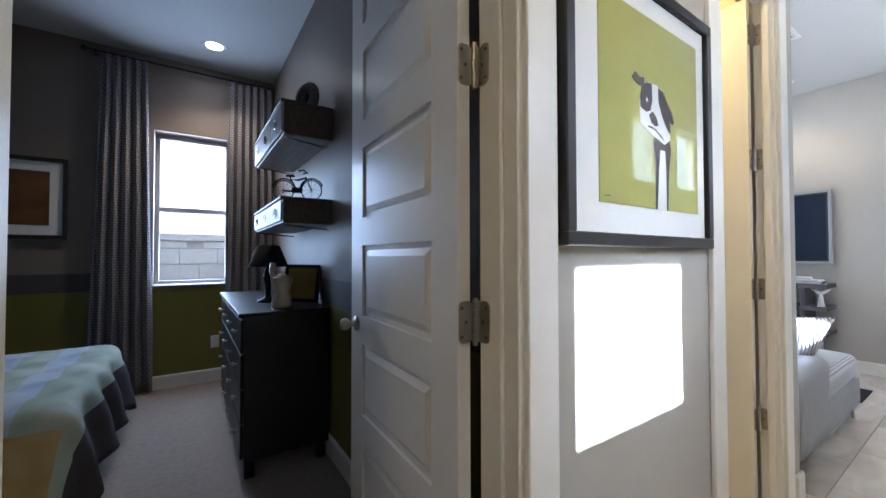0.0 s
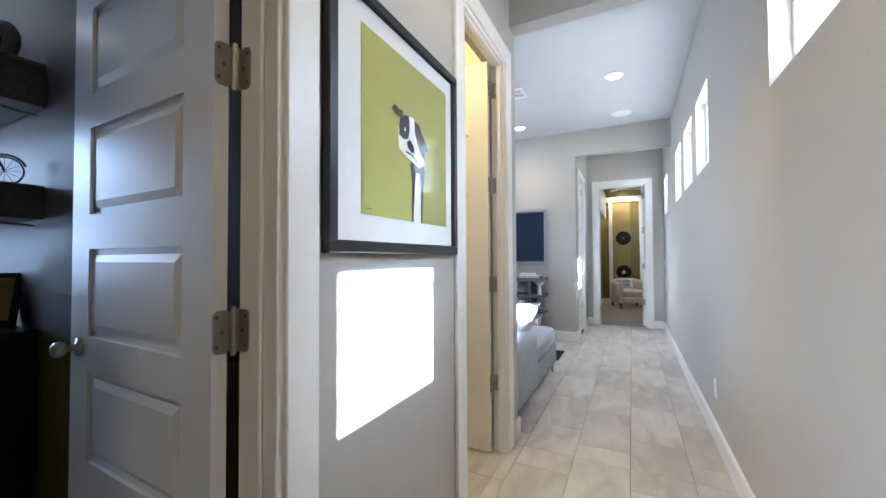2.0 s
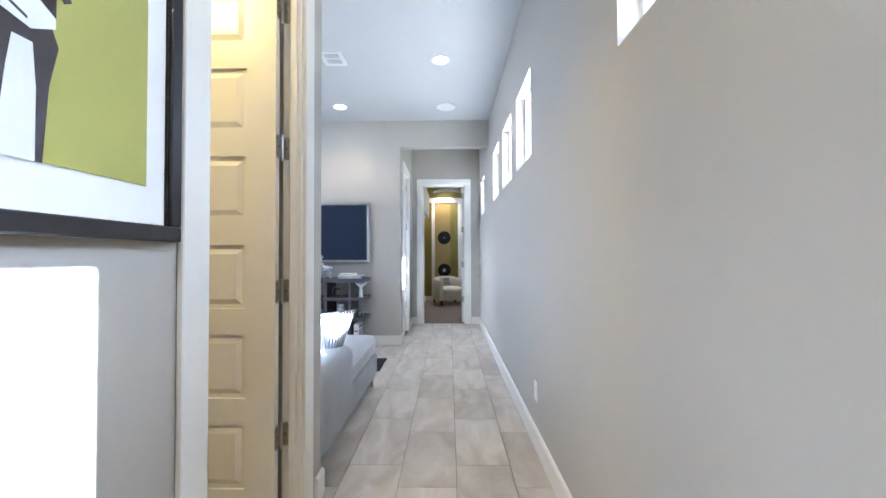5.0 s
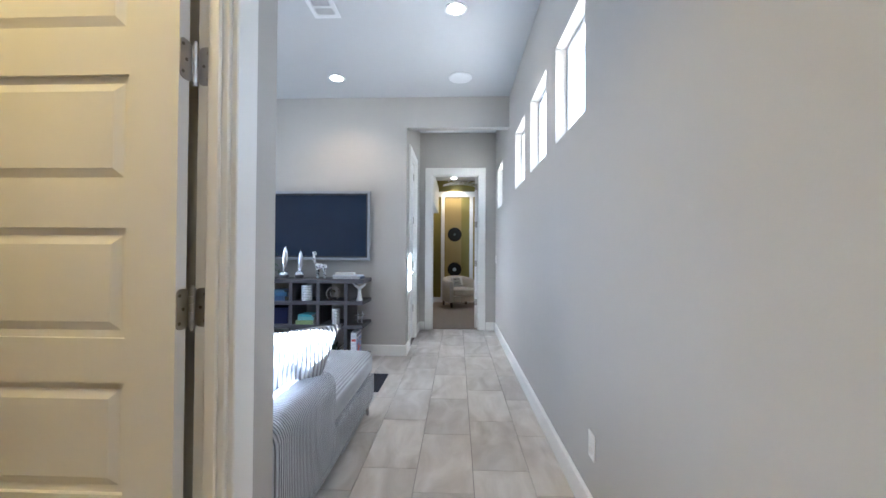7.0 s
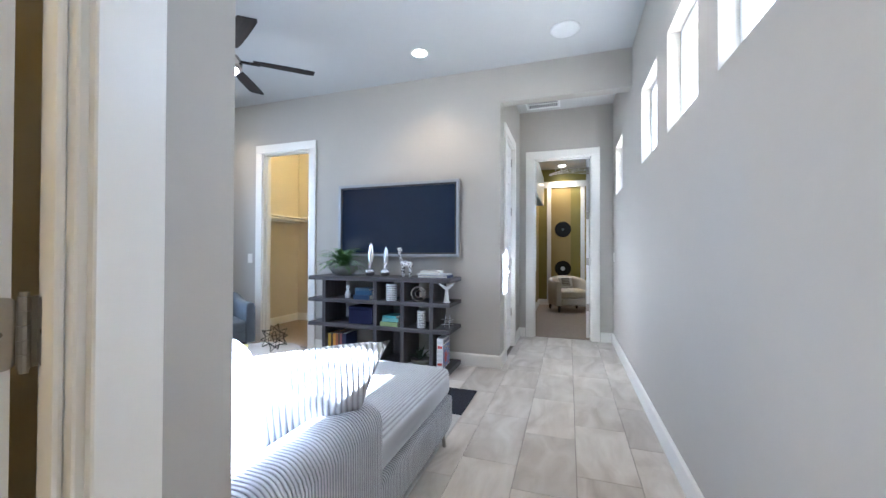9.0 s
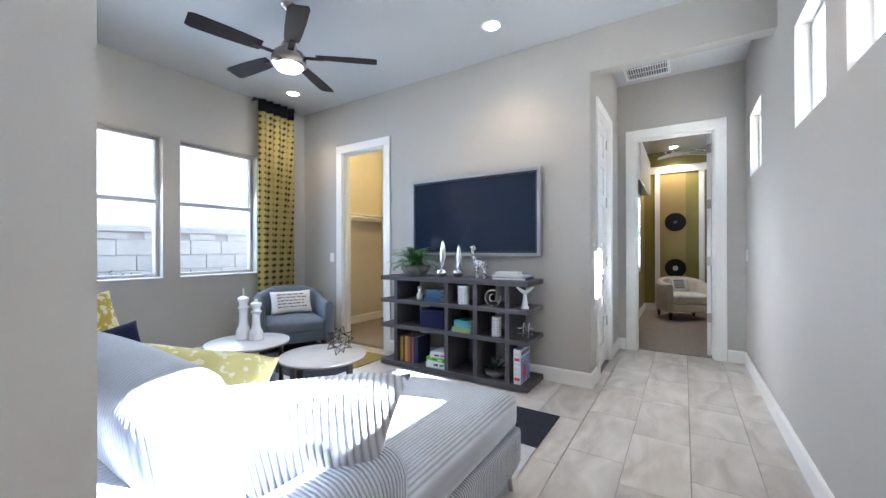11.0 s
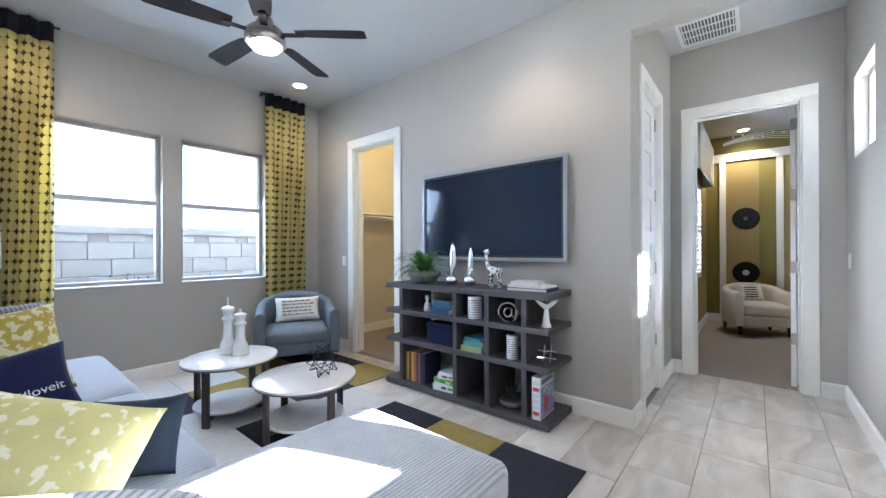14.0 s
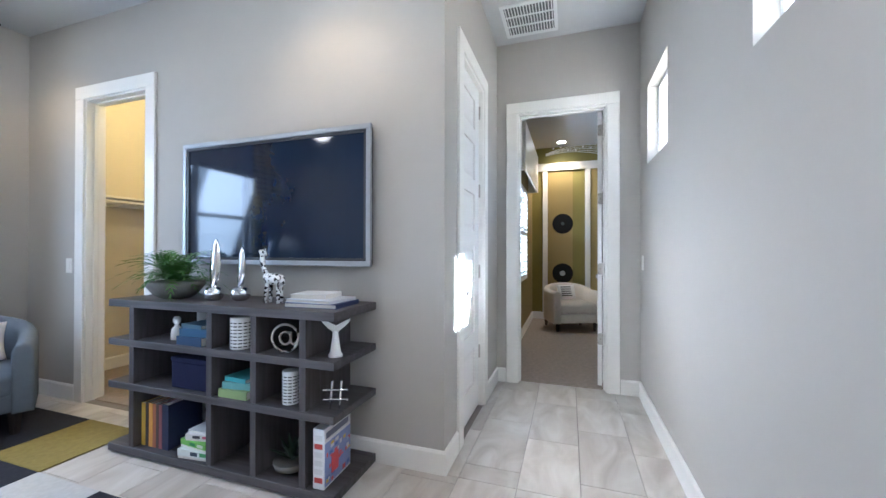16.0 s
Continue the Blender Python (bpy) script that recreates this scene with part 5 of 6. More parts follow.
def patterned_jar(label, y, z, r, h, rows, cols):
    root = thing("patterned_canister", label, "canister", "black and white canisters", (BX0 + 0.08, y, z))
    part("body", cyl(r, 0, h, 40, bevel=0.004), CERAMIC, root, "", True)
    for i in range(rows):
        z0 = 0.012 + (h - 0.024) * i / rows
        bm = bmesh.new()
        for k in range(cols):
            a0 = 2 * math.pi * (k + 0.12) / cols
            a1 = 2 * math.pi * (k + 0.88) / cols
            z1 = z0 + (h - 0.024) / rows * 0.34
            vs = [bm.verts.new(((r + 0.0009) * math.cos(a), (r + 0.0009) * math.sin(a), zz)) for a, zz in ((a0, z0), ((a0 + a1) / 2, z0), (a1, z0), (a1, z1), ((a0 + a1) / 2, z1), (a0, z1))]
            bm.faces.new((vs[0], vs[1], vs[4], vs[5]))
            bm.faces.new((vs[1], vs[2], vs[3], vs[4]))
        part("pattern_band", bm, BLACK, root, "row of black dashes")


patterned_jar("white canister with rows of black dashes", 2.215, 0.674, 0.056, 0.165, 8, 14)
patterned_jar("slim white canister with rows of black dashes", 1.893, 0.423, 0.042, 0.165, 9, 11)


def at_sign():
    root = thing("at_sign_ornament", "chrome at-sign ornament standing on the shelf", "ornament", "", (BX0 + 0.075, 1.925, 0.674), -72)
    bm = bmesh.new()
    ring = [(0.068 * math.cos(radians(a)), 0, 0.074 + 0.068 * math.sin(radians(a))) for a in range(-60, 285, 12)]
    tube(ring, 0.0065, 8, bm)
    tube([(0.028 * math.cos(radians(a)), 0, 0.074 + 0.032 * math.sin(radians(a))) for a in range(0, 360, 20)], 0.0062, 8, bm, True)
    tube([(0.030, 0, 0.106), (0.030, 0, 0.05), (0.042, 0, 0.040), (0.058, 0, 0.050), (0.066, 0, 0.074)], 0.0060, 8, bm)
    part("sign", bm, FAN_METAL, root, "", True)
    part("foot", box(-0.03, 0.03, -0.012, 0.012, 0.0, 0.006, 0.002, 1), CHROME, root)


at_sign()


def hash_sign():
    root = thing("hash_sign_ornament", "silver hash-sign ornament standing on the shelf", "ornament", "", (BX0 + 0.09, 1.635, 0.423), -70)
    for sx in (-0.022, 0.022):
        part("bar", tube([(sx - 0.006, 0, 0.0), (sx + 0.006, 0, 0.135)], 0.0055, 8), CHROME, root)
    for z in (0.045, 0.092):
        part("cross_bar", tube([(-0.06, -0.004, z), (0.06, -0.004, z)], 0.0055, 8), CHROME, root)


hash_sign()


def whale_tail():
    root = thing("whale_tail_ornament", "white plaster whale tail ornament", "ornament", "", (BX0 + 0.10, 1.645, 0.674), -72)
    part("tail_stock", lathe([(0.034, 0), (0.034, 0.010), (0.026, 0.022), (0.020, 0.06), (0.016, 0.095), (0.012, 0.125)], 20), MATTE_WHITE, root, "", True)
    bm = bmesh.new()
    for s in (-1, 1):
        tips = [(0.0, 0.108, 0.017), (0.022 * s, 0.128, 0.015), (0.045 * s, 0.146, 0.012), (0.066 * s, 0.168, 0.007), (0.074 * s, 0.182, 0.002)]
        lows = [(0.0, 0.150), (0.016 * s, 0.158), (0.036 * s, 0.168), (0.056 * s, 0.178), (0.073 * s, 0.185)]
        f = [[bm.verts.new((x, -t / 2, z)), bm.verts.new((x, t / 2, z)), bm.verts.new((lx, t / 2 * 0.5, lz)), bm.verts.new((lx, -t / 2 * 0.5, lz))] for (x, z, t), (lx, lz) in zip(tips, lows)]
        for a, b in zip(f, f[1:]):
            for k in range(4):
                bm.faces.new((a[k], a[(k + 1) % 4], b[(k + 1) % 4], b[k]))
        bm.faces.new(f[-1])
    part("fluke", bm, MATTE_WHITE, root)


whale_tail()


def bust():
    root = thing("small_statuette", "small white and silver statuette on the shelf", "statuette", "", (BX0 + 0.11, 2.735, 0.674))
    part("figure", lathe([(0.030, 0), (0.030, 0.03), (0.026, 0.06), (0.014, 0.075), (0.010, 0.085), (0.019, 0.10), (0.021, 0.118), (0.012, 0.132)], 20), CERAMIC, root, "", True)


bust()


def succulent_bowl():
    root = thing("potted_plant", "dark spiky plant in a low stone bowl", "plant", "", (BX0 + 0.13, 1.925, 0.058))
    part("bowl", lathe([(0.05, 0), (0.085, 0.02), (0.095, 0.05), (0.088, 0.052), (0.07, 0.04), (0.0, 0.038)], 28), STONE_BOWL, root, "grey stone bowl", True)
    random.seed(3)
    bm = bmesh.new()
    for k in range(26):
        a, e, ln = random.uniform(0, 6.28), random.uniform(0.5, 1.3), random.uniform(0.09, 0.17)
        d = Vector((math.cos(a) * math.cos(e), math.sin(a) * math.cos(e), math.sin(e)))
        side = d.cross(Vector((0, 0, 1))).normalized() * 0.012
        p = Vector((0, 0, 0.042)) + d * 0.0
        v = [bm.verts.new(q) for q in (p - side * 0.4, p + side * 0.4, p + d * ln * 0.5 + side, p + d * ln - Vector((0, 0, 0.02)), p + d * ln * 0.5 - side)]
        bm.faces.new(v)
    part("foliage", bm, DARK_LEAF, root, "dark narrow leaves")


succulent_bowl()


# on top of the bookcase
def fern():
    root = thing("potted_fern", "bushy green fern in a grey stone bowl", "plant", "", (5.75, 2.83, 0.905))
    root.scale = (1.2, 1.2, 1.2)
    part("bowl", lathe([(0.06, 0), (0.095, 0.02), (0.125, 0.06), (0.128, 0.085), (0.120, 0.085), (0.10, 0.07), (0.0, 0.07)], 32), STONE_BOWL, root, "grey stone bowl", True)
    random.seed(11)
    fronds = bmesh.new()
    for k in range(110):
        a = random.uniform(0, 6.28)
        rise, ln = random.uniform(0.2, 1.5), random.uniform(0.15, 0.27)
        pts = []
        for s in range(9):
            u = s / 8
            out = ln * u * math.cos(rise * (1 - 0.3 * u))
            up = ln * (u * math.sin(rise) * 1.35 - 0.75 * u * u)
            pts.append(Vector((math.cos(a) * (0.02 + out), math.sin(a) * (0.02 + out), 0.085 + up)))
        tang = Vector((-math.sin(a), math.cos(a), 0))
        for s in range(1, 9):
            wd = 0.026 * math.sin(math.pi * min(1, (s + 0.6) / 9)) + 0.004
            d = (pts[s] - pts[s - 1])
            for sg in (-1, 1):
                tip = pts[s] + tang * sg * wd + d * 0.5 + Vector((0, 0, random.uniform(-0.006, 0.006)))
                v = [fronds.verts.new(q) for q in (pts[s - 1], pts[s - 1] + d * 0.75, tip)]
                fronds.faces.new(v)
    part("fronds", fronds, FERN, root, "arching feathery green fronds")


fern()


def sail_sculpture(label, x, y, h, turn):
    root = thing("sail_sculpture", label, "sculpture", "chrome sail sculptures", (x, y, 0.905), turn)
    root.scale = (1.1, 1.1, 1.3)
    part("hull", lathe([(0.026, 0), (0.040, 0.008), (0.048, 0.028), (0.046, 0.045), (0.034, 0.058), (0.0, 0.06)], 28), CHROME, root, "", True)
    bm = bmesh.new()
    n = 12
    fr, bk = [], []
    for i in range(n + 1):
        u = i / n
        z = 0.05 + (h - 0.05) * u
        w = 0.036 * (math.sin(math.pi * (0.18 + 0.80 * (1 - u))) ** 0.9) * (1 - u) ** 0.35 + 0.002
        c = 0.012 * math.sin(2.2 * u)
        fr.append([bm.verts.new((c - w, -0.003 - 0.012 * (1 - u), z)), bm.verts.new((c, -0.014 * (1 - u) - 0.004, z)), bm.verts.new((c + w * 0.8, 0.0, z))])
        bk.append([bm.verts.new((c - w, 0.003, z)), bm.verts.new((c, 0.012 * (1 - u) + 0.004, z)), bm.verts.new((c + w * 0.8, 0.006, z))])
    for a, b, c, d in zip(fr, fr[1:], bk, bk[1:]):
        for k in range(2):
            bm.faces.new((a[k], a[k + 1], b[k + 1], b[k]))
            bm.faces.new((c[k + 1], c[k], d[k], d[k + 1]))
        bm.faces.new((a[0], b[0], d[0], c[0]))
        bm.faces.new((a[2], c[2], d[2], b[2]))
    bm.faces.new((fr[0][0], fr[0][1], fr[0][2], bk[0][2], bk[0][1], bk[0][0]))
    bm.faces.new((fr[-1][0], bk[-1][0], bk[-1][1], bk[-1][2], fr[-1][2], fr[-1][1]))
    part("sail", bm, CHROME, root, "", True)


sail_sculpture("tall polished chrome sailing boat sculpture", 5.73, 2.50, 0.27, -80)
sail_sculpture("shorter polished chrome sailing boat sculpture", 5.77, 2.345, 0.235, -100)


def giraffe():
    root = thing("giraffe_ornament", "white giraffe ornament with black spots", "ornament", "", (5.76, 2.10, 0.905), -90)
    root.scale = (1.25, 1.25, 1.25)
    bm = bmesh.new()
    for x, yy in ((-0.035, -0.012), (-0.03, 0.012), (0.035, -0.012), (0.032, 0.012)):
        tube([(x, yy, 0.0), (x * 0.95, yy, 0.05), (x * 0.8, yy * 0.8, 0.095)], 0.0075, 8, bm)
    body = lathe([(0.006, -0.052), (0.022, -0.042), (0.026, -0.01), (0.024, 0.02), (0.018, 0.045), (0.005, 0.052)], 16)
    join(bm, moved(body, pose(0.0, 0, 0.105, 0, 82, 180)))
    tube([(-0.030, 0, 0.110), (-0.052, 0, 0.140), (-0.066, 0, 0.178), (-0.064, 0, 0.206), (-0.054, 0, 0.224)], 0.0105, 10, bm)
    join(bm, moved(lathe([(0.007, 0), (0.013, 0.012), (0.011, 0.030), (0.006, 0.042)], 12), pose(-0.066, 0, 0.222, 0, 108, 0) @ pose(0, 0, -0.014)))
    for yy in (-0.006, 0.006):
        tube([(-0.058, yy, 0.222), (-0.054, yy, 0.238)], 0.003, 6, bm)
    tube([(0.045, 0, 0.115), (0.054, 0, 0.08)], 0.003, 6, bm)
    part("figure", bm, GIRAFFE, root, "", True)


GIRAFFE = blotch_cloth("black_spots_on_white", (0.012, 0.012, 0.013), (0.78, 0.78, 0.77), 70, 0.43, 0.46, 0.25)
giraffe()
book((0.03, 0.05, 0.14), "navy book with white pages lying flat", (5.77, 1.79, 0.905), (0.022, 0.23, 0.30), 3, True, "books on the bookcase")
book((0.60, 0.62, 0.66), "pale grey book lying flat", (5.775, 1.80, 0.9275), (0.016, 0.22, 0.28), -4, True, "books on the bookcase")
book((0.74, 0.73, 0.70), "white book on top of a stack", (5.78, 1.835, 0.944), (0.024, 0.18, 0.20), 8, True, "books on the bookcase")


# ---- curtains, lamp and side table at the window ----
def curtain(name, label, x0, x1, y, z0, z1, folds, depth, mat, band=None, seed=0, sway=0.0):
    """A hanging curtain of even folds; the folds wander a little towards the hem."""
    root = thing(name, label, "curtain", "", ((x0 + x1) / 2, y, z0))
    cx = (x0 + x1) / 2

    def sheet(za, zb, m, out=0.0):
        n, k = folds * 10, max(2, int((zb - za) / 0.09))
        bm = bmesh.new()
        uv = bm.loops.layers.uv.new("UVMap")
        grid, arc = [], []
        for j in range(k + 1):
            z = za + (zb - za) * j / k
            low = 1 - (z - z0) / (z1 - z0)
            row, run, last = [], 0.0, None
            for i in range(n + 1):
                u = i / n
                ph = 2 * math.pi * folds * u + 0.9 * noise.noise(Vector((u * 3 + seed, z * 0.7, 0))) * low
                x = x0 + (x1 - x0) * u + 0.012 * math.sin(2 * ph) + sway * low * (u - 0.5)
                yy = y + depth * math.sin(ph) * (0.75 + 0.35 * low) + out
                p = Vector((x - cx, yy - y, z - z0))
                run += (p - last).length if last is not None else 0
                last = p
                row.append((bm.verts.new(p), run, z))
            grid.append(row)
        for j in range(k):
            for i in range(n):
                q = (grid[j][i], grid[j][i + 1], grid[j + 1][i + 1], grid[j + 1][i])
                f = bm.faces.new([v for v, _, _ in q])
                for lp, (_, r, z) in zip(f.loops, q):
                    lp[uv].uv = (r, z)
        me_ob = part("panel", bm, m, root, "", True)
        mod = me_ob.modifiers.new("cloth_thickness", "SOLIDIFY")
        mod.thickness = 0.002
        return me_ob

    sheet(z0, z1 - (band or 0), mat)
    if band:
        top = sheet(z1 - band + 0.0, z1, CURTAIN_TOP, -0.004)
        tagged(top, "black band along the top")
    return root


curtain("curtain", "mustard curtain printed with discs and a black top", 3.07, 3.60, 4.80, 0.03, 2.985, 5, 0.048, CURTAIN, 0.15, 1)
curtain("curtain", "mustard curtain printed with discs and a black top", 5.26, 5.745, 4.80, 0.03, 2.985, 5, 0.048, CURTAIN, 0.15, 2)
for a, b in ((3.03, 3.64), (5.22, 5.79)):
    rod = thing("curtain_rod", "short black curtain rod behind the drapery", "curtain rod", "", ((a + b) / 2, 4.83, 2.975))
    part("rod", tube([(a - (a + b) / 2, 0, 0), (b - (a + b) / 2, 0, 0)], 0.010, 10), BLACK, rod)
    for x in (a + 0.04, b - 0.04):
        part("bracket", box(x - (a + b) / 2 - 0.008, x - (a + b) / 2 + 0.008, 0, 0.09, -0.012, 0.012), BLACK, rod)

st = thing("side_table", "dark wooden side table behind the sofa end", "side table", "", (3.17, 4.56, 0))
part("tabletop", box(-0.22, 0.22, -0.20, 0.20, 0.56, 0.59, 0.004, 1), DARKWOOD, st)
for sx in (-1, 1):
    for sy in (-1, 1):
        part("leg", box(sx * 0.19 - 0.018, sx * 0.19 + 0.018, sy * 0.17 - 0.018, sy * 0.17 + 0.018, 0.0, 0.56, 0.003, 1), DARKWOOD, st)


def table_lamp():
    root = thing("table_lamp", "white table lamp with textured square base, switched off", "lamp", "", (3.17, 4.52, 0.59))
    bm = box(-0.078, 0.078, -0.078, 0.078, 0.0, 0.46, 0.004, 1)
    random.seed(8)
    for f, (ax, sg) in enumerate((("x", -1), ("x", 1), ("y", -1), ("y", 1))):
        for r in range(11):
            for c in range(4):
                u, z = -0.058 + 0.039 * c + (0.018 if r % 2 else 0), 0.03 + 0.04 * r
                own = bmesh.new()
                bmesh.ops.create_icosphere(own, subdivisions=1, radius=1.0)
                s = pose(sg * 0.078, u, z) if ax == "x" else pose(u, sg * 0.078, z)
                moved(own, s @ Matrix.Diagonal((0.006, 0.017, 0.011, 1) if ax == "x" else (0.017, 0.006, 0.011, 1)))
                join(bm, own)
    part("base", bm, CERAMIC, root, "white ceramic with raised scales")
    part("stem", cyl(0.008, 0.46, 0.55, 12), NICKEL, root)
    sh = bmesh.new()
    n, rings = 48, []
    for r, z in ((0.155, 0.495), (0.150, 0.80), (0.146, 0.80), (0.151, 0.495)):
        rings.append([sh.verts.new((r * math.cos(2 * math.pi * k / n), r * math.sin(2 * math.pi * k / n), z)) for k in range(n)])
    for a, b in zip(rings, rings[1:] + rings[:1]):
        for k in range(n):
            sh.faces.new((a[k], a[(k + 1) % n], b[(k + 1) % n], b[k]))
    part("shade", sh, SHADE_LINEN, root, "white linen drum shade", True)


table_lamp()


def spiky_plant():
    root = thing("potted_plant", "small dark spiky succulent in a white pot", "plant", "", (3.335, 4.46, 0.59))
    part("pot", lathe([(0.035, 0), (0.045, 0.07), (0.041, 0.07), (0.036, 0.055), (0.0, 0.055)], 24), CERAMIC, root, "", True)
    random.seed(4)
    bm = bmesh.new()
    for lv in range(11):
        for k in range(7):
            a = 2 * math.pi * k / 7 + lv * 0.5
            z = 0.06 + 0.026 * lv
            ln = 0.055 * (1 - lv / 16)
            d = Vector((math.cos(a), math.sin(a), 0.75)).normalized() * ln
            s = Vector((-math.sin(a), math.cos(a), 0)) * 0.009
            p = Vector((0, 0, z))
            bm.faces.new([bm.verts.new(q) for q in (p - s, p + s, p + d)])
    part("foliage", bm, DARK_LEAF, root, "stacked pointed leaves")


spiky_plant()


# ---- closet behind the open doorway ----
cs = thing("closet_shelf", "white wire-and-board closet shelf with a hanging rod", "closet shelf", "", (6.84, 4.75, 1.70))
part("shelf_board", box(-0.72, 0.72, -0.02, 0.16, 0.0, 0.02, 0.002, 1), TRIM, cs)
part("cleat", box(-0.72, 0.72, 0.14, 0.16, -0.07, 0.0), TRIM, cs)
part("rod", tube([(-0.715, -0.10, -0.045), (0.715, -0.10, -0.045)], 0.015, 12), TRIM, cs, "round hanging rod")
cb = thing("closet_shelf", "white closet shelf with a hanging rod on the back wall", "closet shelf", "", (7.41, 3.80, 1.70))
part("shelf_board", box(-0.15, 0.15, -0.79, 0.78, 0.0, 0.02, 0.002, 1), TRIM, cb)
part("rod", tube([(-0.09, -0.785, -0.045), (-0.09, 0.775, -0.045)], 0.015, 12), TRIM, cb, "round hanging rod")
part("cleat", box(0.13, 0.15, -0.79, 0.78, -0.07, 0.0), TRIM, cb)


# ---- music room ----
structure("paint_gold_panel", slab("x", 10.944, 10.95, 0.50, 0.915, 0.0, 2.60), GOLD_WALL, "golden painted stripe on the olive wall", "wall")
structure("paint_gold_panel_side", slab("x", 10.944, 10.95, -1.1, 0.21, 0.0, 2.60), GOLD_WALL, "golden painted stripe on the olive wall", "wall")
for y0, y1 in ((0.915, 1.0), (0.215, 0.30)):
    structure("trim_strip", box(10.925, 10.944, y0, y1, 0.13, 2.60, 0.002, 1), TRIM, "white painted vertical wall strip", "trim")
structure("trim_rail", box(10.92, 10.95, -1.1, 1.18, 2.60, 2.73, 0.002, 1), TRIM, "white painted horizontal wall rail", "trim")


def wall_record(z, hole):
    root = thing("wall_record", "black vinyl record hung on the wall", "record", "records on the wall", (10.943, 0.665, z))
    disc = lathe([(0.0, 0.0), (0.17, 0.0), (0.172, 0.004), (0.165, 0.008), (0.06, 0.006), (0.0, 0.006)], 48)
    part("disc", moved(disc, pose(0, 0, 0, 0, -90, 0)), VINYL_BLACK, root)
    part("label", moved(cyl(0.045 if hole else 0.03, 0.0065, 0.0085, 28), pose(0, 0, 0, 0, -90, 0)), plain("record_label", (0.42, 0.44, 0.42) if hole else (0.05, 0.07, 0.06), 0.5), root, "round paper label")


wall_record(1.67, False)
wall_record(0.81, True)


def music_ornament():
    root = thing("music_stave_mural", "curving white music stave painted high on the wall", "mural", "", (10.946, 0.5, 2.74))
    for k in range(5):
        pts = []
        for i in range(15):
            u = i / 14
            y = 0.45 - 1.1 * u
            z = 0.10 + 0.035 * k * (0.25 + u) + 0.07 * math.sin(3.4 * u + 0.4)
            pts.append((-0.004, y, z))
        part("stave_line", tube(pts, 0.005, 6), TRIM, root)
    random.seed(2)
    for k in range(7):
        u = 0.12 + 0.11 * k
        y, z = 0.45 - 1.1 * u, 0.12 + 0.07 * math.sin(3.4 * u + 0.4) + random.uniform(0.0, 0.08)
        bm = cyl(0.016, 0.0, 0.006, 14)
        part("note", moved(bm, pose(-0.002, y, z, 0, -90, 0)), TRIM, root)


music_ornament()


def shutters():
    root = thing("plantation_shutter", "white plantation shutter panels over the window", "shutter", "", (9.19, 1.165, 0.80))
    for a, b in ((-0.49, -0.445), (-0.022, 0.022), (0.445, 0.49)):
        part("stile", box(a, b, -0.03, 0.012, 0.0, 1.26, 0.003, 1), TRIM, root)
    for c, e in ((0.0, 0.07), (0.60, 0.66), (1.19, 1.26)):
        for a, b in ((-0.445, -0.022), (0.022, 0.445)):
            part("rail", box(a, b, -0.03, 0.012, c, e, 0.003, 1), TRIM, root)
    for a, b in ((-0.445, -0.022), (0.022, 0.445)):
        for c, e, n in ((0.07, 0.60, 8), (0.66, 1.19, 8)):
            for k in range(n):
                bm = box(a + 0.003, b - 0.003, -0.030, 0.030, -0.004, 0.004, 0.003, 1)
                part("louvre", moved(bm, pose(0, -0.008, c + (e - c) * (k + 0.5) / n, -42, 0, 0)), TRIM, root)


shutters()
cr = thing("window_valance", "white boxed window valance", "valance", "", (9.4, 1.18, 2.13))
part("front_board", box(-0.9, 0.9, -0.15, -0.13, 0.0, 0.57, 0.004, 1), TRIM, cr)
part("top_board", box(-0.9, 0.9, -0.13, 0.0, 0.55, 0.57, 0.002, 1), TRIM, cr)
for s in (-1, 1):
    part("end_board", box(0.88 * s - 0.01, 0.88 * s + 0.01, -0.13, 0.0, 0.0, 0.55, 0.002, 1), TRIM, cr)


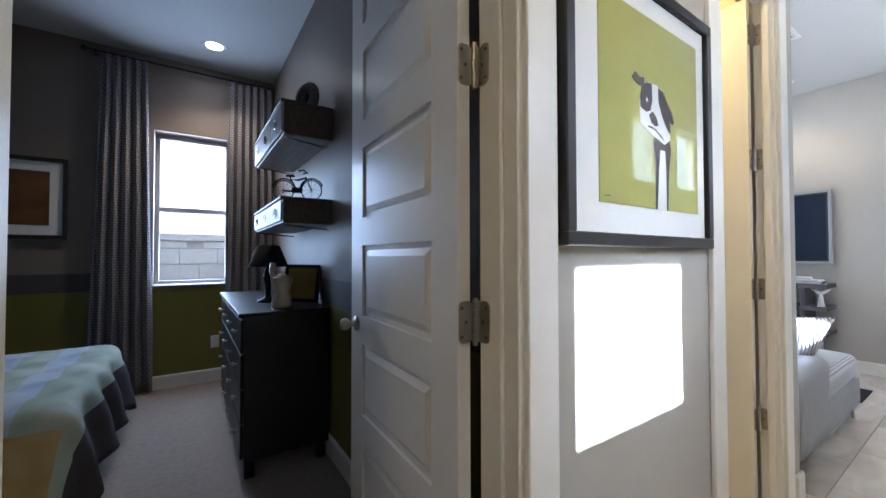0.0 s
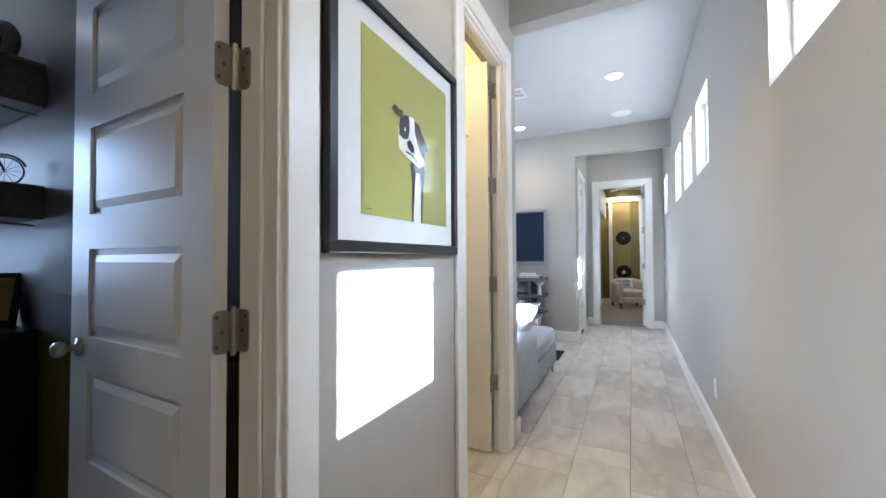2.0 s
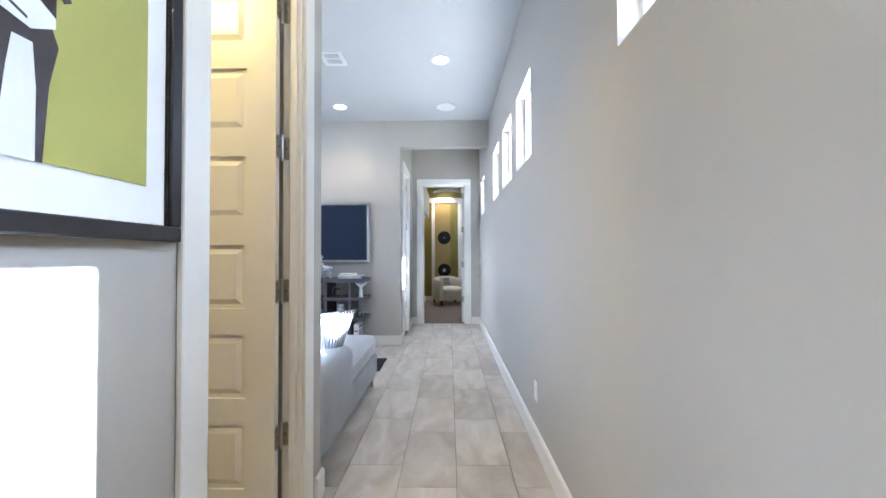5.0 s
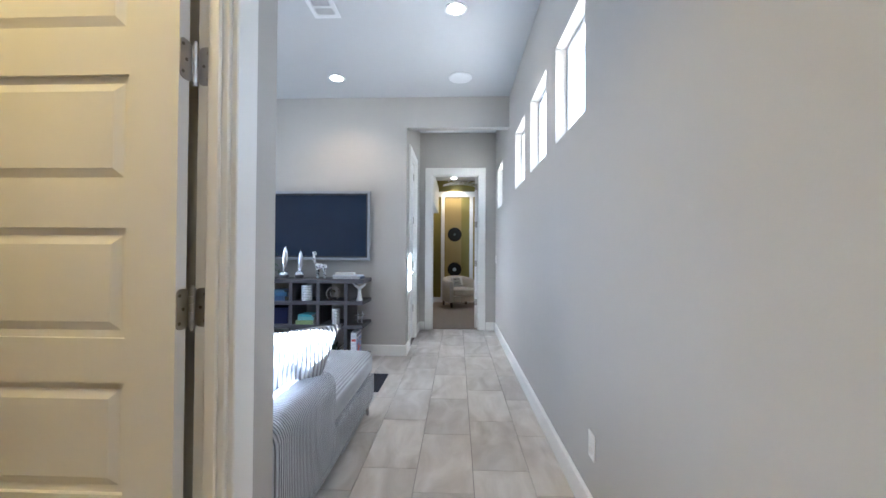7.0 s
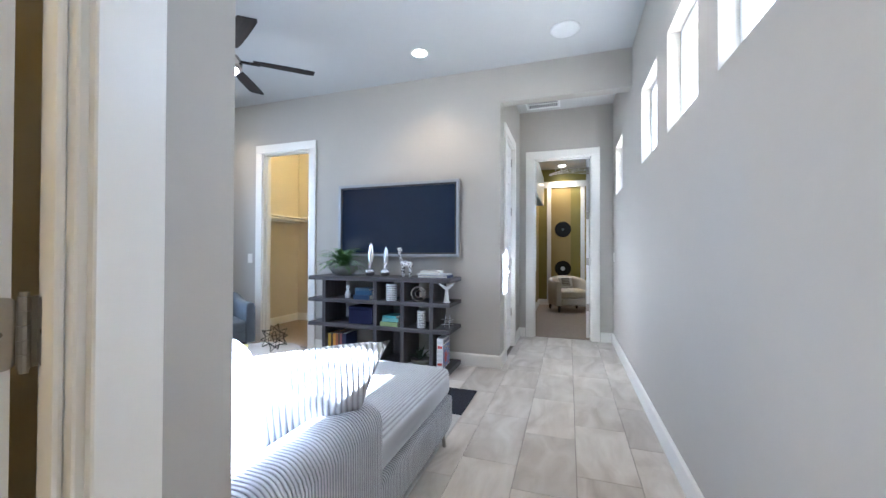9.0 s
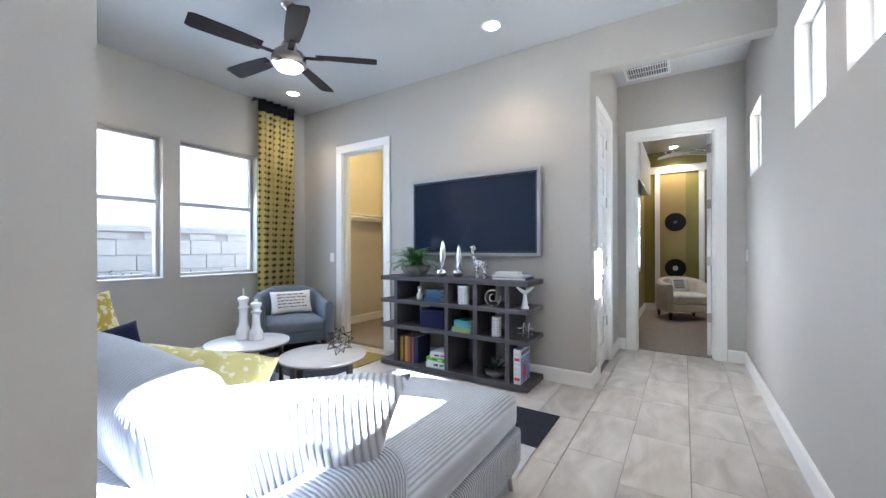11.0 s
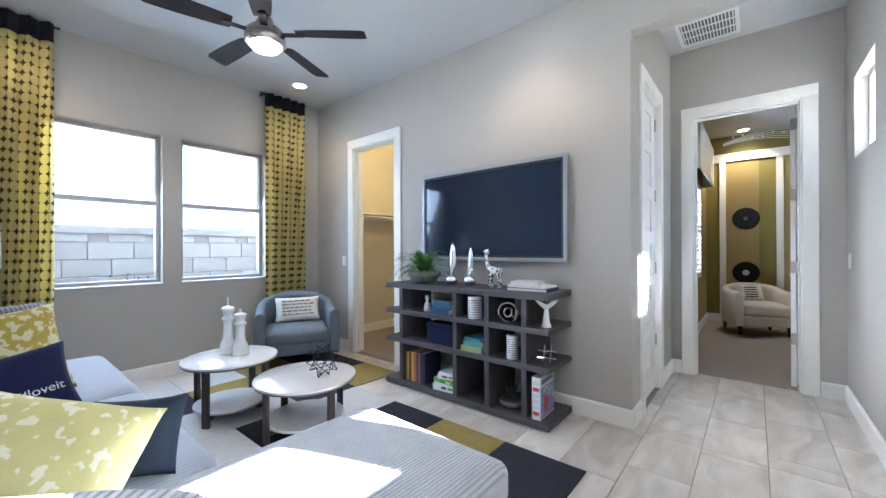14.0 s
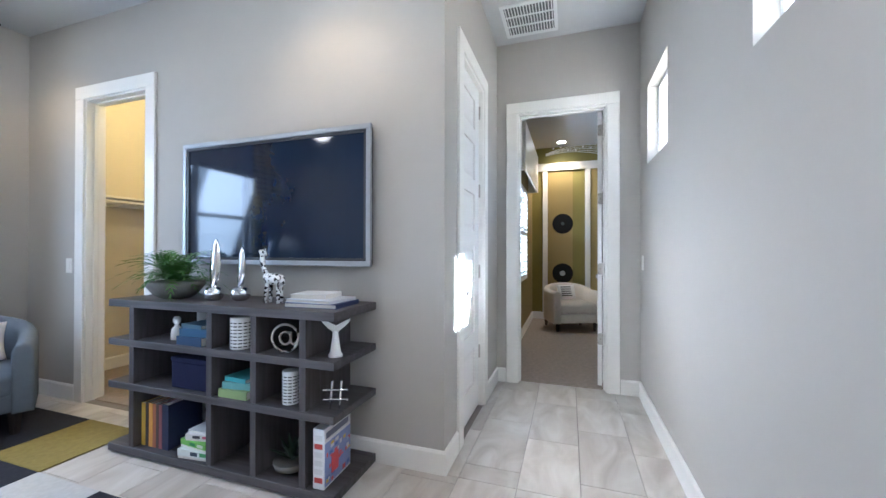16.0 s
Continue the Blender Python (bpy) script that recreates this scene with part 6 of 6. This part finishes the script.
# ---- bedroom ----
def bed():
    root = thing("bed", "bed with a rumpled blue, sage and ochre striped quilt", "bed", "", (-1.1, 3.44, 0.004))
    part("box_spring", box(-1.0, 0.98, -0.66, 0.66, 0.10, 0.32, 0.03, 3), QUILT_DARK, root, "charcoal bed skirt")
    part("mattress", box(-1.0, 0.98, -0.68, 0.68, 0.32, 0.54, 0.06, 4), LINEN, root)
    ex, ey, fall, n, m = 0.95, 0.66, 0.44, 84, 92
    bm = bmesh.new()
    grid = []
    for i in range(n + 1):
        row = []
        for k in range(m + 1):
            u, v = -0.95 + (0.95 + ex + fall) * i / n, (2 * k / m - 1) * (ey + fall)
            dx, dy = max(0.0, u - ex), max(0.0, abs(v) - ey)
            d = math.hypot(dx, dy)
            sy = 1 if v > 0 else -1
            run = min(d, 0.12)
            out = 0.085 * math.sin(run / 0.12 * math.pi / 2) + max(0.0, d - 0.12) * 0.20
            drop = 0.075 * (1 - math.cos(run / 0.12 * math.pi / 2)) + max(0.0, d - 0.12) * 0.93
            along = v if dx > dy else u
            fold = 0.030 * math.sin(13 * along + 2.0 * math.sin(3 * along)) * min(1.0, d / 0.25)
            nx, ny = (dx / d, sy * dy / d) if d else (0.0, 0.0)
            puff = 0.010 * math.sin(23 * u) * math.sin(19 * v) + 0.014 * noise.noise(Vector((u * 3, v * 3, 1.0)))
            row.append(bm.verts.new((min(u, ex) + nx * (out + fold), sy * min(abs(v), ey) + ny * (out + fold), max(0.06, 0.575 + puff - drop))))
        grid.append(row)
    for i in range(n):
        for k in range(m):
            f = bm.faces.new((grid[i][k], grid[i + 1][k], grid[i + 1][k + 1], grid[i][k + 1]))
            u, v = -0.95 + (0.95 + ex + fall) * (i + 0.5) / n, (2 * (k + 0.5) / m - 1) * (ey + fall)
            if u > ex + 0.17:
                f.material_index = 3
            elif v < -ey - 0.10:
                f.material_index = 2 if int((u + 4) / 0.14) % 3 else 1
            elif u > 0.60:
                f.material_index = 1 if u < 0.74 or u > 0.86 else 4
            else:
                f.material_index = (0, 4, 0, 1)[int((u + 4) / 0.11) % 4]
    quilt = part("quilt", bm, [QUILT_BLUE, QUILT_GREEN, QUILT_GOLD, QUILT_DARK, QUILT_PALE], root, "quilted bedspread hanging in folds", True)
    quilt.modifiers.new("quilt_thickness", "SOLIDIFY").thickness = 0.012
    for sx in (-0.9, 0.9):
        for sy in (-0.6, 0.6):
            part("leg", box(sx - 0.03, sx + 0.03, sy - 0.03, sy + 0.03, 0.0, 0.10), BLACK_PAINT, root)
    part("headboard", box(-1.09, -1.01, -0.75, 0.75, 0.0, 1.2, 0.02, 2), BLACK_PAINT, root)


bed()


def dresser():
    x0, x1, y0, y1, top = 0.548, 1.018, 2.85, 4.32, 0.892
    root = thing("dresser", "black painted chest of drawers with metal knobs", "dresser", "", ((x0 + x1) / 2, (y0 + y1) / 2, 0.004))
    o = Matrix.Translation((-(x0 + x1) / 2, -(y0 + y1) / 2, -0.004))
    part("carcass", moved(box(x0 + 0.02, x1, y0 + 0.012, y1 - 0.012, 0.10, top - 0.024, 0.003, 1), o), BLACK_PAINT, root)
    part("top", moved(box(x0 - 0.012, x1 + 0.002, y0 - 0.01, y1 + 0.01, top - 0.023, top, 0.005, 2), o), BLACK_PAINT, root)
    h = (top - 0.024 - 0.12) / 4
    for r in range(4):
        for c in range(2):
            ya = y0 + 0.025 + c * ((y1 - y0 - 0.05) / 2 + 0.005)
            yb = ya + (y1 - y0 - 0.06) / 2
            d = part("drawer", moved(box(x0 + 0.002, x0 + 0.0195, ya, yb, 0.115 + h * r, 0.115 + h * (r + 1) - 0.012, 0.003, 1), o), BLACK_PAINT, root)
            for yk in (ya + (yb - ya) * 0.25, ya + (yb - ya) * 0.75):
                kb = moved(lathe([(0.006, 0), (0.006, 0.012), (0.013, 0.018), (0.012, 0.027), (0.005, 0.03)], 14), o @ pose(x0 + 0.002, yk, 0.115 + h * (r + 0.5), 0, -90, 0))
                part("knob", kb, NICKEL, d, "small metal knob", True)
    for x in (x0 + 0.05, x1 - 0.04):
        for y in (y0 + 0.05, y1 - 0.05):
            part("foot", moved(box(x - 0.025, x + 0.025, y - 0.025, y + 0.025, 0.004, 0.10, 0.004, 1), o), BLACK_PAINT, root)


dresser()


def drawer_shelf(label, z0, z1):
    x0, x1, y0, y1 = 0.742, 1.035, 2.86, 3.90
    root = thing("wall_shelf", label, "shelf", "floating drawer shelves", ((x0 + x1) / 2, (y0 + y1) / 2, z0))
    o = Matrix.Translation((-(x0 + x1) / 2, -(y0 + y1) / 2, -z0))
    part("carcass", moved(box(x0 + 0.015, x1, y0, y1, z0, z1, 0.003, 1), o), SHELF_WOOD, root)
    part("top_lip", moved(box(x0 - 0.004, x1, y0 - 0.006, y1 + 0.006, z1, z1 + 0.014, 0.003, 1), o), SHELF_WOOD, root)
    w = (y1 - y0) / 3
    for k in range(3):
        d = part("drawer_front", moved(box(x0, x0 + 0.0145, y0 + k * w + 0.006, y0 + (k + 1) * w - 0.006, z0 + 0.012, z1 - 0.01, 0.002, 1), o), SHELF_FRONT, root, "pale grey drawer front")
        ring = [(0, 0.024 * math.cos(radians(a)), 0.024 * math.sin(radians(a))) for a in range(0, 360, 20)]
        part("ring_pull", moved(tube(ring, 0.004, 6, closed=True), o @ pose(x0 - 0.005, y0 + (k + 0.5) * w, (z0 + z1) / 2)), CHROME, d, "chrome ring pull")
    for y in (y0 + 0.06, y1 - 0.06):
        part("bracket", moved(tube([(x1 - 0.005, y, z0 - 0.03), (x0 + 0.03, y, z0 - 0.006)], 0.006, 8), o), CHROME, root, "thin metal bracket")


MATTE_BLACK = plain("matte_black_frame", (0.014, 0.013, 0.014), 0.85)
SHELF_WOOD = wood_material("grey_brown_shelf_wood", (0.13, 0.105, 0.085), (0.075, 0.058, 0.045), 0.45, 1)
SHELF_FRONT = plain("pale_grey_drawer_front", (0.36, 0.38, 0.42), 0.4)
drawer_shelf("grey wood floating shelf with three small drawers", 1.895, 2.078)
drawer_shelf("grey wood floating shelf with three small drawers", 1.385, 1.522)


def toy_bicycle():
    root = thing("model_bicycle", "black wire model bicycle on the shelf", "model bicycle", "", (0.87, 3.03, 1.536), -32)
    for x in (-0.085, 0.085):
        part("wheel", tube([(x + 0.062 * math.cos(radians(a)), 0, 0.066 + 0.062 * math.sin(radians(a))) for a in range(0, 360, 15)], 0.0038, 6, closed=True), BLACK_WIRE, root)
        part("mudguard", tube([(x + 0.071 * math.cos(radians(a)), 0, 0.068 + 0.071 * math.sin(radians(a))) for a in range(20, 165, 12)], 0.005, 6), BLACK_WIRE, root)
        bm = bmesh.new()
        for a in range(0, 180, 30):
            tube([(x + 0.06 * math.cos(radians(a)), 0, 0.066 + 0.06 * math.sin(radians(a))), (x - 0.06 * math.cos(radians(a)), 0, 0.066 - 0.06 * math.sin(radians(a)))], 0.001, 4, bm)
        part("spokes", bm, BLACK_WIRE, root)
    bm = tube([(-0.085, 0, 0.066), (-0.03, 0, 0.06), (0.0, 0, 0.055), (0.055, 0, 0.145), (0.085, 0, 0.066)], 0.005, 6)
    tube([(0.055, 0, 0.145), (0.0, 0, 0.13), (-0.04, 0, 0.135), (0.0, 0, 0.055)], 0.006, 6, bm)
    box(-0.035, 0.03, -0.008, 0.008, 0.05, 0.085, 0.004, 1, bm)
    part("frame", bm, BLACK_WIRE, root)
    part("handlebar", tube([(0.02, -0.045, 0.178), (0.05, -0.03, 0.185), (0.058, 0, 0.172), (0.05, 0.03, 0.185), (0.02, 0.045, 0.178)], 0.0045, 6), BLACK_WIRE, root)
    part("saddle", box(-0.07, -0.02, -0.014, 0.014, 0.15, 0.162, 0.005, 2), BLACK_WIRE, root)
    part("seat_post", tube([(-0.042, 0, 0.135), (-0.045, 0, 0.152)], 0.004, 6), BLACK_WIRE, root)


toy_bicycle()
dk = thing("carved_disc_ornament", "dark round carved ornament standing on the shelf", "ornament", "", (0.93, 3.05, 2.092), -62)
part("disc", moved(lathe([(0.035, -0.016), (0.085, -0.020), (0.105, 0.0), (0.085, 0.020), (0.035, 0.016), (0.035, -0.016)], 32), pose(0, 0, 0.105, 90, 0, 0)), SHELF_WOOD, dk, "", True)
part("hub", moved(lathe([(0.0, -0.02), (0.034, -0.018), (0.034, 0.018), (0.0, 0.02)], 20), pose(0, 0, 0.105, 90, 0, 0)), BLACK_WIRE, dk, "", True)


def bedroom_lamp():
    root = thing("table_lamp", "black table lamp with a tapered shade, switched off", "lamp", "", (0.76, 3.36, 0.892))
    part("base", lathe([(0.065, 0), (0.065, 0.012), (0.02, 0.03), (0.018, 0.10), (0.035, 0.16), (0.018, 0.22), (0.010, 0.26)], 24), BLACK_PAINT, root, "", True)
    part("shade", lathe([(0.125, 0.235), (0.123, 0.24), (0.07, 0.375), (0.06, 0.378), (0.0, 0.36)], 32), plain("black_lamp_shade", (0.010, 0.010, 0.014), 0.9), root, "black tapered shade", True)


bedroom_lamp()


def elephant():
    root = thing("elephant_ornament", "cream ceramic animal ornament with a raised trunk", "ornament", "", (0.775, 2.98, 0.892), 120)
    bm = lathe([(0.055, 0), (0.060, 0.02), (0.052, 0.06), (0.045, 0.10), (0.055, 0.14), (0.045, 0.175), (0.02, 0.20)], 24)
    tube([(0.03, 0, 0.16), (0.07, 0, 0.17), (0.085, 0, 0.215), (0.075, 0, 0.26)], 0.017, 10, bm)
    for s in (-1, 1):
        own = lathe([(0.0, -0.008), (0.034, -0.005), (0.034, 0.005), (0.0, 0.008)], 16)
        join(bm, moved(own, pose(0.0, s * 0.045, 0.15, 70 * s, 0, 0)))
    part("figure", bm, plain("cream_ceramic", (0.55, 0.47, 0.40), 0.25), root, "", True)


elephant()
fr = thing("photo_frame", "black photo frame with an olive picture leaning on the wall", "picture frame", "", (0.985, 3.12, 0.892), -90)
fr.matrix_basis = pose(0.93, 3.22, 0.892, 0, 0, -52) @ pose(0, 0, 0, -10, 0, 0)
for a, b, c, e in ((-0.14, 0.14, 0, 0.022), (-0.14, 0.14, 0.228, 0.25), (-0.14, -0.118, 0.022, 0.228), (0.118, 0.14, 0.022, 0.228)):
    part("frame_bar", box(a, b, -0.012, 0.012, c, e, 0.002, 1), MATTE_BLACK, fr)
part("picture", box(-0.118, 0.118, -0.002, 0.004, 0.022, 0.228), plain("ochre_picture", (0.30, 0.22, 0.05), 0.7), fr, "plain ochre picture")


def bedroom_picture():
    x0, x1, z0, z1 = -1.18, -0.505, 1.335, 1.985
    root = thing("framed_picture", "black-framed brown sunset picture on the bedroom wall", "picture", "", ((x0 + x1) / 2, 4.86, z0))
    hw, h, f = (x1 - x0) / 2, z1 - z0, 0.032
    for a, b, c, e in ((-hw, hw, 0, f), (-hw, hw, h - f, h), (-hw, -hw + f, f, h - f), (hw - f, hw, f, h - f)):
        part("frame_bar", box(a, b, -0.028, 0, c, e, 0.003, 1), BLACK, root)
    part("mat", box(-hw + f, hw - f, -0.012, -0.002, f, h - f), MAT_WHITE, root, "white picture mat")
    part("picture", box(-hw + 0.11, hw - 0.11, -0.015, -0.012, 0.11, h - 0.11), SUNSET, root, "brown sunset print")


bedroom_picture()
curtain("curtain", "grey woven curtain with pale dashes", -0.31, 0.0, 4.77, 0.02, 2.90, 5, 0.035, BED_CURTAIN, None, 3, 0.12)
curtain("curtain", "grey woven curtain with pale dashes", 0.62, 1.01, 4.77, 0.02, 2.90, 6, 0.035, BED_CURTAIN, None, 5, 0.06)
rd = thing("curtain_rod", "thin black curtain rod over the bedroom window", "curtain rod", "", (0.35, 4.78, 2.915))
part("rod", tube([(-0.75, 0, 0), (0.68, 0, 0)], 0.010, 10), BLACK, rd)
for x in (-0.70, 0.62):
    part("bracket", box(x - 0.008, x + 0.008, 0, 0.08, -0.012, 0.012), BLACK, rd)
part("finial", moved(lathe([(0.010, 0), (0.022, 0.012), (0.022, 0.028), (0.008, 0.04)], 14), pose(-0.75, 0, 0, 0, -90, 0)), BLACK, rd, "", True)


# ---- shrubs by the garden wall ----
def shrub(x, y, r, seed):
    root = thing("shrub", "low loose green shrub by the garden wall", "shrub", "shrubs by the garden wall", (x, y, -0.13))
    random.seed(seed)
    st_bm, lf = bmesh.new(), bmesh.new()
    for k in range(26):
        a, e = random.uniform(0, 6.28), random.uniform(0.5, 1.5)
        ln = random.uniform(0.6, 1.0) * r
        d = Vector((math.cos(a) * math.cos(e), math.sin(a) * math.cos(e), math.sin(e) * 1.5))
        tube([(0, 0, 0.0), d * ln * 0.5, d * ln + Vector((0, 0, -0.03))], 0.005, 4, st_bm)
        for q in range(26):
            p = d * ln * random.uniform(0.3, 1.05) + Vector([random.uniform(-0.06, 0.06) for _ in range(3)])
            n1 = Vector([random.uniform(-1, 1) for _ in range(3)]).normalized() * 0.026
            n2 = n1.orthogonal().normalized() * 0.013
            lf.faces.new([lf.verts.new(w) for w in (p - n1, p + n2, p + n1, p - n2)])
    part("stems", st_bm, DARKWOOD, root)
    part("foliage", lf, SHRUB_LEAF, root, "small green leaves")


SHRUB_LEAF = material("grey_green_leaf", (0.09, 0.13, 0.06), 0.6, vary=0.3, scale=12)
shrub(4.25, 6.15, 0.72, 1)
shrub(0.25, 6.1, 0.68, 2)
shrub(0.75, 6.15, 0.70, 3)
shrub(-0.35, 6.2, 0.62, 4)
shrub(2.9, 6.2, 0.70, 5)


# ---- pieces of floor and garden wall ----
def floor_tiles():
    """Rectangular tiles in rows along the corridor, every other row shifted by a third."""
    floor = bpy.data.objects["floor"]
    meshes = {}
    gap, w, ln = 0.003, 0.3045, 0.606
    areas = [(-1.6, 2.725, 0.0, 1.183), (2.725, 6.0, 0.0, 4.92), (6.0, 7.6, 0.0, 1.19), (1.16, 2.725, 1.183, 3.2)]
    count = 0
    for x0, x1, y0, y1 in areas:
        for r in range(-2, 18):
            ya, yb = max(y0, 0.198 + w * r), min(y1, 0.198 + w * (r + 1))
            if yb - ya < 0.02:
                continue
            start = 2.907 if r % 2 else 3.112
            for c in range(-9, 9):
                xa, xb = max(x0, start + ln * c), min(x1, start + ln * (c + 1))
                if xb - xa < 0.02:
                    continue
                key = (round(xb - xa, 3), round(yb - ya, 3))
                if key not in meshes:
                    bm = bmesh.new()
                    hx, hy = key[0] / 2 - gap / 2, key[1] / 2 - gap / 2
                    low = [bm.verts.new((sx * hx, sy * hy, -0.006)) for sx, sy in ((-1, -1), (1, -1), (1, 1), (-1, 1))]
                    mid = [bm.verts.new((sx * hx, sy * hy, -0.0012)) for sx, sy in ((-1, -1), (1, -1), (1, 1), (-1, 1))]
                    up = [bm.verts.new((sx * (hx - 0.0012), sy * (hy - 0.0012), 0.0)) for sx, sy in ((-1, -1), (1, -1), (1, 1), (-1, 1))]
                    for p, q in ((low, mid), (mid, up)):
                        for k in range(4):
                            bm.faces.new((p[k], p[(k + 1) % 4], q[(k + 1) % 4], q[k]))
                    bm.faces.new(up)
                    me = bpy.data.meshes.new("tile")
                    bm.to_mesh(me)
                    bm.free()
                    me.materials.append(TILE)
                    meshes[key] = me
                ob = new("tile", meshes[key])
                ob.parent = floor
                ob.location = ((xa + xb) / 2, (ya + yb) / 2, 0)
                count += 1


floor_tiles()


def block_fence():
    """A garden wall of concrete blocks in running bond; half blocks with gaps between them carry a smooth cap."""
    y, h, ln, base, rows = 6.45, 0.20, 0.42, -0.10, 7
    top = base + rows * h
    fence = structure("garden_wall", box(-4.5, 9.5, y + 0.02, y + 0.17, -0.3, top + 0.1), MORTAR, "grey concrete block garden wall", "garden wall")

    def block_mesh(name, length, height):
        bm = box(-length / 2 + 0.005, length / 2 - 0.005, 0, 0.19, 0.005, height - 0.005, 0.004, 1)
        me = bpy.data.meshes.new(name)
        bm.to_mesh(me)
        bm.free()
        me.materials.append(BLOCK)
        return me

    full, half = block_mesh("block", ln, h), block_mesh("half_block", 0.36, 0.10)
    for r in range(rows):
        for c in range(-10, 22):
            ob = new("block", full)
            ob.parent = fence
            ob.location = ((c + 0.5 * (r % 2)) * ln, y, base + r * h)
    for c in range(-8, 18):
        ob = new("block", half)
        ob.parent = fence
        ob.location = (0.11 + c * 0.53, y, top)
    part("cap", box(-4.5, 9.5, y - 0.015, y + 0.2, top + 0.10, top + 0.19, 0.008, 1), BLOCK, fence, "smooth concrete cap")


block_fence()
